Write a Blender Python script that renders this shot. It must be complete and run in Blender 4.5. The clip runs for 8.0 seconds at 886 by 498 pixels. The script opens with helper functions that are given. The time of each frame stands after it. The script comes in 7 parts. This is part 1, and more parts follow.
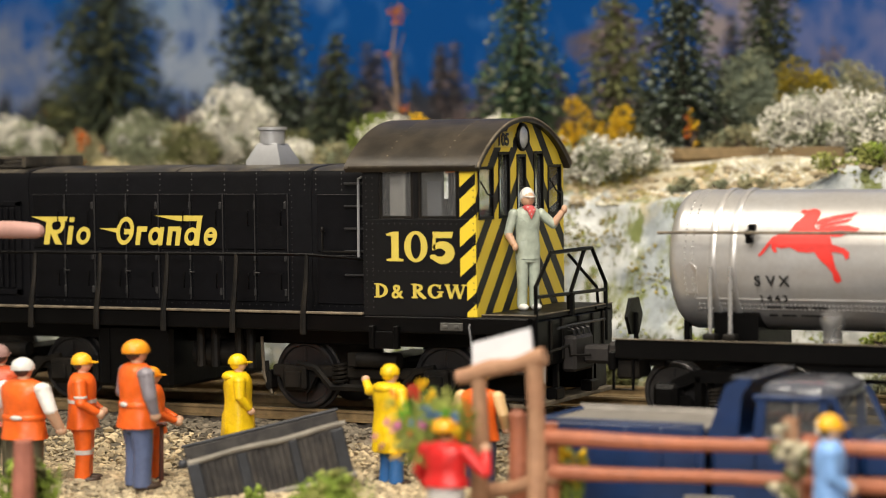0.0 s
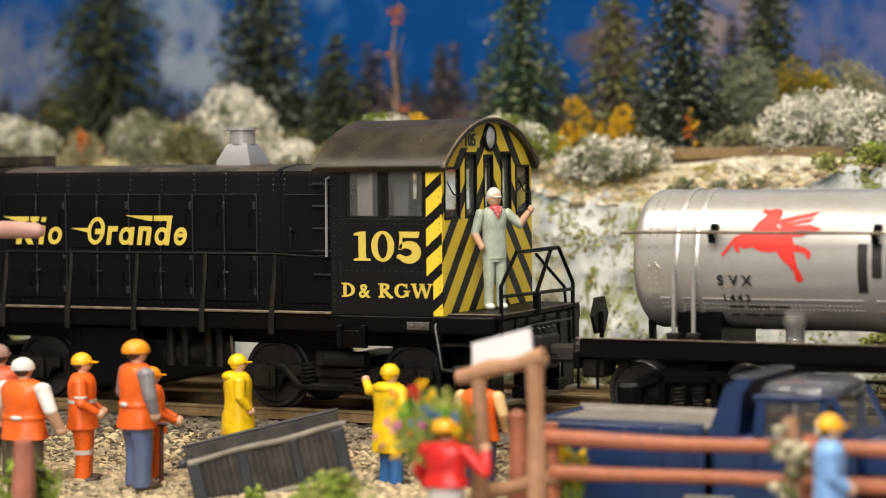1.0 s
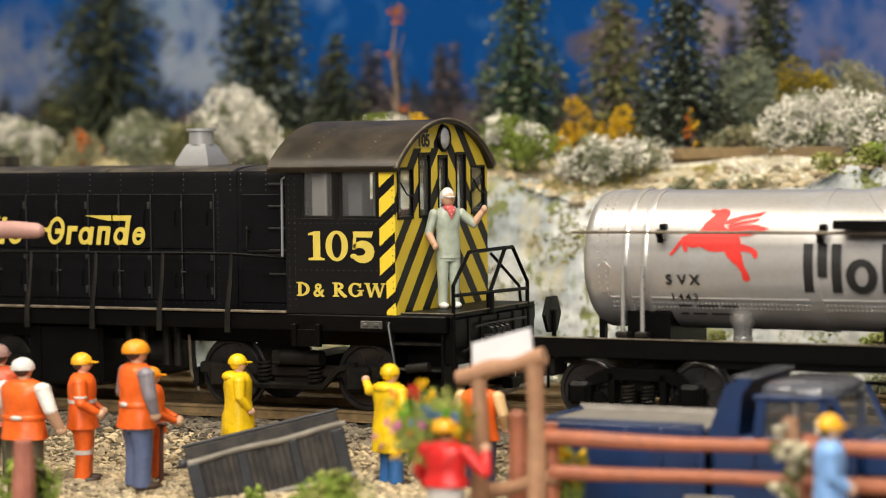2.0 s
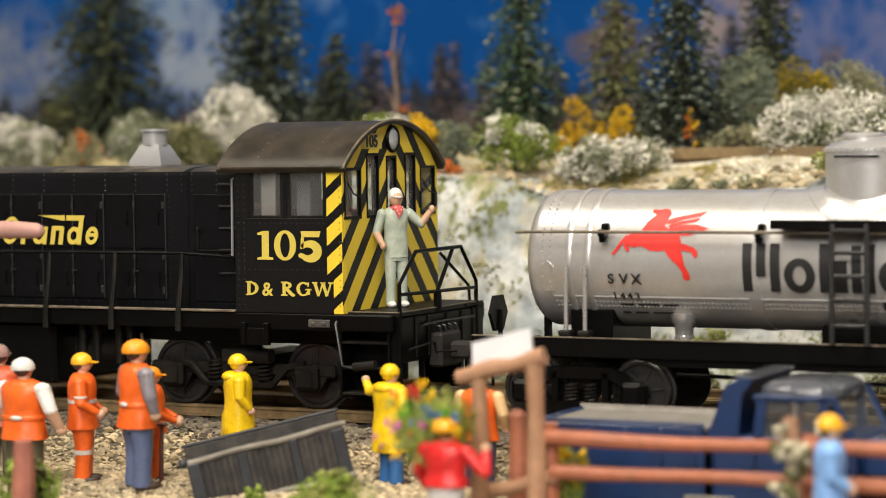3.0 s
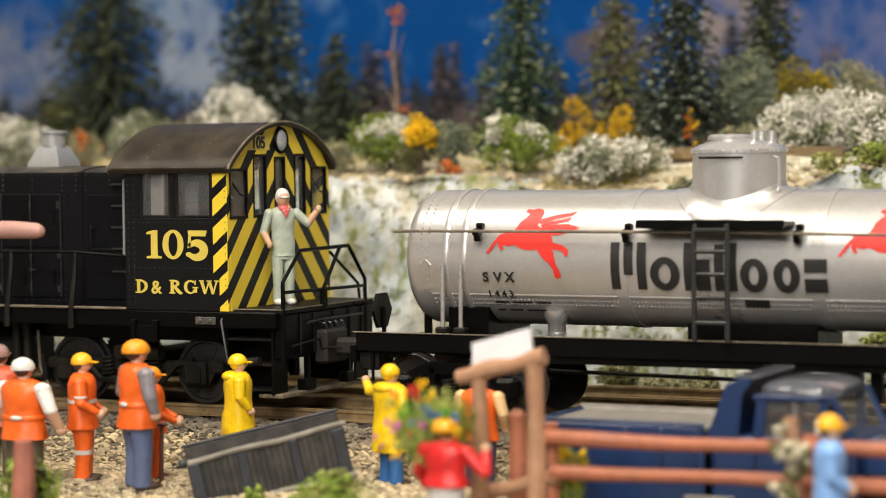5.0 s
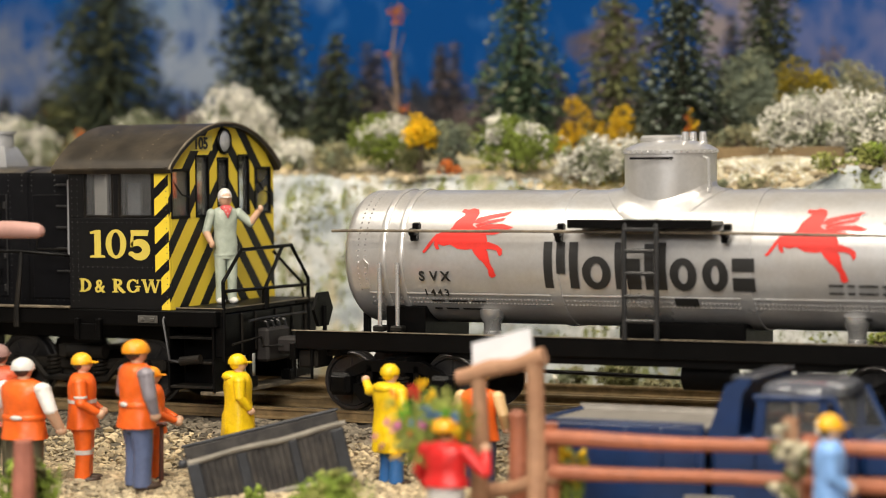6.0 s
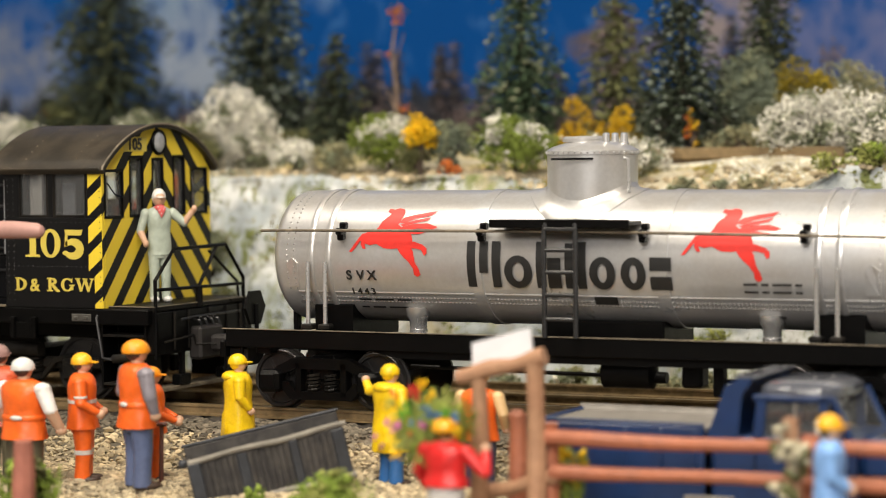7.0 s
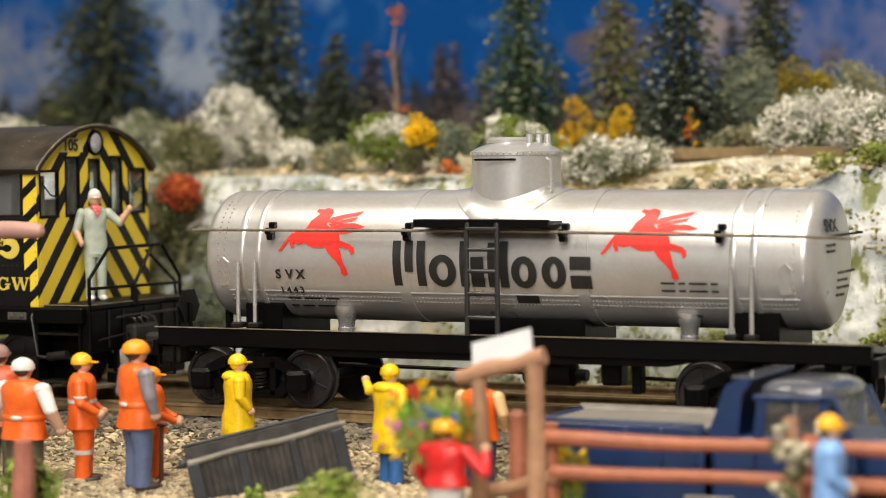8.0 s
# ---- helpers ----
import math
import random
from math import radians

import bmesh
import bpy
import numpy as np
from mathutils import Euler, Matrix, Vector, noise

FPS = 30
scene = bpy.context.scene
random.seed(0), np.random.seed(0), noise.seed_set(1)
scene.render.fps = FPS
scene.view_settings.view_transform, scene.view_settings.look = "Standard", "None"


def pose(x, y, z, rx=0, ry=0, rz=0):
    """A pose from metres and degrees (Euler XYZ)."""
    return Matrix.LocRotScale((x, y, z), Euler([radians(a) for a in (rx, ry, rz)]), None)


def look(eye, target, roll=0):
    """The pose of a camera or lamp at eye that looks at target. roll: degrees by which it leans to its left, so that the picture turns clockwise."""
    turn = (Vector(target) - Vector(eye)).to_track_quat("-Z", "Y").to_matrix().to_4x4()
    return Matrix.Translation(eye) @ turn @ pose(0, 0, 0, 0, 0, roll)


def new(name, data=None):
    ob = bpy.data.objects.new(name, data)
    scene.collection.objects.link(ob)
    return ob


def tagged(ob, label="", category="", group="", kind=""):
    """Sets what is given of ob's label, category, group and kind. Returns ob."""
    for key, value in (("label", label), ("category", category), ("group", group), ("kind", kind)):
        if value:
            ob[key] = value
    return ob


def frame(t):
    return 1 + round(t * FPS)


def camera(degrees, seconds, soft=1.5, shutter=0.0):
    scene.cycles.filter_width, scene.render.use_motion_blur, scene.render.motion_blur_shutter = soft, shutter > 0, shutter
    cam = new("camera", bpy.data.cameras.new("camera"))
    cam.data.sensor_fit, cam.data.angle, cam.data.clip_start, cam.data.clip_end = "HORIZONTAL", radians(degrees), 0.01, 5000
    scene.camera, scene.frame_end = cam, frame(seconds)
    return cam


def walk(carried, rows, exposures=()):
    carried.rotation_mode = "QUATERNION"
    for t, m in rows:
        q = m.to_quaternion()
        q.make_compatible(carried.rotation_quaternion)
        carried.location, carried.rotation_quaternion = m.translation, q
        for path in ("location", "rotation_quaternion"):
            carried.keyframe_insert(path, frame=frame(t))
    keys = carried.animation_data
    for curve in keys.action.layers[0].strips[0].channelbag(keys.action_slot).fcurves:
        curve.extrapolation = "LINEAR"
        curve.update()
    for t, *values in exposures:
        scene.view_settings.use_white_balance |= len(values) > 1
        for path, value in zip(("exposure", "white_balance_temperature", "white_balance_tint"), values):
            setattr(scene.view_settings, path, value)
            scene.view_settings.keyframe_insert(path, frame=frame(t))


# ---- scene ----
K = 1 / 48          # scale of the model railway: numbers below are full-size metres, times K

# ---- camera ----
cam = camera(21.0, 8.0, soft=1.0)
EYE = (0.0, -31.035 * K, 3.8167 * K)
YAW, PITCH, ROLL = 25.972, 2.515, -0.697
CAM_POSE = Matrix.Translation(EYE) @ pose(0, 0, 0, 0, 0, YAW) @ pose(0, 0, 0, 90 - PITCH) @ pose(0, 0, 0, 0, 0, ROLL)
walk(cam, [(0.0, CAM_POSE), (8.0, CAM_POSE)])
cam.data.dof.use_dof = True
cam.data.dof.focus_distance = 34.3 * K
cam.data.dof.aperture_fstop = 11.0

# ---- world and lamps ----
world = bpy.data.worlds.new("room_world")
scene.world = world
world.use_nodes = True
world.node_tree.nodes["Background"].inputs[0].default_value = (1.0, 0.93, 0.82, 1)
world.node_tree.nodes["Background"].inputs[1].default_value = 0.02
scene.view_settings.exposure = -0.15


def unseen_lamp(x, y, z, sx, sy, watts, colour, target):
    data = bpy.data.lights.new("unseen_lamp_light", "AREA")
    data.shape, data.size, data.size_y, data.energy, data.color = "RECTANGLE", sx, sy, watts, colour
    ob = new("unseen_lamp_light", data)
    ob.matrix_world = look((x, y, z), target)
    return ob


WARM, COOL = (1.0, 0.905, 0.76), (1.0, 0.95, 0.90)
# all out of view: two overhead, then two fills added for sides and dome
LAMPS = [(0.0, -0.22, 1.05, 0.30, 0.30, 8.2, WARM, (0.0, -0.2, 0)), (-0.75, -0.30, 1.05, 0.30, 0.30, 6.8, WARM, (-0.75, -0.28, 0)),
         (-0.10, -1.0, 1.0, 0.80, 0.40, 19.0, WARM, (-0.30, -0.1, 0)), (0.25, -2.05, 0.82, 0.80, 0.40, 26.0, COOL, (-0.25, -0.1, 0.06))]
for lx, ly, lz, lw, ld, watts, tone, aim in LAMPS:
    unseen_lamp(lx, ly, lz, lw, ld, watts, tone, aim)


# ---- materials ----
def socket(nt, kind, **given):
    node = nt.nodes.new(kind)
    for key, value in given.items():
        node.inputs[key].default_value = value
    return node


def mat(name, colour, rough=0.5, metal=0.0, vary=0.25, grain=6.0, stain=0.8, bump=0.15, second=None, island=0.0, coat=0.0, amount=0.5, spec=0.5):
    """Painted or natural surface: fine grain and broad stains, an optional second colour in patches, per-piece variation."""
    m = bpy.data.materials.new(name)
    m.use_nodes = True
    nt = m.node_tree
    bsdf = nt.nodes["Principled BSDF"]
    bsdf.inputs["Metallic"].default_value = metal
    bsdf.inputs["Coat Weight"].default_value = coat
    bsdf.inputs["Specular IOR Level"].default_value = spec
    link = nt.links.new
    coord = nt.nodes.new("ShaderNodeTexCoord")
    scale = nt.nodes.new("ShaderNodeMapping")
    scale.inputs["Scale"].default_value = (48, 48, 48)
    link(coord.outputs["Object"], scale.inputs["Vector"])
    fine = socket(nt, "ShaderNodeTexNoise", Scale=grain, Detail=5.0, Roughness=0.65)
    broad = socket(nt, "ShaderNodeTexNoise", Scale=stain, Detail=4.0, Roughness=0.6)
    link(scale.outputs["Vector"], fine.inputs["Vector"])
    link(scale.outputs["Vector"], broad.inputs["Vector"])
    mix = nt.nodes.new("ShaderNodeMix")
    mix.data_type = "RGBA"
    mix.inputs["A"].default_value = (*colour, 1)
    mix.inputs["B"].default_value = (*(second or [c * (1 - vary) for c in colour]), 1)
    ramp = nt.nodes.new("ShaderNodeMapRange")
    ramp.inputs["From Min"].default_value = 0.62 - amount * 0.4
    ramp.inputs["From Max"].default_value = 0.78 - amount * 0.4
    link(broad.outputs["Fac"], ramp.inputs["Value"])
    link(ramp.outputs["Result"], mix.inputs["Factor"])
    hsv = nt.nodes.new("ShaderNodeHueSaturation")
    level = nt.nodes.new("ShaderNodeMapRange")
    level.inputs["From Min"].default_value, level.inputs["From Max"].default_value = 0.25, 0.75
    level.inputs["To Min"].default_value, level.inputs["To Max"].default_value = 1 - vary, 1 + vary
    link(fine.outputs["Fac"], level.inputs["Value"])
    out = level.outputs["Result"]
    if island:
        geo = nt.nodes.new("ShaderNodeNewGeometry")
        each = nt.nodes.new("ShaderNodeMapRange")
        each.inputs["To Min"].default_value, each.inputs["To Max"].default_value = 1 - island, 1 + island
        link(geo.outputs["Random Per Island"], each.inputs["Value"])
        times = nt.nodes.new("ShaderNodeMath")
        times.operation = "MULTIPLY"
        link(out, times.inputs[0])
        link(each.outputs["Result"], times.inputs[1])
        out = times.outputs[0]
    link(out, hsv.inputs["Value"])
    link(mix.outputs["Result"], hsv.inputs["Color"])
    link(hsv.outputs["Color"], bsdf.inputs["Base Color"])
    gloss = nt.nodes.new("ShaderNodeMapRange")
    gloss.inputs["To Min"].default_value, gloss.inputs["To Max"].default_value = max(rough - 0.12, 0.03), min(rough + 0.12, 1)
    link(broad.outputs["Fac"], gloss.inputs["Value"])
    link(gloss.outputs["Result"], bsdf.inputs["Roughness"])
    if bump:
        relief = socket(nt, "ShaderNodeBump", Strength=bump, Distance=0.05 * K)
        link(fine.outputs["Fac"], relief.inputs["Height"])
        link(relief.outputs["Normal"], bsdf.inputs["Normal"])
    return m


def stripe_paint(name):
    """Black cab paint with yellow safety stripes that climb towards the middle of the cab's end."""
    m = mat(name, (0.0050, 0.0050, 0.0056), 0.42, vary=0.2, grain=9, stain=1.2, bump=0.04, spec=0.22)
    nt = m.node_tree
    link = nt.links.new
    bsdf = nt.nodes["Principled BSDF"]
    dark = bsdf.inputs["Base Color"].links[0].from_socket
    coord = nt.nodes.new("ShaderNodeTexCoord")
    cut = nt.nodes.new("ShaderNodeSeparateXYZ")
    link(coord.outputs["Object"], cut.inputs[0])

    def calc(op, a, b):
        node = nt.nodes.new("ShaderNodeMath")
        node.operation = op
        for slot, v in zip(node.inputs, (a, b)):
            if isinstance(v, (int, float)):
                slot.default_value = v
            else:
                link(v, slot)
        return node.outputs[0]
    x, y, z = (calc("MULTIPLY", cut.outputs[i], 48.0) for i in range(3))
    wear = calc("MULTIPLY", nt.nodes["Noise Texture"].outputs["Fac"], 0.02)
    front = calc("FRACT", calc("DIVIDE", calc("ADD", calc("ADD", calc("ADD", z, wear), calc("MULTIPLY", calc("ABSOLUTE", y, 0), 1.12)), 20 * 0.63 - 2.91), 0.63), 0)
    side = calc("FRACT", calc("DIVIDE", calc("ADD", calc("SUBTRACT", calc("ADD", z, wear), calc("MULTIPLY", x, 0.85)), 20 * 0.41 - 3.33), 0.41), 0)
    ahead = calc("GREATER_THAN", x, 0.126)
    band = calc("ADD", calc("MULTIPLY", ahead, calc("LESS_THAN", front, 0.57)), calc("MULTIPLY", calc("SUBTRACT", 1.0, ahead), calc("LESS_THAN", side, 0.60)))
    near = calc("MAXIMUM", calc("MULTIPLY", calc("GREATER_THAN", x, -0.115), calc("GREATER_THAN", z, 1.98)), calc("GREATER_THAN", x, -0.015))
    fac = calc("MULTIPLY", band, near)
    mix = nt.nodes.new("ShaderNodeMix")
    mix.data_type = "RGBA"
    link(fac, mix.inputs["Factor"])
    link(dark, mix.inputs["A"])
    mix.inputs["B"].default_value = (0.68, 0.51, 0.04, 1)
    link(mix.outputs["Result"], bsdf.inputs["Base Color"])
    return m


def clear_pane(name):
    """Thin clear plastic glazing: see-through, with a grey haze mixed in and a faint sheen."""
    m = bpy.data.materials.new(name)
    m.use_nodes = True
    nt = m.node_tree
    nt.nodes.remove(nt.nodes["Principled BSDF"])
    clear = socket(nt, "ShaderNodeBsdfTransparent", Color=(0.90, 0.92, 0.93, 1))
    sheen = socket(nt, "ShaderNodeBsdfGlossy", Color=(1, 1, 1, 1), Roughness=0.03)
    # diffuse grey that puts the panes' milky haze into their colour
    haze = socket(nt, "ShaderNodeBsdfDiffuse", Color=(0.55, 0.56, 0.58, 1))
    film = nt.nodes.new("ShaderNodeMixShader")
    film.inputs[0].default_value = 0.045
    nt.links.new(clear.outputs[0], film.inputs[1])
    nt.links.new(haze.outputs[0], film.inputs[2])
    mix = nt.nodes.new("ShaderNodeMixShader")
    mix.inputs[0].default_value = 0.05
    nt.links.new(film.outputs[0], mix.inputs[1])
    nt.links.new(sheen.outputs[0], mix.inputs[2])
    nt.links.new(mix.outputs[0], nt.nodes["Material Output"].inputs["Surface"])
    return m


def glass(name, tint=(0.60, 0.64, 0.66), rough=0.08):
    m = bpy.data.materials.new(name)
    m.use_nodes = True
    nt = m.node_tree
    bsdf = nt.nodes["Principled BSDF"]
    bsdf.inputs["Base Color"].default_value = (*tint, 1)
    bsdf.inputs["Roughness"].default_value = rough
    bsdf.inputs["Transmission Weight"].default_value = 0.96
    bsdf.inputs["IOR"].default_value = 1.12
    return m


BLACK = mat("black_paint", (0.0042, 0.0043, 0.0054), 0.36, vary=0.3, grain=9, stain=1.2, bump=0.06, spec=0.14)
# worn black, lightened to carry the highlights along the hood's top edge
HOOD_TOP = mat("worn_lit_black_top", (0.026, 0.023, 0.019), 0.45, vary=0.4, grain=6, stain=2.5, bump=0.12, second=(0.075, 0.064, 0.046), spec=0.35)
RUSTY = mat("rusty_casting", (0.014, 0.011, 0.010), 0.6, vary=0.35, grain=6, stain=3, bump=0.15)
RODGREY = mat("lightened_black", (0.020, 0.020, 0.021), 0.42, vary=0.3, grain=8, stain=3, bump=0.05)
ROOF = mat("roof_brown_black", (0.018, 0.0145, 0.0105), 0.40, vary=0.35, grain=7, stain=1.6, bump=0.10, second=(0.036, 0.028, 0.019), spec=0.32)
STRIPE = stripe_paint("striped_cab_paint")
FRAME = mat("frame_black", (0.0030, 0.0029, 0.0030), 0.34, vary=0.3, grain=8, stain=2, bump=0.08, spec=0.11)
DUSTY = mat("dusty_black", (0.0048, 0.0046, 0.0044), 0.5, vary=0.35, grain=6, stain=2.5, bump=0.12, second=(0.012, 0.010, 0.008), spec=0.16)
# pale metal and worn parts; on the platform edge it paints a highlight
EDGE = mat("rubbed_and_lit_edge", (0.16, 0.13, 0.09), 0.5, vary=0.4, grain=10, stain=4)
STEEL = mat("wheel_steel", (0.042, 0.040, 0.040), 0.32, metal=0.5, vary=0.3, grain=5, stain=3, bump=0.05)
SILVER = mat("silver_paint", (0.55, 0.55, 0.555), 0.31, metal=0.60, vary=0.07, grain=16, stain=0.8, bump=0.03, second=(0.50, 0.485, 0.47))
STACKPAINT = mat("aluminium_paint", (0.36, 0.365, 0.375), 0.35, metal=0.35, vary=0.06, grain=10, bump=0.02)
CHROME = mat("bright_silver", (0.70, 0.70, 0.70), 0.26, metal=0.8, vary=0.05, grain=10, bump=0.0)
YELLOW = mat("yellow_lettering", (0.58, 0.46, 0.075), 0.5, vary=0.08, grain=12, stain=3, bump=0.0)
BLACKINK = mat("black_lettering", (0.012, 0.012, 0.012), 0.5, vary=0.2, bump=0.0)
RED = mat("red_emblem", (0.66, 0.030, 0.022), 0.4, vary=0.08, grain=10, stain=3, bump=0.0)
GLASS = clear_pane("window_glass")
DARKGLASS = glass("smoked_glass", (0.20, 0.21, 0.23))
LENS = mat("lamp_lens", (0.42, 0.43, 0.45), 0.2, metal=0.15, vary=0.2, grain=12, bump=0.1)
RAIL = mat("rail_brown", (0.25, 0.175, 0.088), 0.45, metal=0.3, vary=0.3, grain=10, stain=3, bump=0.1)
TIE = mat("tie_wood", (0.045, 0.034, 0.025), 0.8, vary=0.4, grain=9, stain=4, bump=0.4)
GROUND = mat("layout_earth", (0.17, 0.125, 0.08), 0.95, vary=0.35, grain=4, stain=0.9, bump=0.6, second=(0.10, 0.085, 0.06))
GRAVEL = mat("gravel_tan", (0.43, 0.345, 0.215), 0.9, vary=0.25, grain=9, stain=1.2, bump=0.3, island=0.5, second=(0.33, 0.275, 0.18))
GREYSTONE = mat("gravel_grey", (0.15, 0.125, 0.09), 0.9, vary=0.3, grain=9, bump=0.3, island=0.6)
WOOD = mat("fence_wood", (0.36, 0.19, 0.11), 0.6, vary=0.22, grain=7, stain=2, bump=0.3, second=(0.38, 0.21, 0.12))
REDWOOD = mat("red_brown_rail_wood", (0.32, 0.112, 0.062), 0.5, vary=0.2, grain=7, stain=2, bump=0.25, second=(0.36, 0.12, 0.06))
WHITE = mat("white_card", (0.74, 0.75, 0.79), 0.6, vary=0.05, bump=0.03)
BLUE = mat("truck_blue", (0.009, 0.029, 0.098), 0.34, vary=0.15, grain=5, stain=2, coat=0.35, bump=0.02)
# dusty truck bed; also the pale stand-ins for reflections in the cab windows
GREYBED = mat("dusty_and_reflection_grey", (0.20, 0.185, 0.165), 0.7, vary=0.15, grain=5, stain=2, bump=0.15)
# darker grey for one stand-in reflection behind a cab window
PANELGREY = mat("dark_reflection_grey", (0.07, 0.07, 0.075), 0.6, vary=0.2, grain=6, stain=2, bump=0.05)
# greyer than the blue sides; for roof, headboard top and bonnet top
TRUCKROOF = mat("truck_top_grey", (0.070, 0.076, 0.095), 0.16, vary=0.12, grain=5, coat=0.3, bump=0.03)
TYRE = mat("tyre_rubber", (0.014, 0.014, 0.014), 0.8, vary=0.2)
CRATE = mat("charcoal_plastic", (0.022, 0.020, 0.020), 0.6, vary=0.4, grain=9, stain=3, bump=0.2, second=(0.045, 0.040, 0.036))
CRATEPOST = mat("blue_grey_post", (0.027, 0.030, 0.037), 0.55, vary=0.3, grain=7, stain=3, bump=0.15)
CRATERIM = mat("pale_rim", (0.23, 0.21, 0.175), 0.7, vary=0.25, grain=6, stain=2, bump=0.1)
PINKWOOD = mat("pale_pink_wood", (0.42, 0.235, 0.20), 0.6, vary=0.1, grain=6, bump=0.1)


# ---- builder ----
class B:
    """Collects the faces of one mesh; numbers in full-size metres."""

    def __init__(self):
        self.v, self.f, self.m = [], [], []

    def add(self, verts, faces, m=0):
        n = len(self.v)
        self.v.extend([tuple(p) for p in verts])
        self.f.extend([tuple(i + n for i in f) for f in faces])
        self.m.extend([m] * len(faces))
        return self

    def box(self, x0, x1, y0, y1, z0, z1, c=None, m=0, turn=None):
        """A box with chamfered edges."""
        if c is None:
            c = 0.12 * min(x1 - x0, y1 - y0, z1 - z0)
        mid = Vector(((x0 + x1) / 2, (y0 + y1) / 2, (z0 + z1) / 2))
        h = ((x1 - x0) / 2, (y1 - y0) / 2, (z1 - z0) / 2)
        verts, index = [], {}
        for sx in (-1, 1):
            for sy in (-1, 1):
                for sz in (-1, 1):
                    for k in range(3):
                        p = [sx * (h[0] - c), sy * (h[1] - c), sz * (h[2] - c)]
                        p[k] = (sx, sy, sz)[k] * h[k]
                        index[sx, sy, sz, k] = len(verts)
                        verts.append(Vector(p))
        faces = []
        for k in range(3):
            a, b = (k + 1) % 3, (k + 2) % 3
            for s in (-1, 1):
                quad = []
                for sa, sb in ((-1, -1), (1, -1), (1, 1), (-1, 1)):
                    sign = [0, 0, 0]
                    sign[k], sign[a], sign[b] = s, sa, sb
                    quad.append(index[(*sign, k)])
                faces.append(quad)
            for sa in (-1, 1):
                for sb in (-1, 1):
                    s1, s2 = [0, 0, 0], [0, 0, 0]
                    s1[k], s2[k] = -1, 1
                    s1[a] = s2[a] = sa
                    s1[b] = s2[b] = sb
                    faces.append([index[(*s1, a)], index[(*s2, a)], index[(*s2, b)], index[(*s1, b)]])
        for sx in (-1, 1):
            for sy in (-1, 1):
                for sz in (-1, 1):
                    faces.append([index[sx, sy, sz, k] for k in range(3)])
        if turn is not None:
            verts = [turn.to_3x3() @ p for p in verts]
        return self.add([p + mid for p in verts], faces, m)

    def rings(self, rings, m=0, closed=False, caps=True):
        n, start = len(rings[0]), len(self.v)
        for r in rings:
            self.v.extend([tuple(p) for p in r])
        count = len(rings)
        faces = []
        for i in range(count if closed else count - 1):
            j = (i + 1) % count
            for k in range(n):
                faces.append((start + i * n + k, start + i * n + (k + 1) % n, start + j * n + (k + 1) % n, start + j * n + k))
        if caps and not closed:
            faces.append(tuple(start + k for k in range(n)))
            faces.append(tuple(start + (count - 1) * n + k for k in range(n)))
        self.f.extend(faces)
        self.m.extend([m] * len(faces))
        return self

    def tube(self, path, r, n=8, m=0, closed=False):
        """A round bar along a path; r one radius, or one for each point."""
        pts = [Vector(p) for p in path]
        rs = r if isinstance(r, (list, tuple)) else [r] * len(pts)
        out, side = [], None
        for i, p in enumerate(pts):
            d = (pts[(i + 1) % len(pts)] if i + 1 < len(pts) or closed else p) - (pts[i - 1] if i or closed else p)
            d.normalize()
            if side is None:
                side = d.cross(Vector((0.13, 0.31, 1)) if abs(d.z) < 0.9 else Vector((1, 0.2, 0)))
            side = (side - d * side.dot(d)).normalized()
            up = d.cross(side)
            out.append([p + (side * math.cos(a) + up * math.sin(a)) * rs[i] for a in [2 * math.pi * k / n for k in range(n)]])
        return self.rings(out, m, closed)

    def cyl(self, p, q, r, r1=None, n=16, m=0):
        return self.tube([p, q], [r, r if r1 is None else r1], n, m)

    def lathe(self, centre, axis, profile, n=24, m=0):
        """profile: (distance along the axis, radius)."""
        c, d = Vector(centre), Vector(axis).normalized()
        side = d.cross(Vector((0, 0, 1)) if abs(d.z) < 0.9 else Vector((1, 0, 0))).normalized()
        up = d.cross(side)
        return self.rings([[c + d * h + (side * math.cos(a) + up * math.sin(a)) * r for a in [2 * math.pi * k / n for k in range(n)]] for h, r in profile], m)

    def ball(self, c, rx, ry, rz, n=12, m=0, top=1.0, bottom=-1.0):
        """An ellipsoid, or the slice of one between two heights (-1 to 1)."""
        a0, a1 = math.asin(max(bottom, -0.995)), math.asin(min(top, 0.995))
        out = []
        for i in range(n // 2 + 1):
            a = a0 + (a1 - a0) * i / (n // 2)
            out.append([(c[0] + rx * math.cos(a) * math.cos(b), c[1] + ry * math.cos(a) * math.sin(b), c[2] + rz * math.sin(a)) for b in [2 * math.pi * k / n for k in range(n)]])
        return self.rings(out, m)

    def loft(self, sections, n=14, m=0):
        """sections: (x, y, z, rx, ry), one above another."""
        return self.rings([[(x + rx * math.cos(a), y + ry * math.sin(a), z) for a in [2 * math.pi * k / n for k in range(n)]] for x, y, z, rx, ry in sections], m)

    def prism(self, poly, axis, a, b, m=0):
        """A flat outline pushed from a to b along an axis; outline coordinates are the other two axes in order."""
        def at(p, h):
            q = list(p)
            q.insert("xyz".index(axis), h)
            return q
        return self.rings([[at(p, a) for p in poly], [at(p, b) for p in poly]], m)

    def lump(self, c, r, m=0, squash=1.0, rough=0.35):
        """A small irregular stone or clump of twenty faces."""
        s = random.random() * 9
        verts = []
        for p in ICO[0]:
            k = r * (1 + rough * (random.random() * 2 - 1))
            verts.append((c[0] + p[0] * k, c[1] + p[1] * k, c[2] + p[2] * k * squash))
        return self.add(verts, ICO[1], m)

    def mesh(self, name, mats, sharp=35):
        me = bpy.data.meshes.new(name)
        me.from_pydata([(p[0] * K, p[1] * K, p[2] * K) for p in self.v], [], self.f)
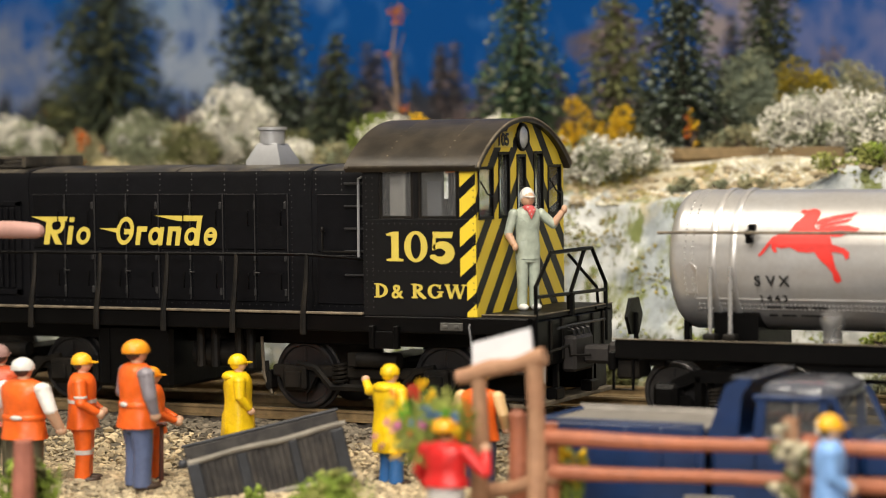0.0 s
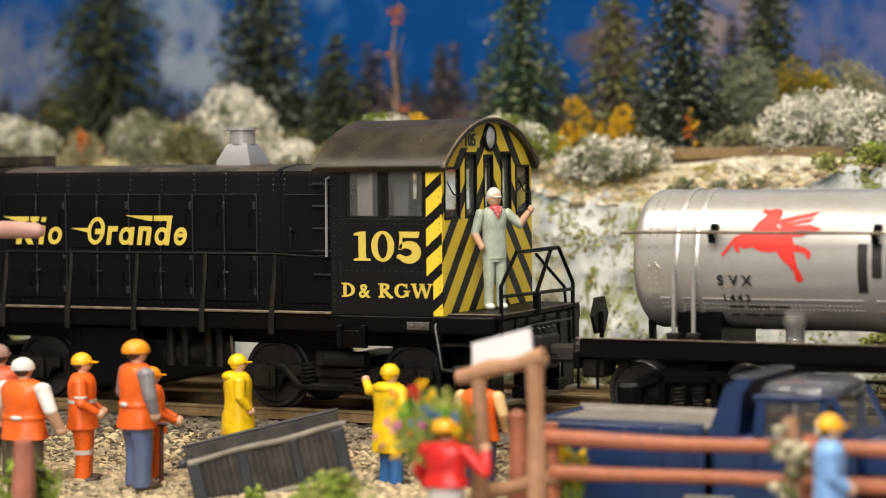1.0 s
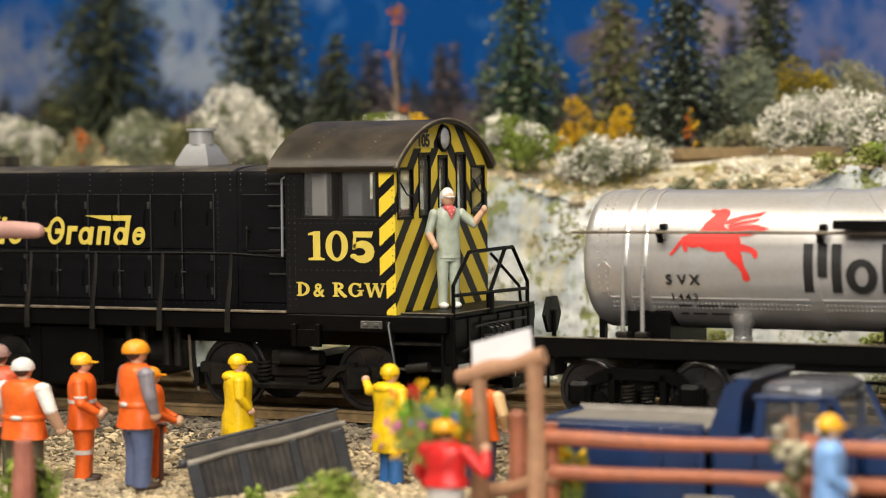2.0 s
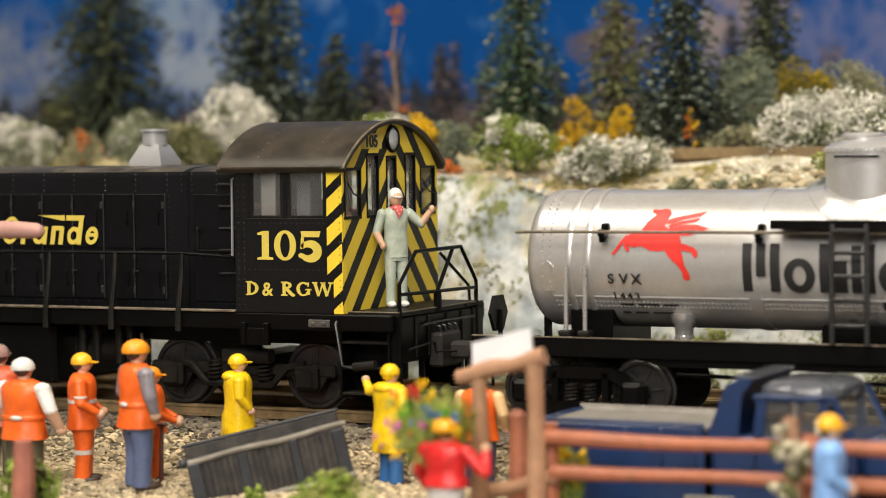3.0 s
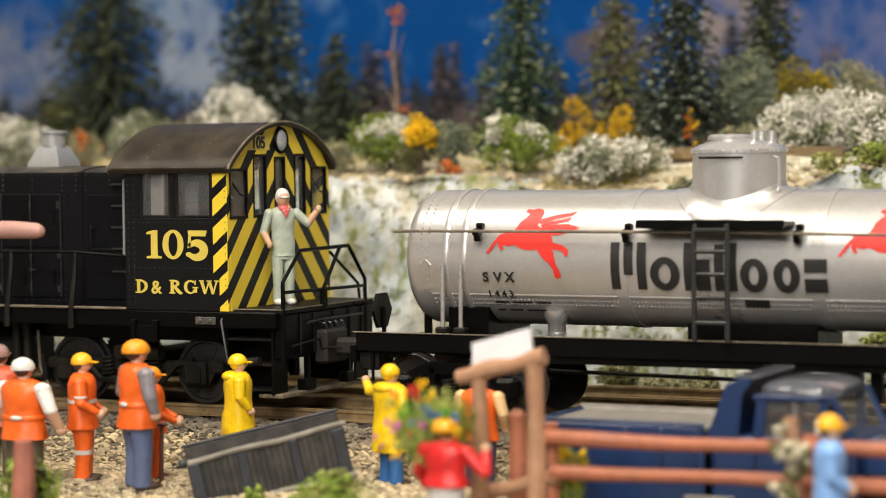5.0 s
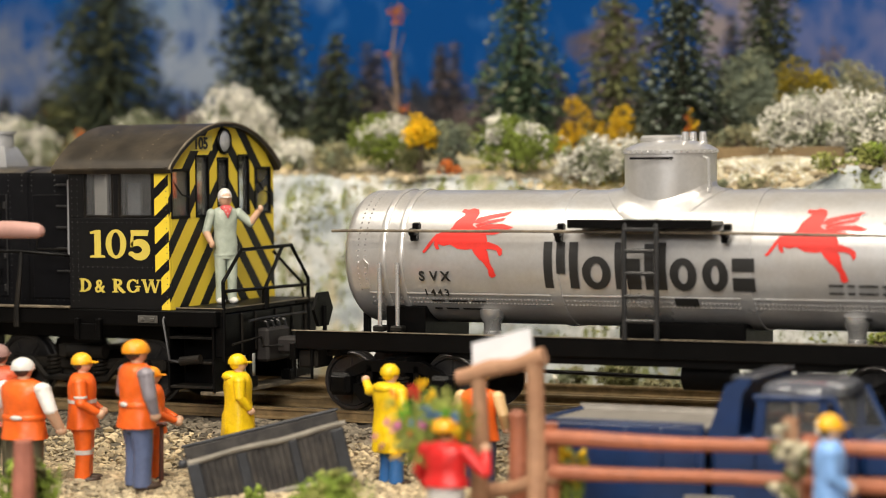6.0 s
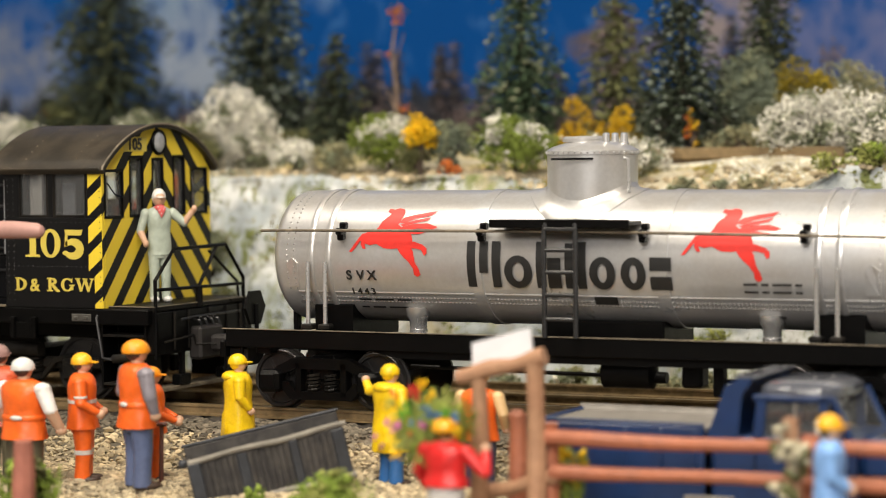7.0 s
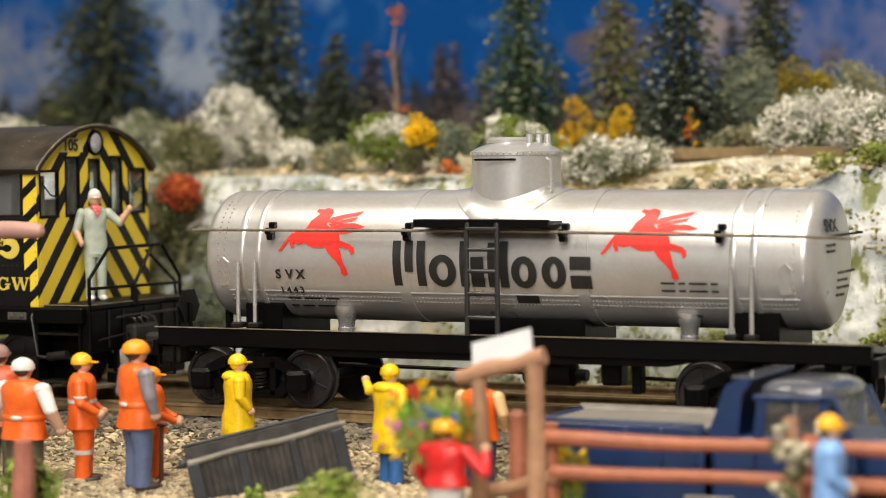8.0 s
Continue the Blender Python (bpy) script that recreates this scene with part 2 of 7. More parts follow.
        for mm in mats if isinstance(mats, (list, tuple)) else [mats]:
            me.materials.append(mm)
        me.polygons.foreach_set("material_index", self.m)
        if len(self.f) < 60000:
            bm = bmesh.new()
            bm.from_mesh(me)
            bmesh.ops.recalc_face_normals(bm, faces=bm.faces)
            bm.to_mesh(me)
            bm.free()
        me.polygons.foreach_set("use_smooth", [True] * len(me.polygons))
        me.set_sharp_from_angle(angle=radians(sharp))
        me.update()
        return me


def icosahedron():
    bm = bmesh.new()
    bmesh.ops.create_icosphere(bm, subdivisions=1, radius=1.0)
    out = [tuple(v.co) for v in bm.verts], [tuple(v.index for v in f.verts) for f in bm.faces]
    bm.free()
    return out


ICO = icosahedron()


def part(name, b, mats, parent=None, label="", at=None, sharp=35):
    """Links a builder as one mesh object under a thing or part; at: its own origin within the parent."""
    ob = new(name, b.mesh(name, mats, sharp))
    if parent is not None:
        ob.parent = parent
    if at is not None:
        ob.location = Vector(at) * K
    if label:
        ob["label"] = label
    return ob


def thing(name, label, category, x=0.0, y=0.0, z=0.0, rz=0.0, group="", kind="", rx=0.0, ry=0.0):
    ob = new(name)
    ob.empty_display_size = 0.01
    ob.matrix_world = pose(x * K, y * K, z * K, rx, ry, rz)
    return tagged(ob, label, category, group, kind)


def solid(name, b, mats, label, category, x=0.0, y=0.0, z=0.0, rz=0.0, group="", kind="", sharp=35):
    ob = part(name, b, mats, None, "", None, sharp)
    ob.matrix_world = pose(x * K, y * K, z * K, 0, 0, rz)
    return tagged(ob, label, category, group, kind)


def lettering(name, text, size, mats, parent, at, turn, label="", gap=1.0, bold=0.02, stretch=1.0):
    """Raised letters of the built-in font; at: the left end of the base line, turn: Euler degrees."""
    curve = bpy.data.curves.new(name, "FONT")
    curve.body, curve.size, curve.space_character = text, size * K, gap
    curve.offset, curve.extrude = bold * size * K, 0.004 * K
    tmp = bpy.data.objects.new("lettering_source", curve)
    me = bpy.data.meshes.new_from_object(tmp)
    bpy.data.objects.remove(tmp)
    bpy.data.curves.remove(curve)
    me.materials.clear()
    me.materials.append(mats)
    me.transform(Matrix.Diagonal((stretch, 1, 1, 1)))
    ob = new(name, me)
    ob.parent = parent
    ob.matrix_basis = pose(at[0] * K, at[1] * K, at[2] * K, *turn)
    if label:
        ob["label"] = label
    return ob


# ---- the ground of the layout ----
def ground_height(x, y):
    """Bed under the tracks, a bank in front of it, and a slow fall towards the layout's edge."""
    if y > -1.7:
        base = -0.215
    elif y > -2.9:
        base = -0.215 + 0.404 * (y + 1.7)
    elif y > -4.5:
        base = -0.70
    else:
        base = max(-0.70 + 0.15 * (y + 4.5), -1.25)
    base += 0.30 * math.exp(-((x + 14.98) ** 2 / 0.16 + (y + 3.45) ** 2 / 0.10))
    return base + 0.05 * noise.noise((x * 0.9, y * 0.9, 0)) * (1 if y < -1.9 else 0.2)


def cliff_front(x):
    return 5.1 + 0.35 * noise.noise((x * 0.35, 3.1, 0)) + 0.12 * noise.noise((x * 1.7, 0, 5.0))


def plateau(x, y):
    """Top of the rock: low at the edge, rising slowly to the back; one stretch slopes down to the face."""
    back = y - cliff_front(x)
    open_slope = min(max((x + 16.9) / 1.2, 0), 1) * min(max((-10.9 - x) / 0.8, 0), 1)
    u = min(max((back - 0.8) / 1.5, 0), 1)
    return -0.42 * open_slope * (1 - u * u * (3 - 2 * u)) + 3.12 + min(max(back, 0), 4.0) * 0.12 + 0.12 * noise.noise((x * 0.5, y * 0.5, 7)) + 0.08 * min(max((x + 15) / 4, 0), 1)


def sheet(nx, ny, place):
    b = B()
    b.v = [place(i / nx, j / ny) for j in range(ny + 1) for i in range(nx + 1)]
    b.f = [(j * (nx + 1) + i, j * (nx + 1) + i + 1, (j + 1) * (nx + 1) + i + 1, (j + 1) * (nx + 1) + i) for j in range(ny) for i in range(nx)]
    b.m = [0] * len(b.f)
    return b


def rock_paint():
    """Plaster rock washed in white, blue grey and ochre, with moss."""
    m = mat("painted_plaster_rock", (0.52, 0.53, 0.515), 0.85, vary=0.32, grain=3.5, stain=0.9, bump=1.0, second=(0.30, 0.33, 0.34), amount=0.55)
    nt = m.node_tree
    link = nt.links.new
    bsdf = nt.nodes["Principled BSDF"]
    base = bsdf.inputs["Base Color"].links[0].from_socket
    coord = nt.nodes.new("ShaderNodeTexCoord")
    scale = nt.nodes.new("ShaderNodeMapping")
    scale.inputs["Scale"].default_value = (48, 48, 20)
    link(coord.outputs["Object"], scale.inputs["Vector"])
    for size, low, high, colour in ((0.45, 0.53, 0.66, (0.40, 0.32, 0.14)), (1.9, 0.53, 0.64, (0.20, 0.22, 0.09)), (3.4, 0.55, 0.61, (0.13, 0.15, 0.045)), (6.5, 0.60, 0.66, (0.14, 0.13, 0.07)), (10.0, 0.64, 0.69, (0.09, 0.10, 0.03))):
        spots = socket(nt, "ShaderNodeTexNoise", Scale=size, Detail=6.0, Roughness=0.7)
        link(scale.outputs["Vector"], spots.inputs["Vector"])
        ramp = nt.nodes.new("ShaderNodeMapRange")
        ramp.inputs["From Min"].default_value, ramp.inputs["From Max"].default_value = low, high
        link(spots.outputs["Fac"], ramp.inputs["Value"])
        mix = nt.nodes.new("ShaderNodeMix")
        mix.data_type = "RGBA"
        link(ramp.outputs["Result"], mix.inputs["Factor"])
        link(base, mix.inputs["A"])
        mix.inputs["B"].default_value = (*colour, 1)
        base = mix.outputs["Result"]
    link(base, bsdf.inputs["Base Color"])
    return m


ROCK = rock_paint()
MEADOW = mat("dry_meadow", (0.43, 0.385, 0.28), 0.95, vary=0.35, grain=4, stain=0.7, bump=0.8, second=(0.40, 0.32, 0.11), amount=0.45)

X0, X1 = -44.0, 10.0
ground = solid("ground", sheet(200, 80, lambda u, v: (X0 + (X1 - X0) * u, -9 + 15 * v, ground_height(X0 + (X1 - X0) * u, -9 + 15 * v))), GROUND,
               "brown earth of the model railway with scattered gravel", "ground", kind="structure")


def cliff_point(u, v):
    x = -44 + 54 * u
    top = plateau(x, cliff_front(x) + 0.9)
    if v > 0.88:
        back = (v - 0.88) / 0.12
        y = cliff_front(x) + 0.85 + 0.9 * back
        return (x, y, plateau(x, y) + 0.03 * (1 - back) - 0.05 * back ** 3 + 0.03 * noise.noise((x * 3, y * 3, 0)))
    v /= 0.88
    z = -0.6 + (top + 0.6) * v
    y = cliff_front(x) + 0.85 * v ** 1.6 + 0.16 * noise.noise((x * 1.1, 0.3, z * 1.1)) + 0.07 * noise.noise((x * 3.3, 2, z * 3.3)) + 0.03 * noise.noise((x * 8, 2, z * 8))
    return (x, y, z)


solid("rock_face", sheet(460, 68, cliff_point), ROCK, "white and grey plaster rock face with moss behind the track", "cliff", kind="structure", sharp=60)
solid("upper_ground", sheet(200, 60, lambda u, v: (-44 + 54 * u, cliff_front(-44 + 54 * u) + 1.1 + 12 * v, plateau(-44 + 54 * u, cliff_front(-44 + 54 * u) + 1.1 + 12 * v) - (0.03 if v == 0 else 0))), MEADOW,
      "pale dry grass on top of the rock", "ground", kind="structure")


# ---- painted backdrop and the room ----
def backdrop_paint():
    m = bpy.data.materials.new("painted_mountains")
    m.use_nodes = True
    nt = m.node_tree
    link = nt.links.new
    bsdf = nt.nodes["Principled BSDF"]
    bsdf.inputs["Roughness"].default_value = 0.85
    bsdf.inputs["Specular IOR Level"].default_value = 0.08
    coord = nt.nodes.new("ShaderNodeTexCoord")
    scale = nt.nodes.new("ShaderNodeMapping")
    scale.inputs["Scale"].default_value = (48, 48, 48)
    link(coord.outputs["Object"], scale.inputs["Vector"])
    cut = nt.nodes.new("ShaderNodeSeparateXYZ")
    link(scale.outputs["Vector"], cut.inputs[0])
    stretch = nt.nodes.new("ShaderNodeMapping")
    stretch.inputs["Scale"].default_value = (1.0, 1.0, 0.7)
    stretch.inputs["Rotation"].default_value = (0, 0.5, 0)
    link(scale.outputs["Vector"], stretch.inputs["Vector"])
    rgb = nt.nodes.new("ShaderNodeRGB")
    rgb.outputs[0].default_value = (0.0010, 0.043, 0.180, 1)
    base = rgb.outputs[0]

    def over(mask, colour):
        mix = nt.nodes.new("ShaderNodeMix")
        mix.data_type = "RGBA"
        link(mask, mix.inputs["Factor"])
        link(base, mix.inputs["A"])
        mix.inputs["B"].default_value = (*colour, 1)
        return mix.outputs["Result"]

    def ramped(value, low, high):
        ramp = nt.nodes.new("ShaderNodeMapRange")
        ramp.inputs["From Min"].default_value, ramp.inputs["From Max"].default_value = low, high
        link(value, ramp.inputs["Value"])
        return ramp.outputs["Result"]

    def times(a, b):
        node = nt.nodes.new("ShaderNodeMath")
        node.operation = "MULTIPLY"
        link(a, node.inputs[0])
        link(b, node.inputs[1])
        return node.outputs[0]
    clouds = socket(nt, "ShaderNodeTexNoise", Scale=1.3, Detail=9.0, Roughness=0.72, Distortion=0.8)
    link(stretch.outputs["Vector"], clouds.inputs["Vector"])
    base = over(ramped(clouds.outputs["Fac"], 0.54, 0.76), (0.05, 0.14, 0.32))
    warp = socket(nt, "ShaderNodeTexNoise", Scale=0.55, Detail=6.0, Roughness=0.6)
    link(scale.outputs["Vector"], warp.inputs["Vector"])
    bent = nt.nodes.new("ShaderNodeVectorMath")
    bent.operation = "MULTIPLY_ADD"
    link(warp.outputs["Color"], bent.inputs[0])
    bent.inputs[1].default_value = (5.0, 0.0, 3.0)
    link(scale.outputs["Vector"], bent.inputs[2])
    # snowy ranges: middle, reach and colour
    for cx, cz, reach, colour in ((-34.4, 5.2, 1.9, (0.12, 0.135, 0.18)), (-30.1, 6.0, 1.6, (0.20, 0.245, 0.33)), (-19.3, 5.9, 0.55, (0.075, 0.062, 0.072)), (-16.4, 6.2, 1.2, (0.17, 0.145, 0.155)), (-30.6, 8.0, 1.5, (0.15, 0.21, 0.30)), (-26.2, 8.0, 1.1, (0.09, 0.16, 0.28)), (-14.2, 6.0, 1.3, (0.07, 0.09, 0.20))):
        gap = nt.nodes.new("ShaderNodeVectorMath")
        gap.operation = "DISTANCE"
        link(bent.outputs[0], gap.inputs[0])
        gap.inputs[1].default_value = (cx + 2.5, 17.0, cz + 1.5)
        base = over(times(ramped(gap.outputs["Value"], reach * 1.1, reach * 0.5), ramped(clouds.outputs["Fac"], 0.36, 0.54)), colour)
    # printed forest along the foot
    tall = nt.nodes.new("ShaderNodeMapping")
    tall.inputs["Scale"].default_value = (1.9, 1.0, 0.32)
    link(scale.outputs["Vector"], tall.inputs["Vector"])
    trees = socket(nt, "ShaderNodeTexNoise", Scale=1.7, Detail=6.0, Roughness=0.6)
    link(tall.outputs["Vector"], trees.inputs["Vector"])
    lift = nt.nodes.new("ShaderNodeMath")
    lift.operation = "MULTIPLY_ADD"
    link(trees.outputs["Fac"], lift.inputs[0])
    lift.inputs[1].default_value = -3.6
    link(cut.outputs["Z"], lift.inputs[2])
    base = over(ramped(lift.outputs[0], 3.15, 2.95), (0.016, 0.020, 0.028))
    base = over(times(ramped(lift.outputs[0], 3.0, 2.5), ramped(trees.outputs["Fac"], 0.60, 0.45)), (0.050, 0.045, 0.055))
    link(base, bsdf.inputs["Base Color"])
    return m


solid("backdrop", B().box(-44, 10, 17.0, 17.6, -1.9, 16, 0.05), backdrop_paint(), "printed backdrop of blue sky and hazy mountains", "backdrop", kind="structure")
# unseen room shell, pale so it throws lamp light back onto the train
PLASTER = mat("room_plaster", (0.68, 0.66, 0.63), 0.9, vary=0.06, grain=1.0, stain=0.1, bump=0.1)
CARPET = mat("room_floor_grey", (0.20, 0.18, 0.16), 0.95, vary=0.2, grain=2.0, stain=0.1, bump=0.2)
solid("floor", B().box(-110, 90, -110, 40, -50, -48, 0.1), CARPET, "unseen grey room floor", "floor", kind="structure")
solid("ceiling", B().box(-110, 90, -110, 40, 60, 62, 0.1), PLASTER, "unseen white ceiling, added to bounce light", "ceiling", kind="structure")
solid("wall_north", B().box(-110, 90, 40.1, 42, -48, 60, 0.1), PLASTER, "unseen pale wall behind the backdrop, added to bounce light", "wall", kind="structure")
solid("wall_south", B().box(-110, 90, -112, -110.1, -48, 60, 0.1), PLASTER, "unseen pale wall behind the camera, added to bounce light", "wall", kind="structure")
solid("wall_west", B().box(-112, -110.1, -110, 40, -48, 60, 0.1), PLASTER, "unseen pale end wall, added to bounce light", "wall", kind="structure")
solid("wall_east", B().box(90.1, 92, -110, 40, -48, 60, 0.1), PLASTER, "unseen pale end wall, added to bounce light", "wall", kind="structure")
solid("layout_table", B().box(-44, 10, -9.4, 18, -2.6, -1.9, 0.05).box(-44, 10, -9.4, -9.02, -1.9, -1.3, 0.05).box(-43, -41, -8, -6, -48, -2.6).box(7, 9, -8, -6, -48, -2.6).box(-43, -41, 15, 17, -48, -2.6).box(7, 9, 15, 17, -48, -2.6), WOOD,
      "plywood table under the model railway", "table", kind="structure")

LAMPWHITE = mat("lamp_housing_white", (0.7, 0.7, 0.68), 0.4, bump=0.0)
# housings and rods added around the unseen lamps
for lx, ly, lz, lw, ld, watts, tone, aim in LAMPS:
    lamp = thing("unseen_lamp", "white boxed lamp added out of view above the layout", "lamp", lx / K, ly / K, lz / K)
    housing = part("housing", B().box(-lw / 2 / K - 1, lw / 2 / K + 1, -ld / 2 / K - 1, ld / 2 / K + 1, 0.6, 2.6, 0.2), LAMPWHITE, lamp)
    housing.matrix_basis = look((lx, ly, lz), aim).to_3x3().to_4x4()
    part("rod", B().cyl((0, 0, 2.0), (0, 0, 60 - lz / K), 0.4, n=10), LAMPWHITE, lamp)


# ---- tracks ----
def track(y, x0, x1, label):
    root = thing("railway_track", label, "track", (x0 + x1) / 2, y, 0)
    half = (x1 - x0) / 2
    for side in (-0.76, 0.76):
        prof = [(side - 0.07, -0.17), (side + 0.07, -0.17), (side + 0.07, -0.15), (side + 0.018, -0.13), (side + 0.018, -0.05), (side + 0.042, -0.04),
                (side + 0.042, -0.004), (side + 0.03, 0.0), (side - 0.03, 0.0), (side - 0.042, -0.004), (side - 0.042, -0.04), (side - 0.018, -0.05), (side - 0.018, -0.13), (side - 0.07, -0.15)]
        part("rail", B().prism(prof, "x", -half, half), RAIL, root)
    tie = B().box(-0.13, 0.13, -1.3, 1.3, -0.31, -0.171, 0.015).mesh("tie", TIE)
    n = int(2 * half / 0.62)
    for i in range(n):
        ob = new("tie", tie)
        ob.parent = root
        ob.matrix_basis = pose((-half + 0.31 + i * 0.62) * K, random.uniform(-0.03, 0.03) * K, 0, 0, 0, random.uniform(-1.5, 1.5))
    return root


track(0.0, -44, 12, "brown-painted rails on dark wooden ties under the train")
track(2.95, -44, 12, "second pair of brown rails at the foot of the rock")


# ---- locomotive ----
MOVES = []          # (thing, pose at the start) that go with the train
WHEELS = []         # (wheelset, place within its parent, radius)


def rivet_row(b, p, q, step=0.09, r=0.014):
    p, q = Vector(p), Vector(q)
    n = max(1, int((q - p).length / step))
    for i in range(n + 1):
        c = p.lerp(q, i / n)
        b.add([(c.x + r, c.y, c.z), (c.x, c.y, c.z + r), (c.x - r, c.y, c.z), (c.x, c.y, c.z - r), (c.x, c.y - r * 0.8, c.z)], [(0, 1, 4), (1, 2, 4), (2, 3, 4), (3, 0, 4)])
    return b


def wheelset(parent, x, r, name="wheelset"):
    b = B()
    for s in (-1, 1):
        prof = [(0.66, r * 0.5), (0.68, r * 1.08), (0.715, r * 1.08), (0.72, r), (0.82, r * 0.985), (0.835, r * 0.95), (0.835, r * 0.86), (0.80, r * 0.82), (0.80, r * 0.34), (0.86, r * 0.28), (0.86, r * 0.1)]
        b.lathe((0, 0, 0), (0, s, 0), prof, 32)
    b.cyl((0, -0.95, 0), (0, 0.95, 0), 0.075, n=12)
    for s in (-1, 1):
        for a in range(6):
            spoke = Matrix.Rotation(radians(60 * a), 4, "Y")
            c = spoke @ Vector((0, s * 0.802, r * 0.57))
            b.box(c.x - 0.018, c.x + 0.018, c.y - 0.012, c.y + 0.012, c.z - r * 0.20, c.z + r * 0.20, 0.004, turn=spoke)
    ob = part(name, b, STEEL, parent, at=(x, 0, r))
    WHEELS.append((ob, (x, 0, r), r))
    return ob


def loco_truck(loco, cx):
    t = part("truck_frame", B().box(cx - 1.55, cx + 1.55, -1.06, -0.94, 0.48, 0.66, 0.03).box(cx - 1.55, cx + 1.55, 0.94, 1.06, 0.48, 0.66, 0.03)
             .box(cx - 0.35, cx + 0.35, -1.0, 1.0, 0.35, 0.75, 0.05), DUSTY, loco)
    for s in (-1, 1):
        for dx in (-1.13, 1.13):
            part("journal_box", B().box(cx + dx - 0.19, cx + dx + 0.19, s * 1.08 - 0.1, s * 1.08 + 0.1, 0.30, 0.66, 0.04).box(cx + dx - 0.13, cx + dx + 0.13, s * 1.2 - 0.03, s * 1.2 + 0.03, 0.34, 0.58, 0.02)
                 .prism([(cx + dx - 0.3, 0.5), (cx + dx - 0.16, 0.26), (cx + dx + 0.16, 0.26), (cx + dx + 0.3, 0.5)], "y", s * 1.0 - 0.05, s * 1.0 + 0.05), DUSTY, t)
        part("equalizer", B().tube([(cx - 1.1, s * 1.1, 0.68), (cx - 0.8, s * 1.1, 0.62), (cx - 0.55, s * 1.1, 0.36), (cx + 0.55, s * 1.1, 0.36), (cx + 0.8, s * 1.1, 0.62), (cx + 1.1, s * 1.1, 0.68)], 0.055, 6), DUSTY, t)
        for dx in (-0.42, 0.42):
            part("coil_spring", B().tube([(cx + dx + 0.1 * math.cos(a * 0.7), s * 1.08 + 0.1 * math.sin(a * 0.7), 0.40 + a * 0.0068) for a in range(46)], 0.022, 5), DUSTY, t)
        part("brake_cylinder", B().cyl((cx - 0.05, s * 1.2, 0.78), (cx + 0.6, s * 1.2, 0.78), 0.11, n=14).box(cx - 0.2, cx - 0.05, s * 1.2 - 0.08, s * 1.2 + 0.08, 0.68, 0.88), DUSTY, t)
        for dx in (-1.68, 1.68):
            part("brake_hanger", B().tube([(cx + dx, s * 0.98, 0.7), (cx + dx * 0.985, s * 0.98, 0.28)], 0.03, 6).box(cx + dx * 0.985 - 0.05, cx + dx * 0.985 + 0.05, s * 0.9 - 0.1, s * 0.9 + 0.1, 0.3, 0.56), DUSTY, t)
        part("sand_pipe", B().tube([(cx - 1.75, s * 1.0, 1.05), (cx - 1.72, s * 1.0, 0.5), (cx - 1.62, s * 0.95, 0.22)], 0.025, 6), EDGE, t)
    for dx in (-1.13, 1.13):
        wheelset(t, cx + dx, 0.50)


def digit_zero(b, x, z, w, h, y):
    n = 28
    outer = [(x + w / 2 + w / 2 * math.cos(2 * math.pi * k / n), z + h / 2 + h / 2 * math.sin(2 * math.pi * k / n)) for k in range(n)]
    inner = [(x + w / 2 + w * 0.22 * math.cos(2 * math.pi * k / n), z + h / 2 + h * 0.40 * math.sin(2 * math.pi * k / n)) for k in range(n)]
    b.rings([[(p[0], y, p[1]) for p in outer], [(p[0], y, p[1]) for p in inner], [(p[0], y + 0.006, p[1]) for p in inner], [(p[0], y + 0.006, p[1]) for p in outer]], closed=True)


def digit_one(b, x, z, w, h, y):
    b.prism([(x + w * 0.02, z), (x + w * 0.98, z), (x + w * 0.98, z + h * 0.07), (x + w * 0.72, z + h * 0.10), (x + w * 0.72, z + h), (x + w * 0.40, z + h), (x + w * 0.02, z + h * 0.93), (x + w * 0.02, z + h * 0.86), (x + w * 0.30, z + h * 0.86), (x + w * 0.30, z + h * 0.10), (x + w * 0.02, z + h * 0.07)], "y", y, y + 0.006)


def stroke(b, pts, widths, y):
    """A flat band of changing width along a line in the xz plane."""
    left, right = [], []
    for i, p in enumerate(pts):
        a, c = pts[max(i - 1, 0)], pts[min(i + 1, len(pts) - 1)]
        d = Vector((c[0] - a[0], c[1] - a[1])).normalized()
        n = Vector((-d.y, d.x)) * widths[i] / 2
        left.append((p[0] + n.x, p[1] + n.y))
        right.append((p[0] - n.x, p[1] - n.y))
    rings = [[(l[0], y, l[1]), (r[0], y, r[1]), (r[0], y + 0.006, r[1]), (l[0], y + 0.006, l[1])] for l, r in zip(left, right)]
    b.rings(rings)


def digit_five(b, x, z, w, h, y):
    b.prism([(x + w * 0.16, z + h * 0.80), (x + w * 0.90, z + h * 0.80), (x + w * 0.97, z + h), (x + w * 0.12, z + h)], "y", y, y + 0.006)
    b.prism([(x + w * 0.10, z + h * 0.40), (x + w * 0.24, z + h * 0.40), (x + w * 0.26, z + h * 0.82), (x + w * 0.14, z + h * 0.80)], "y", y, y + 0.006)
    pts, ws = [], []
    for k in range(17):
        a = radians(150 - 300 * k / 16)
        pts.append((x + w * 0.47 + w * 0.36 * math.cos(a), z + h * 0.32 + h * 0.25 * math.sin(a)))
        ws.append(0.05 + w * 0.24 * math.cos(a / 2.2) ** 2)
    stroke(b, pts, ws, y)
    b.ball((x + w * 0.14, y + 0.003, z + h * 0.17), w * 0.13, 0.004, h * 0.085, 10)


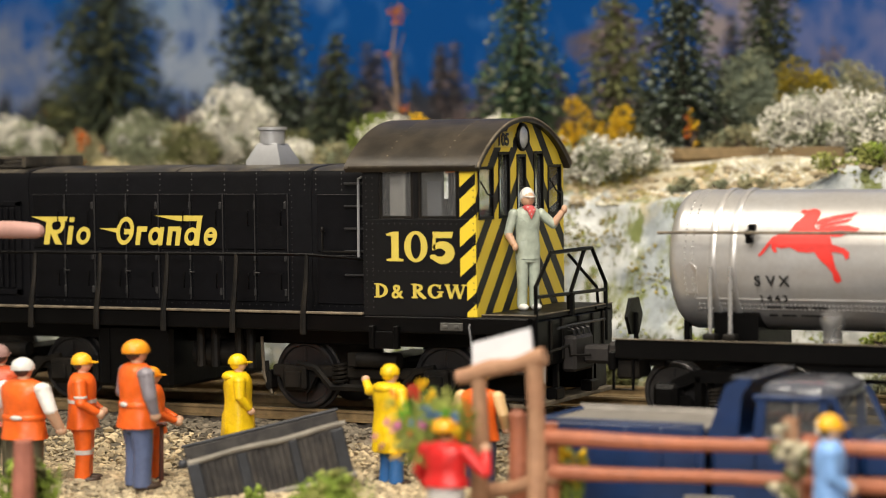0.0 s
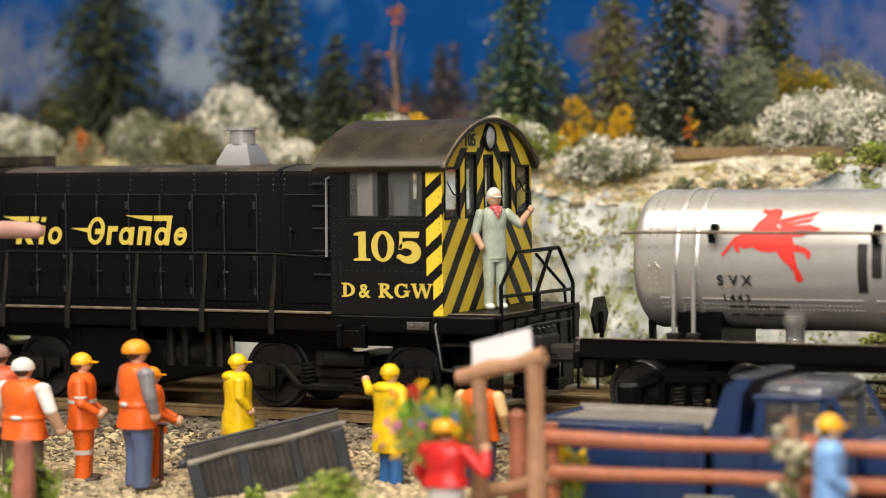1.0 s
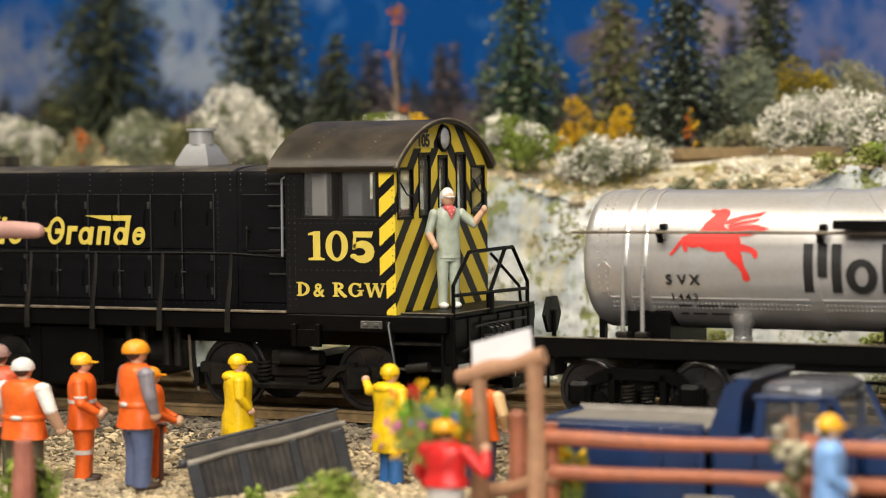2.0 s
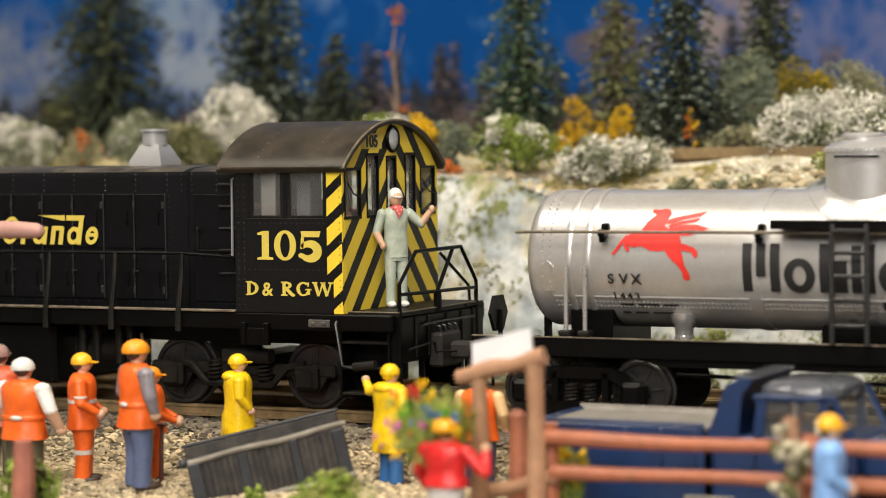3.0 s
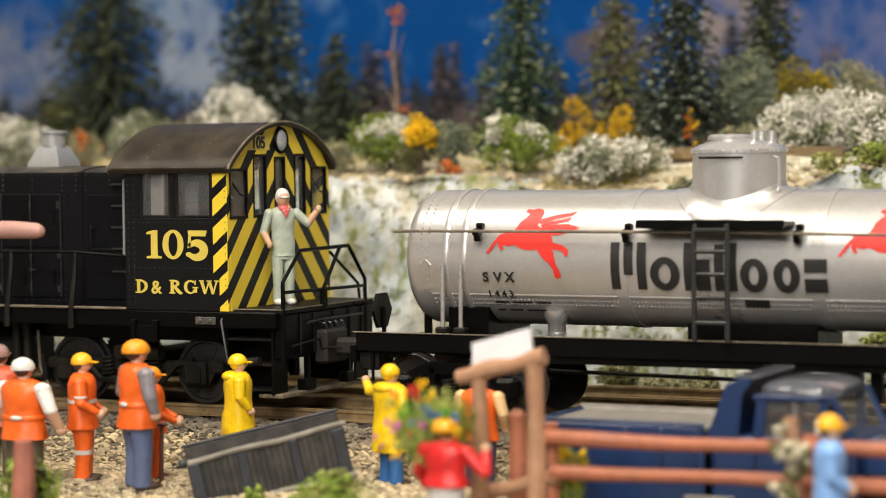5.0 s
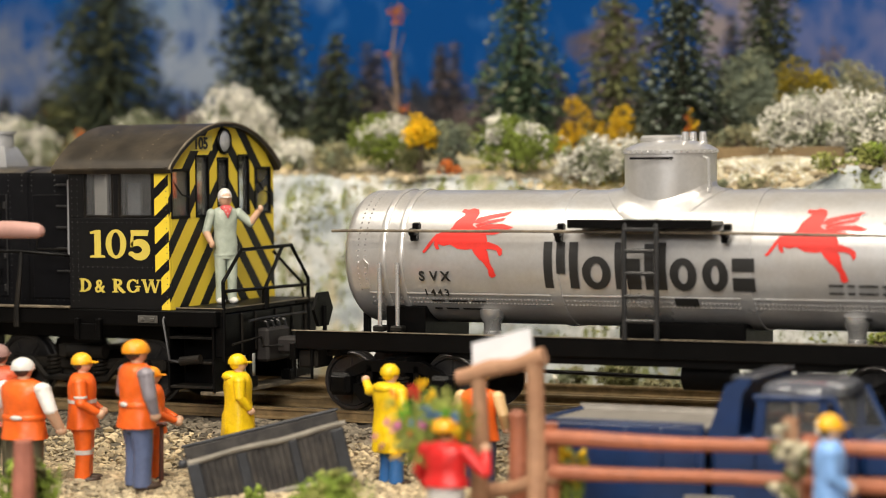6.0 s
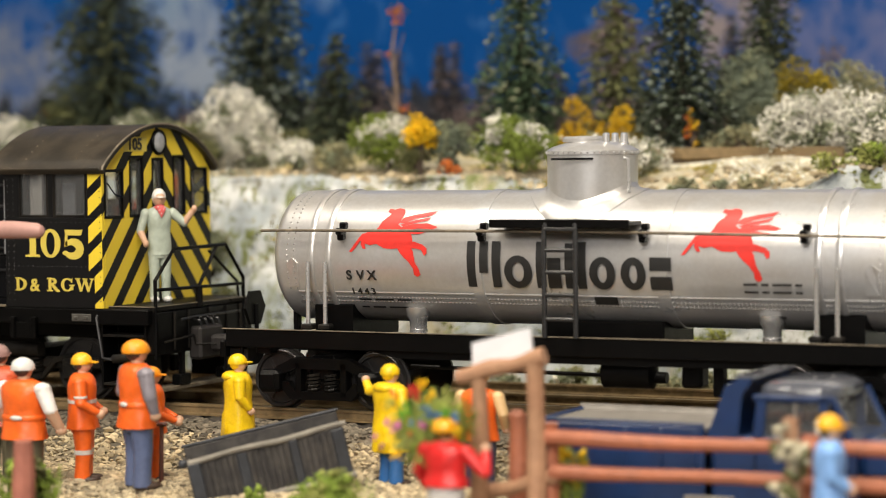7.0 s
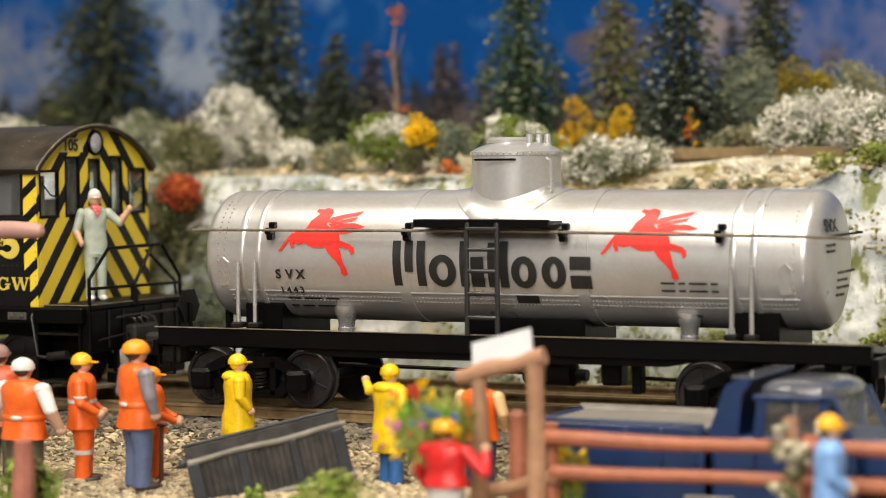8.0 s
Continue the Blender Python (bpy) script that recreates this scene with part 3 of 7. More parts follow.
def serif_letters(parent, y, z, h):
    """D, R, G and W in a heavy serif face on the cab's side, each a mesh of strokes."""
    def stem(b, x, w=0.052):
        b.prism([(x, z), (x + w, z), (x + w, z + h), (x, z + h)], "y", y, y + 0.006)
        serif(b, x + w / 2, z), serif(b, x + w / 2, z + h - 0.018)

    def serif(b, x, low, half=0.052):
        b.prism([(x - half, low), (x + half, low), (x + half, low + 0.018), (x - half, low + 0.018)], "y", y - 0.002, y + 0.004)

    def bow(b, cx, cz, rx, rz, a0, a1, thin, thick, lift):
        pts, ws = [], []
        for k in range(19):
            a = radians(a0 + (a1 - a0) * k / 18)
            pts.append((cx + rx * math.cos(a), cz + rz * math.sin(a)))
            ws.append(thin + (thick - thin) * math.cos(a) ** 2)
        stroke(b, pts, ws, y - lift)
    d = B()
    stem(d, -1.42)
    bow(d, -1.385, z + h / 2, 0.125, h / 2 - 0.013, -90, 90, 0.022, 0.055, 0.004)
    part("reporting_letter", d, YELLOW, parent)
    r = B()
    stem(r, -0.840)
    bow(r, -0.800, z + h * 0.74, 0.085, h * 0.20, -90, 90, 0.022, 0.05, 0.004)
    stroke(r, [(-0.775, z + h * 0.52), (-0.715, z + h * 0.22), (-0.670, z + 0.008), (-0.635, z + 0.006)], [0.04, 0.052, 0.045, 0.02], y - 0.006)
    part("reporting_letter", r, YELLOW, parent)
    g = B()
    bow(g, -0.500, z + h / 2, 0.085, h / 2 - 0.012, 50, 325, 0.024, 0.055, 0.004)
    g.prism([(-0.440, z + 0.02), (-0.395, z + 0.02), (-0.395, z + h * 0.44), (-0.440, z + h * 0.44)], "y", y, y + 0.006)
    serif(g, -0.420, z + h * 0.42, 0.05)
    g.prism([(-0.440, z + h * 0.66), (-0.415, z + h * 0.66), (-0.410, z + h), (-0.440, z + h * 0.9)], "y", y, y + 0.006)
    part("reporting_letter", g, YELLOW, parent)
    w = B()
    for x0, x1, t, k in ((-0.315, -0.255, 0.05, 0), (-0.255, -0.185, 0.026, 1), (-0.185, -0.120, 0.05, 2), (-0.120, -0.055, 0.026, 3)):
        low, high = (x1, x0) if k % 2 == 0 else (x0, x1)
        stroke(w, [(high, z + h - 0.01), (low, z + 0.004)], [t, t * 0.9], y - 0.001 * k)
    for x in (-0.315, -0.185, -0.055):
        serif(w, x, z + h - 0.018, 0.042)
    part("reporting_letter", w, YELLOW, parent)


def wordmark(parent):
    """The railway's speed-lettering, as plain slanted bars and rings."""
    y, base, lean = -1.086, 2.37, 0.17

    lift = [0.0]

    def slab(b, x, w, h, z=0.0):
        lift[0] += 0.0012
        y = -1.086 - lift[0]
        b.prism([(x + z * lean, base + z), (x + w + z * lean, base + z), (x + w + (z + h) * lean, base + z + h), (x + (z + h) * lean, base + z + h)], "y", y, y + 0.006)

    def ring(b, x, w, h, z=0.0):
        n = 20
        lift[0] += 0.0012
        y = -1.086 - lift[0]
        def at(k, f):
            a = 2 * math.pi * k / n
            zz = h / 2 + (h / 2 - f) * math.sin(a)
            return (x + w / 2 + (w / 2 - f) * math.cos(a) + (zz + z) * lean, zz + z + base)
        o, i = [at(k, 0) for k in range(n)], [at(k, 0.065) for k in range(n)]
        b.rings([[(p[0], y, p[1]) for p in o], [(p[0], y, p[1]) for p in i], [(p[0], y + 0.006, p[1]) for p in i], [(p[0], y + 0.006, p[1]) for p in o]], closed=True)
    X = -7.33
    b = B()
    slab(b, X, 0.1, 0.42), ring(b, X + 0.04, 0.30, 0.27, 0.15), slab(b, X + 0.06, 0.16, 0.065, 0.355)
    b.prism([(X + 0.13, base + 0.19), (X + 0.24, base + 0.19), (X + 0.34, base), (X + 0.23, base)], "y", y - 0.02, y - 0.014)
    b.prism([(X - 0.22, base + 0.42), (X + 0.45, base + 0.42), (X + 0.42, base + 0.35), (X + 0.05, base + 0.34)], "y", y, y + 0.006)
    slab(b, X + 0.42, 0.085, 0.28), slab(b, X + 0.42, 0.085, 0.07, 0.34), ring(b, X + 0.58, 0.25, 0.27)
    X, first = -6.04, len(b.v)
    ring(b, X, 0.33, 0.42), slab(b, X + 0.15, 0.18, 0.08, 0.16)
    b.prism([(X - 0.30, base + 0.245), (X + 0.1, base + 0.255), (X + 0.08, base + 0.175)], "y", y, y + 0.006)
    slab(b, X + 0.39, 0.085, 0.28), slab(b, X + 0.45, 0.13, 0.08, 0.20)
    ring(b, X + 0.62, 0.25, 0.27), slab(b, X + 0.82, 0.08, 0.27)
    slab(b, X + 0.98, 0.085, 0.28), slab(b, X + 1.14, 0.085, 0.26), slab(b, X + 1.0, 0.2, 0.07, 0.21)
    ring(b, X + 1.30, 0.25, 0.27), slab(b, X + 1.5, 0.085, 0.40)
    b.prism([(X + 0.75, base + 0.44), (X + 1.66, base + 0.44), (X + 1.62, base + 0.36), (X + 1.2, base + 0.36)], "y", y, y + 0.006)
    ring(b, X + 1.66, 0.24, 0.27), slab(b, X + 1.69, 0.18, 0.055, 0.12)
    b.v[first:] = [(X + (p[0] - X) * 0.93, p[1], p[2]) for p in b.v[first:]]
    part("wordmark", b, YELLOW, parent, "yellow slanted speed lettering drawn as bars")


def locomotive():
    root = thing("locomotive", "black diesel switcher locomotive with yellow-striped cab end", "locomotive", -14, 0, 0)
    MOVES.append((root, (-14, 0, 0)))
    # frame and walkway; numbers are along the engine, 0.13 being the cab's end wall
    part("frame", B().box(-11.3, 0.9, -1.53, 1.53, 1.20, 1.44, 0.02).box(-11.2, 0.7, -0.9, 0.9, 0.95, 1.2, 0.02), FRAME, root)
    part("walkway_edge", B().box(-11.3, -1.62, -1.56, -1.46, 1.44, 1.475, 0.008), EDGE, root, "pale walkway edge")
    part("side_tank", B().box(-6.22, -4.9, -1.35, 1.35, 0.28, 1.2, 0.05).box(-6.0, -5.98, -1.37, -1.35, 0.35, 1.15), FRAME, root)
    rv = B()
    for x in (-6.15, -4.97):
        rivet_row(rv, (x, -1.355, 0.35), (x, -1.355, 1.12), 0.12)
    part("tank_rivets", rv, FRAME, root)
    for x in (-4.55, -4.3, -3.9, -3.7):
        part("air_pipe", B().cyl((x, -1.1, 0.6), (x, -1.1, 1.2), 0.07, n=10), DUSTY, root)
    part("air_reservoir", B().lathe((-4.75, -0.9, 0.78), (1, 0, 0), [(0, 0.05), (0.04, 0.2), (0.9, 0.2), (0.94, 0.05)], 16), DUSTY, root)
    part("hanging_bracket", B().box(-1.5, -1.42, -1.62, -1.53, 0.98, 1.3).box(-1.12, -1.04, -1.62, -1.53, 0.98, 1.3).box(-1.5, -1.04, -1.58, -1.54, 0.98, 1.22), FRAME, root)
    part("builder_plate", B().box(-0.42, -0.08, -1.555, -1.53, 1.25, 1.36, 0.008).box(-0.37, -0.30, -1.575, -1.55, 1.28, 1.33, 0.01).box(-0.20, -0.13, -1.575, -1.55, 1.28, 1.33, 0.01), mat("plate_grey", (0.075, 0.072, 0.065), 0.45, stain=4), root, "small grey metal maker's plate")
    # hood
    arc = [(-1.05, 1.44), (-1.05, 3.36), (-1.0, 3.45), (-0.85, 3.495), (-0.4, 3.53), (0, 3.54), (0.4, 3.53), (0.85, 3.495), (1.0, 3.45), (1.05, 3.36), (1.05, 1.44)]
    hood = part("hood", B().prism(arc, "x", -11.0, -1.62), BLACK, root)
    top = [(y * 1.004, z + 0.006) for y, z in arc[2:9]]
    for x0, x1 in ((-10.9, -7.66), (-7.60, -5.02), (-4.98, -2.77), (-2.70, -1.64)):
        part("hood_top_panel", B().prism(top + [(0.98, 3.43), (-0.98, 3.43)], "x", x0, x1), HOOD_TOP, hood, "worn black roof panel with highlights in its colour")
    for x in (-2.78, -7.70):
        part("hood_seam", B().prism([(y * 1.012, z + (0.012 if z > 3 else 0)) for y, z in arc], "x", x, x + 0.09), BLACK, hood)
    rv = B()
    for x in (-6.92, -6.38, -5.82, -5.25, -4.70, -4.14, -3.60, -3.05, -2.80, -2.62, -2.2):
        rivet_row(rv, (x, -1.052, 3.18), (x, -1.052, 3.42), 0.075)
        if x < -3 or x in (-2.80, -2.62):
            rivet_row(rv, (x + 0.03, -1.052, 1.6), (x + 0.03, -1.052, 3.1), 0.085, 0.010)
    rivet_row(rv, (-7.6, -1.052, 1.52), (-1.7, -1.052, 1.52), 0.12, 0.010)
    part("hood_rivets", rv, RODGREY, hood)
    seams = (-7.56, -6.94, -6.40, -5.84, -5.27, -4.72, -4.16, -3.62, -3.07)
    for i, (x, x1) in enumerate(zip(seams, seams[1:])):
        d = part("hood_door", B().box(x + 0.02, x1 - 0.02, -1.072, -1.045, 2.32, 3.13, 0.01).box(x + 0.02, x1 - 0.02, -1.072, -1.045, 1.56, 2.28, 0.01), BLACK, hood)
        if i % 2:
            for z in (2.96, 2.20, 1.70):
                part("hinge", B().box(x1 - 0.07, x1 - 0.025, -1.092, -1.07, z - 0.055, z + 0.055, 0.01), RODGREY, d)
        else:
            for z in (2.96, 2.20, 1.70):
                part("hinge", B().box(x1 - 0.03, x1 + 0.01, -1.092, -1.07, z - 0.055, z + 0.055, 0.01), RODGREY, d)
            part("latch", B().cyl((x1 - 0.01, -1.085, 1.98), (x1 + 0.07, -1.085, 1.98), 0.014, n=6).box(x1 - 0.03, x1 + 0.0, -1.095, -1.07, 1.94, 2.02, 0.006), RODGREY, d)
        for z in (2.78, 1.86):
            part("handle", B().tube([(x1 - 0.12, -1.072, z - 0.11), (x1 - 0.12, -1.095, z - 0.09), (x1 - 0.12, -1.095, z + 0.09), (x1 - 0.12, -1.072, z + 0.11)], 0.010, 6), FRAME, d)
        # lighter strip standing in for the highlight down the door's edge
        part("edge_highlight_strip", B().box(x1 - 0.018, x1 - 0.002, -1.082, -1.06, 1.58, 3.13, 0.004), RODGREY, d)
    g = part("radiator_grille", B().box(-10.5, -7.75, -1.085, -1.05, 2.95, 3.02).box(-10.5, -7.75, -1.085, -1.05, 1.6, 1.68).box(-7.85, -7.75, -1.085, -1.05, 1.6, 3.02).box(-10.5, -10.4, -1.085, -1.05, 1.6, 3.02), BLACK, hood)
    for i in range(22):
        part("shutter", B().box(-10.36 + i * 0.115, -10.29 + i * 0.115, -1.095, -1.055, 1.7, 2.93, 0.01), BLACK, g)
    part("access_panel", B().box(-2.6, -1.85, -1.072, -1.045, 2.3, 3.12, 0.008).box(-2.6, -1.85, -1.072, -1.045, 1.55, 2.25, 0.008), BLACK, hood)
    for z in (3.3, 2.98, 2.66, 2.34, 2.0):
        part("grab_iron", B().tube([(-2.12, -1.05, z - 0.03), (-2.12, -1.12, z - 0.03), (-1.78, -1.12, z - 0.03), (-1.78, -1.05, z - 0.03)], 0.018, 6), RODGREY, hood)
    part("cab_grab_rail", B().tube([(-1.88, -1.05, 3.36), (-1.88, -1.15, 3.34), (-1.89, -1.15, 2.2), (-1.89, -1.05, 2.18)], 0.020, 6), STACKPAINT, hood, "bare metal grab rail")
    part("flag_bracket", B().tube([(-2.48, -1.06, 2.6), (-2.48, -1.14, 2.58), (-2.48, -1.14, 2.3), (-1.95, -1.14, 2.3)], 0.016, 6).ball((-2.48, -1.14, 2.62), 0.03, 0.03, 0.04, 8), DUSTY, hood)
    # stack
    st = part("exhaust_base", B().rings([[(-3.93 + p[0] * f, p[1] * f, z) for p in ((-0.29, -0.29), (0.29, -0.29), (0.29, 0.29), (-0.29, 0.29))] for z, f in ((3.5, 1.0), (3.6, 1.0), (3.84, 0.60), (3.86, 0.55))]), STACKPAINT, root, "square tapered silver base")
    part("stack_pipe", B().lathe((-3.93, 0, 3.85), (0, 0, 1), [(0, 0.19), (0.20, 0.19), (0.21, 0.225), (0.25, 0.225), (0.25, 0.18), (0.05, 0.17)], 20), STACKPAINT, st)
    bed = part("radiator_cover", B().box(-10.6, -7.86, -0.75, 0.75, 3.53, 3.58, 0.01).box(-8.9, -8.0, -0.6, 0.6, 3.575, 3.63), HOOD_TOP, root)
    for y in (-0.74, 0.74):
        part("cover_rail", B().box(-10.6, -7.86, y - 0.04, y + 0.04, 3.66, 3.71, 0.01), HOOD_TOP, bed)
    for x in (-7.9, -8.46, -9.26):
        part("cover_bar", B().box(x - 0.04, x + 0.04, -0.78, 0.78, 3.53, 3.705, 0.01), HOOD_TOP, bed)
    # side railing
    part("handrail", B().tube([(-10.9, -1.40, 2.26), (-7.2, -1.40, 2.26), (-2.6, -1.40, 2.27), (-1.8, -1.38, 2.22), (-1.72, -1.3, 2.2)], 0.024, 6), FRAME, root)
    for x in (-9.6, -8.42, -7.24, -6.07, -4.9, -3.73, -2.57):
        part("stanchion", B().tube([(x - 0.02, -1.40, 2.27), (x, -1.47, 1.9), (x, -1.56, 1.45), (x, -1.57, 1.15)], [0.03, 0.035, 0.045, 0.05], 6), DUSTY, root)
    wordmark(hood)
    # cab
    y0, f = -1.525, 0.133
    cab = part("cab", B().box(-1.62, f, y0, y0 + 0.07, 1.44, 2.79, 0.008), STRIPE, root, "black cab with slanting yellow stripes")
    part("side_panel", B().box(-1.62, f, -y0 - 0.07, -y0, 1.44, 2.79, 0.008), STRIPE, cab)
    for yy in (y0, -y0 - 0.07):
        for a, c in ((-1.62, -1.36), (-0.83, -0.75), (-0.14, f)):
            part("window_post", B().box(a, c, yy, yy + 0.07, 2.79, 3.56, 0.006), STRIPE, cab)
        part("window_head", B().box(-1.36, -0.14, yy + 0.002, yy + 0.068, 3.47, 3.56, 0.006), BLACK, cab)
    wins = [(-1.46, -0.95, 3.50), (-0.79, -0.40, 3.70), (-0.17, 0.16, 3.66), (0.43, 0.78, 3.70), (0.93, 1.43, 3.50)]
    part("end_panel", B().box(f - 0.07, f + 0.002, y0 + 0.07, -y0 - 0.07, 1.44, 2.77, 0.004), STRIPE, cab)

    def arch(y, rise=0.0):
        return 4.15 - 2.3 + math.sqrt(2.3 ** 2 - y * y) + rise
    edges = [-1.455] + [e for w in wins for e in w[:2]] + [1.455]
    for a, c in zip(edges[0::2], edges[1::2]):
        if c - a > 0.01:
            part("window_post", B().prism([(a, 2.77), (c, 2.77), (c, arch(c) - 0.02), (a, arch(a) - 0.02)], "x", f - 0.07, f + 0.002), STRIPE, cab)
    for a, c, zt in wins:
        part("window_head", B().prism([(a, zt), (c, zt), (c, arch(c) - 0.02), ((a + c) / 2, arch((a + c) / 2) - 0.02), (a, arch(a) - 0.02)], "x", f - 0.07, f + 0.002), STRIPE, cab)
    part("cab_back", B().box(-1.62, -1.55, y0 + 0.07, -y0 - 0.07, 1.44, 3.0, 0.004).box(-1.62, -1.55, -0.95, 0.95, 3.0, 3.86, 0.004), BLACK, cab)
    part("cab_floor", B().box(-1.55, 0.06, -1.45, 1.45, 1.44, 1.5, 0.004), FRAME, cab)
    # added grey uprights that imitate pale reflections in the side windows
    part("reflection_post", B().box(-0.52, -0.44, -0.6, -0.5, 1.5, 3.4).box(-1.12, -1.06, 0.2, 0.3, 1.5, 3.4), GREYBED, cab)
    part("reflection_panel", B().box(-1.27, -1.04, -1.36, -1.32, 1.5, 3.42, 0.005), GREYBED, cab)
    part("reflection_panel", B().box(-0.72, -0.50, -1.30, -1.26, 1.5, 3.30, 0.005), PANELGREY, cab)
    part("reflection_bar", B().box(-1.03, -0.98, -1.465, -1.43, 2.80, 3.47, 0.005), GREYBED, cab)
    part("control_stand", B().box(-0.9, -0.5, -0.9, -0.3, 1.5, 2.75).box(-1.2, -0.8, 0.5, 1.0, 1.5, 2.5), GREYBED, cab)
    for a, c, zt in wins:
        w = part("window_frame", B().box(f - 0.05, f + 0.012, a, a + 0.035, 2.77, zt).box(f - 0.05, f + 0.012, c - 0.035, c, 2.77, zt).box(f - 0.05, f + 0.012, a + 0.035, c - 0.035, 2.77, 2.81).box(f - 0.05, f + 0.012, a + 0.035, c - 0.035, zt - 0.04, zt), FRAME, cab)
        part("pane", B().box(f - 0.035, f - 0.025, a + 0.035, c - 0.035, 2.81, zt - 0.04, 0.002), GLASS, w).visible_shadow = False
        if -0.9 < a < 0.9:
            part("sliding_sash", B().box(f - 0.06, f - 0.04, c - (c - a) * 0.30, c - 0.03, 2.8, zt - 0.04, 0.004), FRAME, w)
        else:
            part("wiper", B().tube([(f + 0.02, a + 0.05, 3.30), (f + 0.025, (a + c) / 2, 3.12), (f + 0.025, c - 0.05, 3.08)], 0.012, 5), FRAME, w)
    for s in (-1, 1):
        for a, c in ((-1.36, -0.83), (-0.75, -0.14)):
            w = part("window_frame", B().box(a, a + 0.04, s * 1.5 - 0.02, s * 1.5 + 0.02, 2.79, 3.47, 0.008).box(c - 0.04, c, s * 1.5 - 0.02, s * 1.5 + 0.02, 2.79, 3.47, 0.008).box(a + 0.04, c - 0.04, s * 1.5 - 0.02, s * 1.5 + 0.02, 2.79, 2.83, 0.008), DUSTY, cab)
            part("pane", B().box(a + 0.04, c - 0.04, s * 1.49 - 0.005, s * 1.49 + 0.005, 2.83, 3.47, 0.002), GLASS, w).visible_shadow = False
    n = 22
    ys = [-1.60 + 3.2 * k / n for k in range(n + 1)]
    outer = [(y, 4.17 - 2.3 + math.sqrt(2.3 ** 2 - y * y * 0.98)) for y in ys]
    outer = [(-1.62, outer[0][1] - 0.05)] + outer + [(1.62, outer[-1][1] - 0.05)]
    inner = [(y * 0.97, z - 0.05) for y, z in reversed(outer)]
    part("roof", B().prism(outer + inner, "x", -1.86, 0.22), ROOF, cab, "arched dusty brown-black roof")
    rim = [(y * 1.006, z + 0.008) for y, z in outer]
    part("roof_rim", B().tube([(0.22, y, z) for y, z in rim], 0.018, 6), EDGE, cab, "pale roof edge")
    rv = B()
    for y, z in outer[2:-2]:
        for x in (-1.25, -0.35):
            rv.ball((x, y, z), 0.014, 0.014, 0.012, 6)
    part("roof_rivets", rv, EDGE, cab)
    part("gutter", B().box(-1.8, 0.16, -1.63, -1.58, 3.49, 3.53, 0.01), ROOF, cab)
    rv = B()
    for z in (2.72, 2.06):
        rivet_row(rv, (-1.55, y0 - 0.002, z), (-0.16, y0 - 0.002, z), 0.085, 0.011)
    for x in (-1.56, -1.46):
        rivet_row(rv, (x, y0 - 0.002, 1.55), (x, y0 - 0.002, 3.45), 0.09, 0.011)
    rivet_row(rv, (0.09, y0 - 0.002, 1.55), (0.09, y0 - 0.002, 3.45), 0.09, 0.011)
    part("cab_rivets", rv, RODGREY, cab)
    hl = part("headlight", B().lathe((f, 0.02, 3.9), (1, 0, 0), [(-0.02, 0.20), (0.03, 0.20), (0.045, 0.19), (0.045, 0.165), (0.02, 0.16)], 24), FRAME, cab)
    part("lens", B().lathe((f, 0.02, 3.9), (1, 0, 0), [(0.02, 0.165), (0.045, 0.14), (0.058, 0.07), (0.06, 0.01)], 20), LENS, hl, "clear headlight lens")
    num = B()
    yb = y0 - 0.008
    digit_one(num, -1.25, 2.20, 0.27, 0.41, yb)
    digit_zero(num, -0.97, 2.19, 0.36, 0.43, yb)
    digit_five(num, -0.58, 2.19, 0.38, 0.42, yb)
    part("road_number", num, YELLOW, cab, "yellow number 105 in heavy serif figures")
    serif_letters(cab, y0 - 0.008, 1.69, 0.20)
    lettering("reporting_mark", "&", 0.265, YELLOW, cab, (-1.175, y0 - 0.006, 1.69), (90, 0, 0), "yellow ampersand", 1.0, 0.02, 1.05)
    part("number_plate_patch", B().prism([(-0.92, 3.76), (-0.30, 3.76), (-0.30, 3.98), (-0.72, 3.98), (-0.92, 3.90)], "x", f + 0.002, f + 0.008), YELLOW, cab, "yellow painted patch")
    lettering("small_number", "105", 0.24, BLACKINK, cab, (f + 0.014, -0.83, 3.79), (90, 0, 90), "small black number on the cab end", 1.0, 0.03, 1.1)
    # end platform
    pl = part("end_platform", B().box(f, 0.94, -1.40, 1.40, 1.40, 1.47, 0.01), DUSTY, root)
    # thin pale strips that paint the highlight along the platform's edges
    part("platform_edge_highlight", B().box(0.925, 0.955, -1.40, 1.40, 1.462, 1.478, 0.004).box(f + 0.01, 0.925, -1.41, -1.385, 1.462, 1.478, 0.004), EDGE, pl, "pale strip painting the highlight on the platform edge")
    part("end_sill", B().box(0.80, 0.94, -1.40, 1.40, 0.75, 1.395, 0.02), FRAME, pl)
    for y in (-0.9, -0.5, 0.1, 0.6, 1.0):
        part("sill_rib", B().box(0.94, 0.97, y, y + 0.05, 0.8, 1.38, 0.01), DUSTY, pl)
    part("air_hose_rail", B().tube([(1.0, -0.75, 1.25), (1.02, -0.4, 1.27), (1.02, 0.9, 1.27)], 0.02, 6), RODGREY, pl)
    for y in (-0.35, -0.18, 0.0, 0.18):
        part("hose_fitting", B().tube([(0.96, y, 1.24), (1.05, y + 0.03, 1.2), (1.07, y + 0.06, 1.1)], 0.022, 6), RODGREY, pl)
    cp = part("coupler", B().box(0.9, 1.12, -0.42, 0.26, 0.62, 1.12, 0.04).box(1.1, 1.55, -0.16, 0.16, 0.72, 0.98, 0.05).box(1.5, 1.72, -0.22, 0.05, 0.66, 1.04, 0.05), RUSTY, pl, "cast knuckle coupler")
    part("pilot_board", B().box(0.55, 0.95, -1.42, 1.42, 0.20, 0.26, 0.01), EDGE, pl, "worn footboard close above the rails")
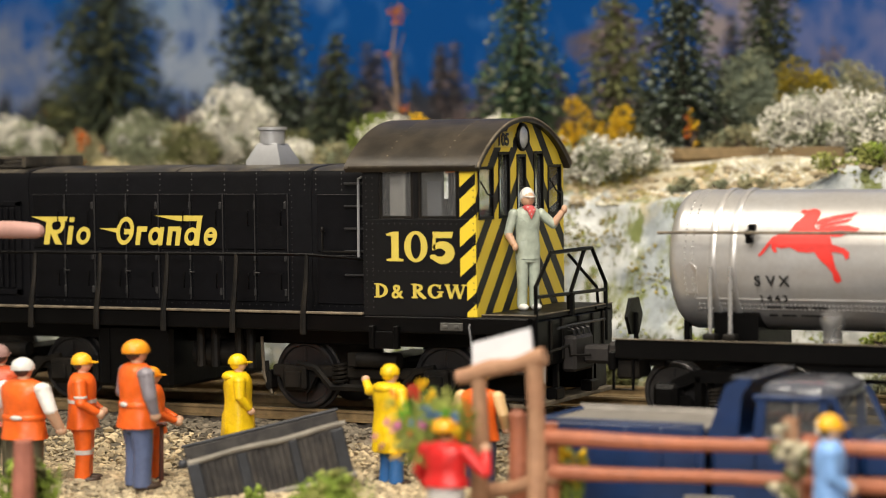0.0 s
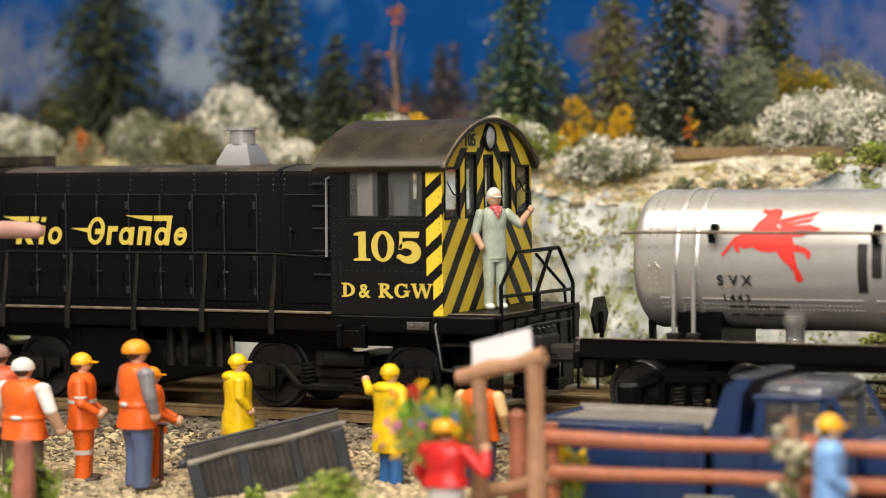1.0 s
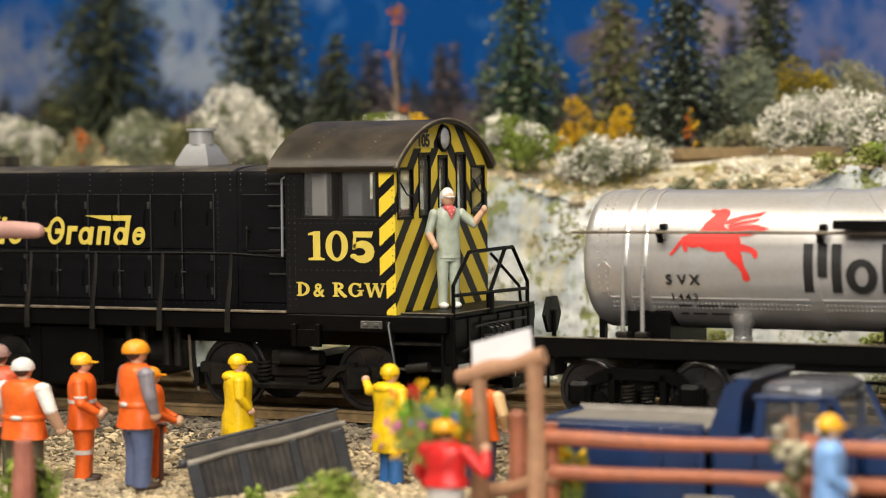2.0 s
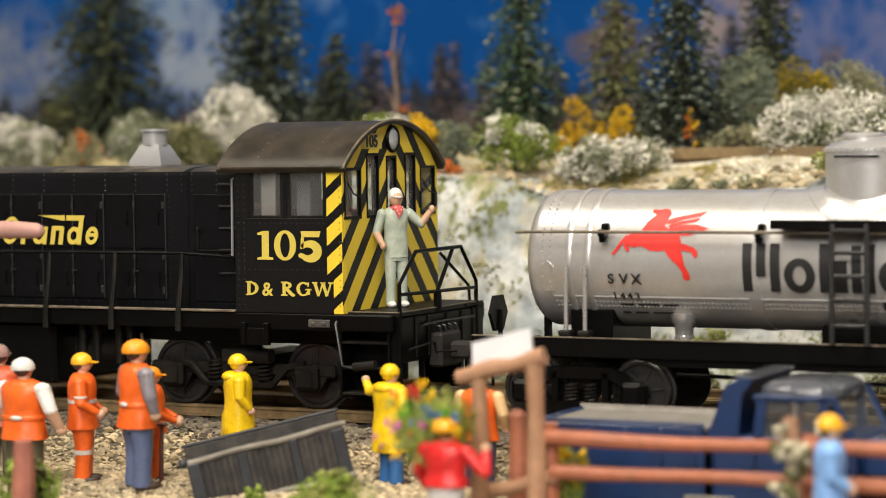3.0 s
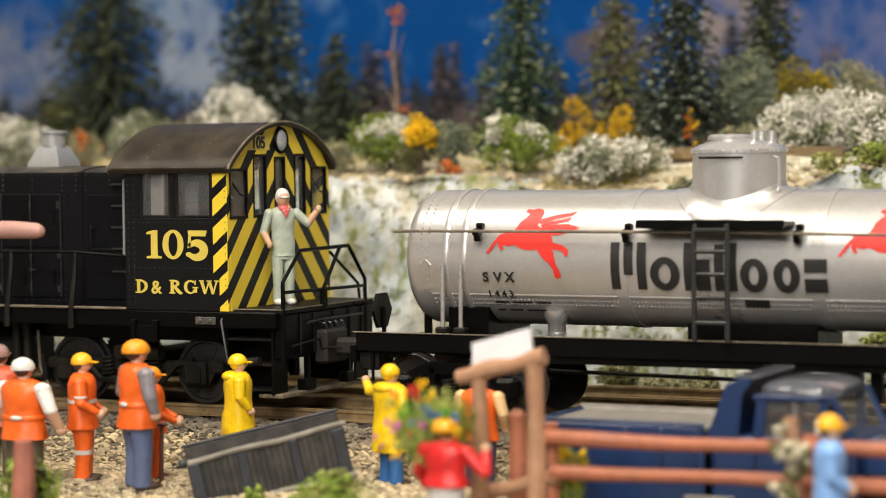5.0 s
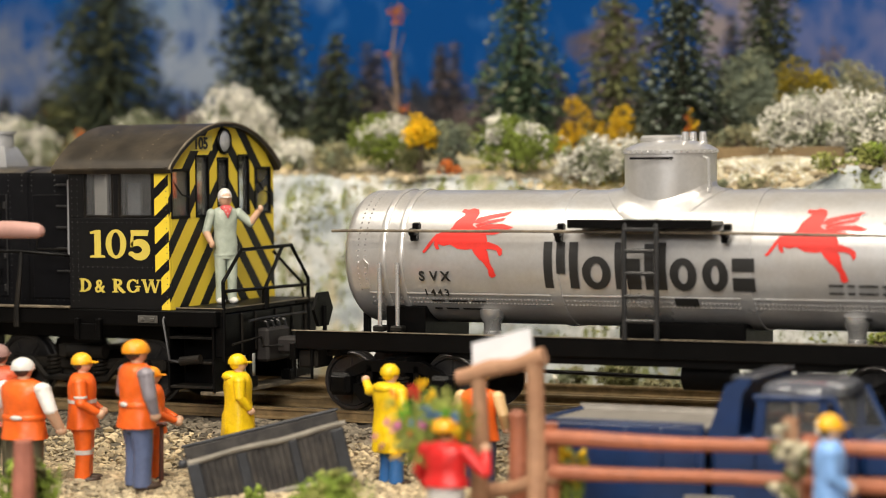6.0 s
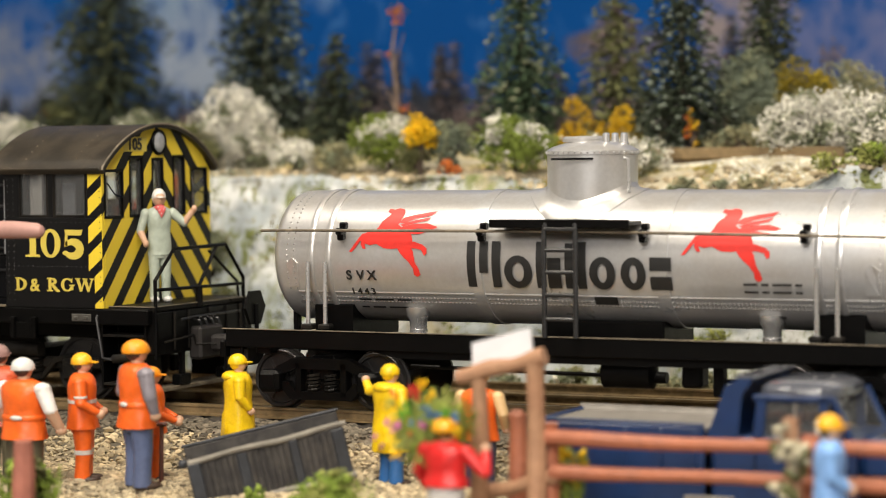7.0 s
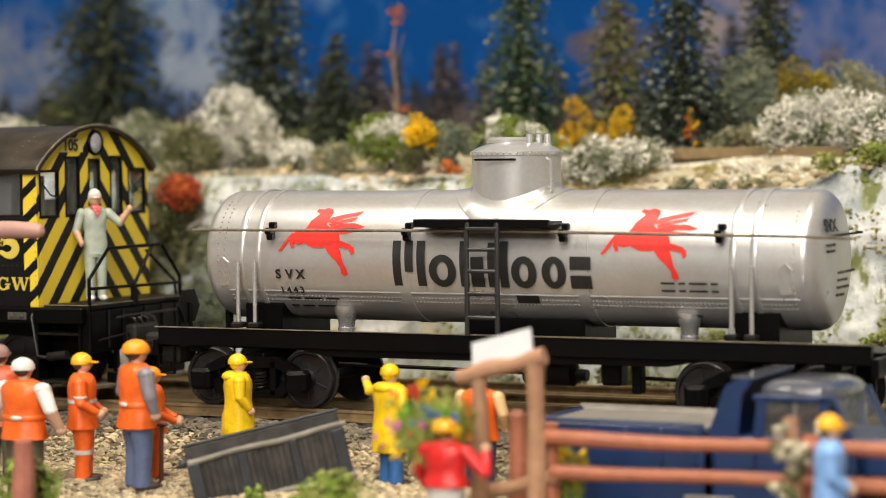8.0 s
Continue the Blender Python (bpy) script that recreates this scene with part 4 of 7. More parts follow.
    for y in (-0.65, 0.6):
        part("footboard_bracket", B().box(0.86, 0.94, y, y + 0.08, 0.26, 0.8).box(0.8, 0.97, y - 0.1, y + 0.2, 0.26, 0.42), FRAME, pl)
    for s in (-1, 1):
        sw = part("step_well", B().box(0.02, 0.06, s * 1.25 - 0.2, s * 1.25 + 0.2, 0.25, 1.4).box(0.78, 0.82, s * 1.25 - 0.2, s * 1.25 + 0.2, 0.25, 1.4).box(0.06, 0.78, s * 1.02 - 0.02, s * 1.02 + 0.02, 0.25, 1.4), FRAME, pl)
        for z in (0.3, 0.66, 1.02):
            part("step_tread", B().box(0.06, 0.78, s * 1.25 - 0.2, s * 1.25 + 0.2, z, z + 0.04, 0.006), DUSTY, sw)
        part("step_handrail", B().tube([(0.02, s * 1.45, 1.42), (0.02, s * 1.55, 1.3), (0.12, s * 1.55, 0.72), (0.3, s * 1.5, 0.68)], 0.022, 6), RODGREY, pl)
    part("whistle", B().cyl((0.28, -1.5, 0.7), (0.62, -1.5, 0.74), 0.07, n=12), DUSTY, pl)
    x = 0.94
    rl = part("end_railing", B().tube([(x, -1.37, 0.70), (x, -1.37, 1.86), (x, -0.85, 2.30), (x, 0.63, 2.31), (x, 1.15, 1.78), (x, 1.15, 0.95)], 0.03, 8), FRAME, pl)
    part("railing_bar", B().tube([(x, -1.35, 1.72), (x, 1.12, 1.68)], 0.026, 8).tube([(x, 0.75, 1.44), (x, 1.13, 1.44), (x, 1.13, 1.68)], 0.026, 8), FRAME, rl)
    part("railing_strut", B().tube([(x, 0.36, 2.3), (x, -0.16, 1.71)], 0.03, 8).tube([(x, -0.16, 1.71), (x, -0.16, 1.4)], 0.06, 8).tube([(x - 0.5, 0.95, 2.2), (x - 0.2, 1.3, 1.7), (x - 0.2, 1.35, 1.45)], 0.024, 6), FRAME, rl)
    part("uncoupling_lever", B().tube([(1.05, -1.3, 0.95), (1.05, -0.5, 1.0), (1.05, -0.45, 0.86), (1.25, -0.2, 0.85)], 0.018, 6), DUSTY, pl)
    loco_truck(root, -1.83)
    loco_truck(root, -8.15)
    return root


# ---- tank car ----
def tank_truck(car, cx):
    t = part("truck_bolster", B().box(cx - 0.2, cx + 0.2, -1.0, 1.0, 0.42, 0.8, 0.04), FRAME, car)
    for s in (-1, 1):
        y0, y1 = s * 1.0 - 0.07, s * 1.0 + 0.07
        side = B().prism([(cx - 0.97, 0.30), (cx - 0.74, 0.62), (cx - 0.45, 0.76), (cx + 0.45, 0.76), (cx + 0.74, 0.62), (cx + 0.97, 0.30), (cx + 0.74, 0.28), (cx + 0.63, 0.52), (cx + 0.42, 0.60), (cx - 0.42, 0.60), (cx - 0.63, 0.52), (cx - 0.74, 0.28)], "y", y0, y1)
        side.prism([(cx - 0.74, 0.42), (cx - 0.5, 0.16), (cx + 0.5, 0.16), (cx + 0.74, 0.42), (cx + 0.54, 0.42), (cx + 0.42, 0.28), (cx - 0.42, 0.28), (cx - 0.54, 0.42)], "y", y0, y1)
        side.box(cx - 0.42, cx - 0.32, y0, y1, 0.2, 0.7).box(cx + 0.32, cx + 0.42, y0, y1, 0.2, 0.7)
        part("sideframe", side, FRAME, t)
        for dx in (-0.80, 0.80):
            part("journal_box", B().box(cx + dx - 0.17, cx + dx + 0.17, s * 1.07 - 0.13, s * 1.07 + 0.13, 0.26, 0.58, 0.05).box(cx + dx - 0.12, cx + dx + 0.12, s * 1.2 - 0.03, s * 1.2 + 0.03, 0.3, 0.54, 0.02), FRAME, t)
        for dx in (-0.14, 0.14):
            part("coil_spring", B().tube([(cx + dx + 0.085 * math.cos(a * 0.8), s * 1.0 + 0.085 * math.sin(a * 0.8), 0.27 + a * 0.0065) for a in range(44)], 0.022, 5), DUSTY, t)
    for dx in (-0.80, 0.80):
        wheelset(t, cx + dx, 0.43)


def bent_patch(b, poly, R, radius, centre=2.20):
    """A flat outline (x, z), cut into narrow strips and laid on a lying drum."""
    bm = bmesh.new()
    bm.faces.new([bm.verts.new((x, 0, z)) for x, z in poly])
    lo, hi = min(p[1] for p in poly), max(p[1] for p in poly)
    n = max(1, int((hi - lo) / 0.04))
    for k in range(1, n):
        geom = bm.verts[:] + bm.edges[:] + bm.faces[:]
        bmesh.ops.bisect_plane(bm, geom=geom, plane_co=(0, 0, lo + (hi - lo) * k / n), plane_no=(0, 0, 1))
    bmesh.ops.triangulate(bm, faces=bm.faces[:])
    bm.verts.index_update()
    verts = []
    for v in bm.verts:
        a = math.asin(max(-0.99, min(0.99, (v.co.z - centre) / R)))
        verts.append((v.co.x, -radius * math.cos(a), centre + radius * math.sin(a)))
    b.add(verts, [tuple(v.index for v in f.verts) for f in bm.faces])
    bm.free()


def winged_emblem(parent, cx):
    """A plain red shape with a body, a wing of four feathers and four legs, laid on the tank's side."""
    R = 0.958

    body = [(-0.28, 2.65), (-0.24, 2.73), (-0.17, 2.79), (-0.12, 2.83), (-0.20, 2.86), (-0.18, 2.90), (-0.09, 2.89), (-0.02, 2.91), (0.07, 2.89), (0.10, 2.84), (0.07, 2.75), (0.04, 2.68), (0.15, 2.62), (0.29, 2.54), (0.32, 2.46), (0.28, 2.39), (0.34, 2.31), (0.36, 2.21), (0.30, 2.17), (0.21, 2.20), (0.12, 2.29), (0.08, 2.35), (-0.02, 2.34), (-0.15, 2.35), (-0.28, 2.41), (-0.39, 2.39), (-0.49, 2.42), (-0.55, 2.46), (-0.54, 2.54), (-0.44, 2.58), (-0.33, 2.59)]
    feathers = [[(0.04, 2.71), (0.11, 2.78), (0.29, 2.82), (0.63, 2.87), (0.55, 2.81), (0.29, 2.76), (0.15, 2.70)],
                [(0.08, 2.68), (0.29, 2.74), (0.57, 2.79), (0.51, 2.74), (0.29, 2.70), (0.13, 2.65)],
                [(0.09, 2.64), (0.29, 2.69), (0.52, 2.70), (0.71, 2.65), (0.63, 2.62), (0.39, 2.63), (0.19, 2.60)],
                [(0.11, 2.60), (0.34, 2.61), (0.56, 2.59), (0.41, 2.55), (0.21, 2.55)]]
    legs = [[(-0.52, 2.56), (-0.59, 2.48), (-0.68, 2.36), (-0.73, 2.30), (-0.69, 2.29), (-0.63, 2.35), (-0.55, 2.45), (-0.47, 2.49)],
            [(-0.54, 2.48), (-0.54, 2.40), (-0.50, 2.34), (-0.45, 2.34), (-0.47, 2.40), (-0.47, 2.46)],
            [(0.25, 2.46), (0.37, 2.44), (0.50, 2.40), (0.57, 2.35), (0.57, 2.28), (0.53, 2.25), (0.48, 2.33), (0.39, 2.35), (0.29, 2.35)],
            [(0.13, 2.28), (0.27, 2.16), (0.34, 2.07), (0.35, 1.98), (0.40, 1.95), (0.46, 1.98), (0.43, 2.07), (0.38, 2.15), (0.35, 2.27), (0.27, 2.35)]]
    emblem = B()
    for i, p in enumerate([body] + feathers + legs):
        bent_patch(emblem, [(cx + x * 0.95, z) for x, z in p], R, R + 0.001 * i)
    return part("winged_emblem", emblem, RED, parent, "plain red winged emblem")


def tank_lettering(parent):
    """The brand word as plain black bars and rings, bent to the tank."""
    R, step = 0.971, [0.0]

    def wrap(b, poly):
        step[0] += 0.0006
        bent_patch(b, poly, R, R + step[0])

    def slab(b, x, w, z0, z1, lean=0.0):
        n = 5
        left = [(x + lean * i / n, z0 + (z1 - z0) * i / n) for i in range(n + 1)]
        wrap(b, left + [(p[0] + w, p[1]) for p in reversed(left)])

    def ring(b, x, w, z0, z1, t=0.12):
        n, o, i = 22, [], []
        for k in range(n):
            a = 2 * math.pi * k / n
            o.append((x + w / 2 + w / 2 * math.cos(a), (z0 + z1) / 2 + (z1 - z0) / 2 * math.sin(a)))
            i.append((x + w / 2 + (w / 2 - t) * math.cos(a), (z0 + z1) / 2 + ((z1 - z0) / 2 - t * 0.8) * math.sin(a)))
        step[0] += 0.0008
        f = lambda p, r: (p[0], -r * math.cos(math.asin(max(-0.99, min(0.99, (p[1] - 2.20) / R)))), p[1])
        b.rings([[f(p, R + step[0]) for p in o], [f(p, R + step[0]) for p in i], [f(p, R + step[0] + 0.006) for p in i], [f(p, R + step[0] + 0.006) for p in o]], closed=True)
    b, z, X = B(), 1.82, -8.18 + 6.6
    slab(b, X, 0.13, z, z + 0.64), slab(b, X + 0.19, 0.13, z + 0.2, z + 0.64), slab(b, X + 0.38, 0.13, z, z + 0.64)
    ring(b, X + 0.57, 0.42, z - 0.01, z + 0.45)
    slab(b, X + 1.05, 0.13, z, z + 0.64), slab(b, X + 1.22, 0.2, z, z + 0.42)
    slab(b, X + 1.48, 0.13, z, z + 0.62)
    slab(b, X + 1.66, 0.13, z, z + 0.64)
    ring(b, X + 1.84, 0.38, z - 0.01, z + 0.44), slab(b, X + 1.86, 0.34, z - 0.22, z - 0.11)
    ring(b, X + 2.30, 0.36, z - 0.01, z + 0.44)
    slab(b, X + 2.72, 0.31, z, z + 0.18), slab(b, X + 2.72, 0.31, z + 0.26, z + 0.44)
    part("brand_lettering", b, BLACKINK, parent, "large black lettering drawn as bars and rings")
    small = B()
    for zz, ws in ((1.60, (0.2, 0.3, 0.22)), (1.49, (0.12, 0.2, 0.3))):
        x = -9.98 + 6.6
        for w in ws:
            slab(small, x, w, zz, zz + 0.025)
            x += w + 0.06
    for zz in (1.90, 1.80):
        x = -4.15 + 6.6
        for w in (0.2, 0.1, 0.26, 0.1):
            slab(small, x, w, zz, zz + 0.028)
            x += w + 0.05
    for zz, x, w in ((1.45, -3.95, 0.3), (1.38, -3.9, 0.2)):
        slab(small, x + 6.6, w, zz, zz + 0.04)
    tagged(part("small_print", small, BLACKINK, parent), kind="stuff")
    for i, ch in enumerate("1443"):
        lettering("car_numeral", ch, 0.15, BLACKINK, parent, (-10.05 + 6.6 + i * 0.108, -0.868, 1.69), (121, 0, 0), "", 1.0, 0.02)
    for i, ch in enumerate("SVX"):
        lettering("reporting_letter", ch, 0.195, BLACKINK, parent, (-10.10 + 6.6 + i * 0.17, -0.935, 1.90), (104, 0, 0), "", 1.0, 0.025)


def tank_car():
    root = thing("tank_car", "silver railway tank car with red emblems and black underframe", "tank car", -6.6, 0, 0)
    MOVES.append((root, (-6.6, 0, 0)))
    R, h = 0.95, 4.40
    dish = [(-h - 0.27, 0.02), (-h - 0.265, 0.25), (-h - 0.245, 0.5), (-h - 0.205, 0.74), (-h - 0.15, 0.90), (-h - 0.10, 0.955), (-h - 0.06, 0.982), (-h - 0.02, 0.997), (-h, R)]
    dish = [(a, r * R) for a, r in dish[:-1]] + dish[-1:]
    prof = [(a - 0.17, r) for a, r in dish] + [(h, R)] + [(-a, r) for a, r in reversed(dish[:-1])]
    tank = part("tank", B().lathe((0, 0, 2.20), (1, 0, 0), prof, 96), SILVER, root, "silver painted tank shell", sharp=40)
    for x in (-4.08, -3.80, 3.47, 3.76):
        part("tank_band", B().lathe((x, 0, 2.20), (1, 0, 0), [(-0.05, R - 0.01), (-0.046, R + 0.016), (-0.025, R + 0.026), (0.025, R + 0.026), (0.046, R + 0.016), (0.05, R - 0.01)], 72), SILVER, tank, "low raised silver band")
    for x in (-1.45, 1.30):
        part("shell_seam", B().lathe((x, 0, 2.20), (1, 0, 0), [(-0.09, R - 0.01), (-0.085, R + 0.016), (0.085, R + 0.016), (0.09, R - 0.01)], 72), SILVER, tank)
    rv = B()
    for zr in (1.64, 1.58):
        a = math.asin((zr - 2.20) / R)
        y = -R * math.cos(a)
        for i in range(150):
            x = -4.32 + i * 0.0578
            rv.ball((x, y, zr), 0.017, 0.014, 0.016, 6)
    for x in (-4.47, -4.36):
        for k in range(34):
            a = radians(-28 + k * 5.0)
            rv.ball((x, -R * math.cos(a), 2.20 + R * math.sin(a)), 0.017, 0.015, 0.015, 6)
    for k in range(18):
        a = radians(-40 + k * 5.0)
        rv.ball((4.30, -R * math.cos(a), 2.20 + R * math.sin(a)), 0.017, 0.015, 0.015, 6)
    part("shell_rivets", rv, CHROME, tank)
    part("lap_seam", B().tube([(-4.35, -R * math.cos(math.asin((1.71 - 2.20) / R)) - 0.004, 1.71), (4.35, -R * math.cos(math.asin((1.71 - 2.20) / R)) - 0.004, 1.71)], 0.012, 6), SILVER, tank)
    for x in (-4.40, 4.18):
        pts = []
        for s, zz in ((-0.08, 1.78), (0.08, 1.78), (0.10, 2.12), (0.02, 2.20), (-0.08, 2.12)):
            pts.append((x + s, zz))
        b = B()
        b.rings([[(px, -(R + o) * math.cos(math.asin((pz - 2.20) / R)), pz) for px, pz in pts] for o in (0.0, 0.02)])
        part("placard_plate", b, SILVER, tank)
    # dome
    dome = part("dome", B().lathe((-0.07, 0, 2.9), (0, 0, 1), [(0, 0.635), (0.74, 0.635), (0.75, 0.65), (0.80, 0.65), (0.81, 0.635), (0.86, 0.55), (0.91, 0.38), (0.94, 0.2), (0.945, 0.02)], 56), SILVER, tank, "silver expansion dome")
    fl = B()
    n = 56
    rings = []
    for r, lift in ((0.63, 0.12), (0.665, 0.05), (0.74, 0.026), (0.86, 0.018), (0.87, -0.02)):
        ring = []
        for k in range(n):
            a = 2 * math.pi * k / n
            y = r * math.sin(a)
            ring.append((-0.07 + r * math.cos(a), y, 2.20 + math.sqrt(max(R * R - y * y, 0.02)) + lift))
        rings.append(ring)
    part("dome_flange", fl.rings(rings, caps=False), SILVER, dome)
    rv = B()
    for k in range(44):
        a = 2 * math.pi * k / 44
        rv.ball((-0.07 + 0.65 * math.cos(a), 0.65 * math.sin(a), 3.675), 0.018, 0.018, 0.018, 6)
    part("dome_rivets", rv, CHROME, dome)
    part("dome_handle", B().tube([(-0.40, -0.52, 3.59), (-0.40, -0.69, 3.59), (0.17, -0.69, 3.59), (0.17, -0.57, 3.59)], 0.016, 6), FRAME, dome)
    part("dome_pipe", B().tube([(0.52, -0.30, 3.60), (0.60, -0.34, 3.58), (0.61, -0.34, 3.2), (0.61, -0.34, 3.12)], 0.022, 8), CHROME, dome, "thin bright pipe beside the dome")
    part("manhole_cover", B().lathe((-0.2, 0, 3.82), (0, 0, 1), [(0, 0.3), (0.05, 0.3), (0.08, 0.26), (0.085, 0.02)], 24), SILVER, dome)
    for x, y in ((0.20, -0.15), (0.36, 0.12), (0.16, 0.28)):
        part("safety_valve", B().lathe((x, y, 3.68), (0, 0, 1), [(0, 0.07), (0.12, 0.07), (0.13, 0.055), (0.26, 0.05), (0.27, 0.02)], 14), CHROME, dome)
    # handrail, its brackets, platform and ladder
    part("handrail", B().tube([(-4.78, -1.14, 2.60), (-4.3, -1.14, 2.605), (0, -1.14, 2.61), (4.4, -1.14, 2.56), (5.2, -1.1, 2.54)], 0.022, 8).tube([(-4.6, 1.14, 2.60), (4.5, 1.14, 2.58)], 0.022, 8), EDGE, root, "thin bare wire handrail")
    for s in (-1, 1):
        for x in (-3.52, -1.31, 1.08, 3.33):
            part("rail_bracket", B().box(x - 0.05, x + 0.05, s * 1.06 - 0.09, s * 1.06 + 0.09, 2.54, 2.64, 0.02).box(x - 0.03, x + 0.07, s * 1.0 - 0.06, s * 1.0 + 0.06, 2.62, 2.72, 0.02).box(x - 0.06, x + 0.04, s * 1.02 - 0.06, s * 1.02 + 0.06, 2.46, 2.56, 0.02), FRAME, root)
    part("end_grab", B().tube([(4.68, -0.7, 2.55), (4.75, -0.72, 2.55), (4.75, 0.72, 2.55), (4.68, 0.7, 2.55)], 0.018, 6), DUSTY, root)
    part("dome_platform", B().box(-1.09, 0.97, -1.28, -0.80, 2.70, 2.75, 0.01).box(-1.09, 0.97, -1.29, -1.24, 2.66, 2.78, 0.01), FRAME, root, "black walkway beside the dome")
    lad = part("ladder", B().tube([(-0.26, -1.30, 1.17), (-0.26, -1.30, 2.60), (-0.25, -1.28, 2.70), (-0.23, -1.20, 2.76)], 0.036, 8).tube([(0.20, -1.30, 1.17), (0.20, -1.30, 2.60), (0.19, -1.28, 2.70), (0.17, -1.20, 2.76)], 0.036, 8).box(-0.27, 0.21, -1.34, -1.26, 2.62, 2.67, 0.01), RODGREY, root)
    for z in (1.42, 1.75, 2.06, 2.36):
        part("rung", B().cyl((-0.26, -1.30, z), (0.20, -1.30, z), 0.03, n=8), RODGREY, lad)
    # underframe
    uf = part("underframe", B().box(-5.4, 5.4, -0.42, 0.42, 0.97, 1.01, 0.01), FRAME, root)
    part("centre_sill", B().box(-5.3, 5.3, -0.3, 0.3, 0.80, 0.97, 0.02), FRAME, uf)
    for s in (-1, 1):
        part("side_sill", B().box(-5.4, 5.4, s * 1.09 - 0.07, s * 1.09 + 0.07, 0.90 if s < 0 else 0.74, 1.16 if s < 0 else 0.95, 0.015), FRAME, uf)
        part("end_sill", B().box(s * 5.45 - 0.05, s * 5.45 + 0.05, -1.16, 1.16, 0.74, 0.99, 0.015), FRAME, uf)
    part("frame_top_edge", B().box(-5.45, 5.45, -1.175, -1.12, 1.16, 1.175, 0.004), EDGE, uf)
    part("side_beam", B().prism([(-3.2, 0.92), (3.2, 0.92), (2.6, 0.80), (-2.6, 0.80)], "y", -1.10, -0.98), FRAME, uf)
    for x in (-4.85, -2.1, 2.1, 4.85):
        part("cross_bearer", B().box(x - 0.12, x + 0.12, -1.02, 1.02, 0.80, 0.965, 0.02), FRAME, uf)
    for x in (-3.94, 3.62):
        sad = [(-0.72, 1.01), (0.72, 1.01), (0.72, 1.50)] + [(R * math.sin(a), 2.20 - 0.955 * math.cos(a)) for a in [radians(45 - k * 9) for k in range(11)]] + [(-0.72, 1.50)]
        part("saddle", B().prism(sad, "x", x - 0.2, x + 0.42), FRAME, uf)
        for dx in (-0.14, 0.14):
            part("strap_foot", B().box(x + dx - 0.09, x + dx + 0.09, -1.12, -0.94, 1.175, 1.26, 0.02), DUSTY, uf)
            part("hold_down_strap", B().cyl((x + dx, -1.04, 1.24), (x + dx, -1.035, 2.15), 0.032, n=10), CHROME, uf, "bright hold-down strap")
    for x in (-2.55, 2.72):
        part("outlet_pipe", B().lathe((x, -0.55, 1.15), (0, 0, 1), [(-0.14, 0.13), (0.03, 0.13), (0.04, 0.12), (0.16, 0.13), (0.22, 0.17), (0.34, 0.18)], 20), CHROME, uf)
    part("centre_saddle", B().box(-0.62, 1.2, -0.60, 0.60, 1.01, 1.36, 0.03), FRAME, uf)
    part("stool", B().box(-4.68, -4.60, -0.42, -0.3, 1.01, 1.6), FRAME, uf)
    part("brake_reservoir", B().lathe((0.35, -0.75, 0.66), (1, 0, 0), [(0, 0.05), (0.05, 0.2), (0.75, 0.2), (0.8, 0.05)], 18).cyl((0.9, -0.75, 0.62), (1.3, -0.75, 0.62), 0.08), FRAME, uf)
    part("brake_valve", B().box(1.55, 1.85, -0.9, -0.6, 0.5, 0.9, 0.04).box(2.0, 2.14, -0.9, -0.7, 0.4, 0.9), FRAME, uf)
    part("brake_rod", B().cyl((-2.6, -0.7, 0.66), (0.35, -0.7, 0.62), 0.03, n=6), FRAME, uf)
    part("brake_rod", B().cyl((2.1, -0.7, 0.6), (3.4, -0.6, 0.55), 0.03, n=6), FRAME, uf)
    bw = part("brake_wheel", B().lathe((-5.56, -0.05, 1.40), (1, 0, 0), [(-0.02, 0.04), (-0.02, 0.29), (0.03, 0.29), (0.03, 0.04)], 6), FRAME, root, "black brake wheel")
    part("brake_staff", B().cyl((-5.52, -0.05, 0.85), (-5.52, -0.05, 1.45), 0.035, n=8), FRAME, bw)
    for s in (-1, 1):
        part("coupler", B().box(s * 5.62 - 0.16, s * 5.62 + 0.16, -0.15, 0.15, 0.72, 0.98, 0.04), RUSTY, root)
        for yy in (-1.1, 1.1):
            part("corner_step", B().tube([(s * 5.3 - 0.14, yy, 0.92), (s * 5.3 - 0.14, yy, 0.48), (s * 5.3 + 0.14, yy, 0.48), (s * 5.3 + 0.14, yy, 0.92)], 0.024, 6), FRAME, root)
    part("end_box", B().box(-5.42, -5.1, -1.05, -0.55, 0.62, 0.9, 0.03), DUSTY, uf)
    winged_emblem(tank, -2.75)
    winged_emblem(tank, 2.28)
    tank_lettering(tank)
    b = B()
    xe = 4.67
    for zz, ws in ((2.40, (0.16, 0.1)), (2.32, (0.12, 0.12)), (2.02, (0.28, 0.28, 0.2)), (1.92, (0.1, 0.3)), (1.82, (0.3, 0.2)), (1.72, (0.16, 0.1))):
        yy = -0.55 if zz > 2.2 else -0.15
        for w in ws:
            r = math.hypot(yy + w / 2, zz - 2.20)
            b.box(xe - 0.02 - 0.06 * r * r, xe + 0.006 - 0.06 * r * r, yy, yy + w, zz, zz + 0.035, 0.002)
            yy += w + 0.05
    part("end_print", b, BLACKINK, tank)
    lettering("end_mark", "SVX", 0.24, BLACKINK, tank, (4.642, -0.62, 2.60), (78, 0, 84), "", 1.0, 0.025)
    tank_truck(root, -3.88)
    tank_truck(root, 3.82)
    return root


locomotive()
tank_car()


# ---- plants on the rock ----
def leaf_mat(name, colour, island=0.35):
    return mat(name, colour, 0.9, vary=0.35, grain=9, stain=3, bump=0.5, island=island, spec=0.2)


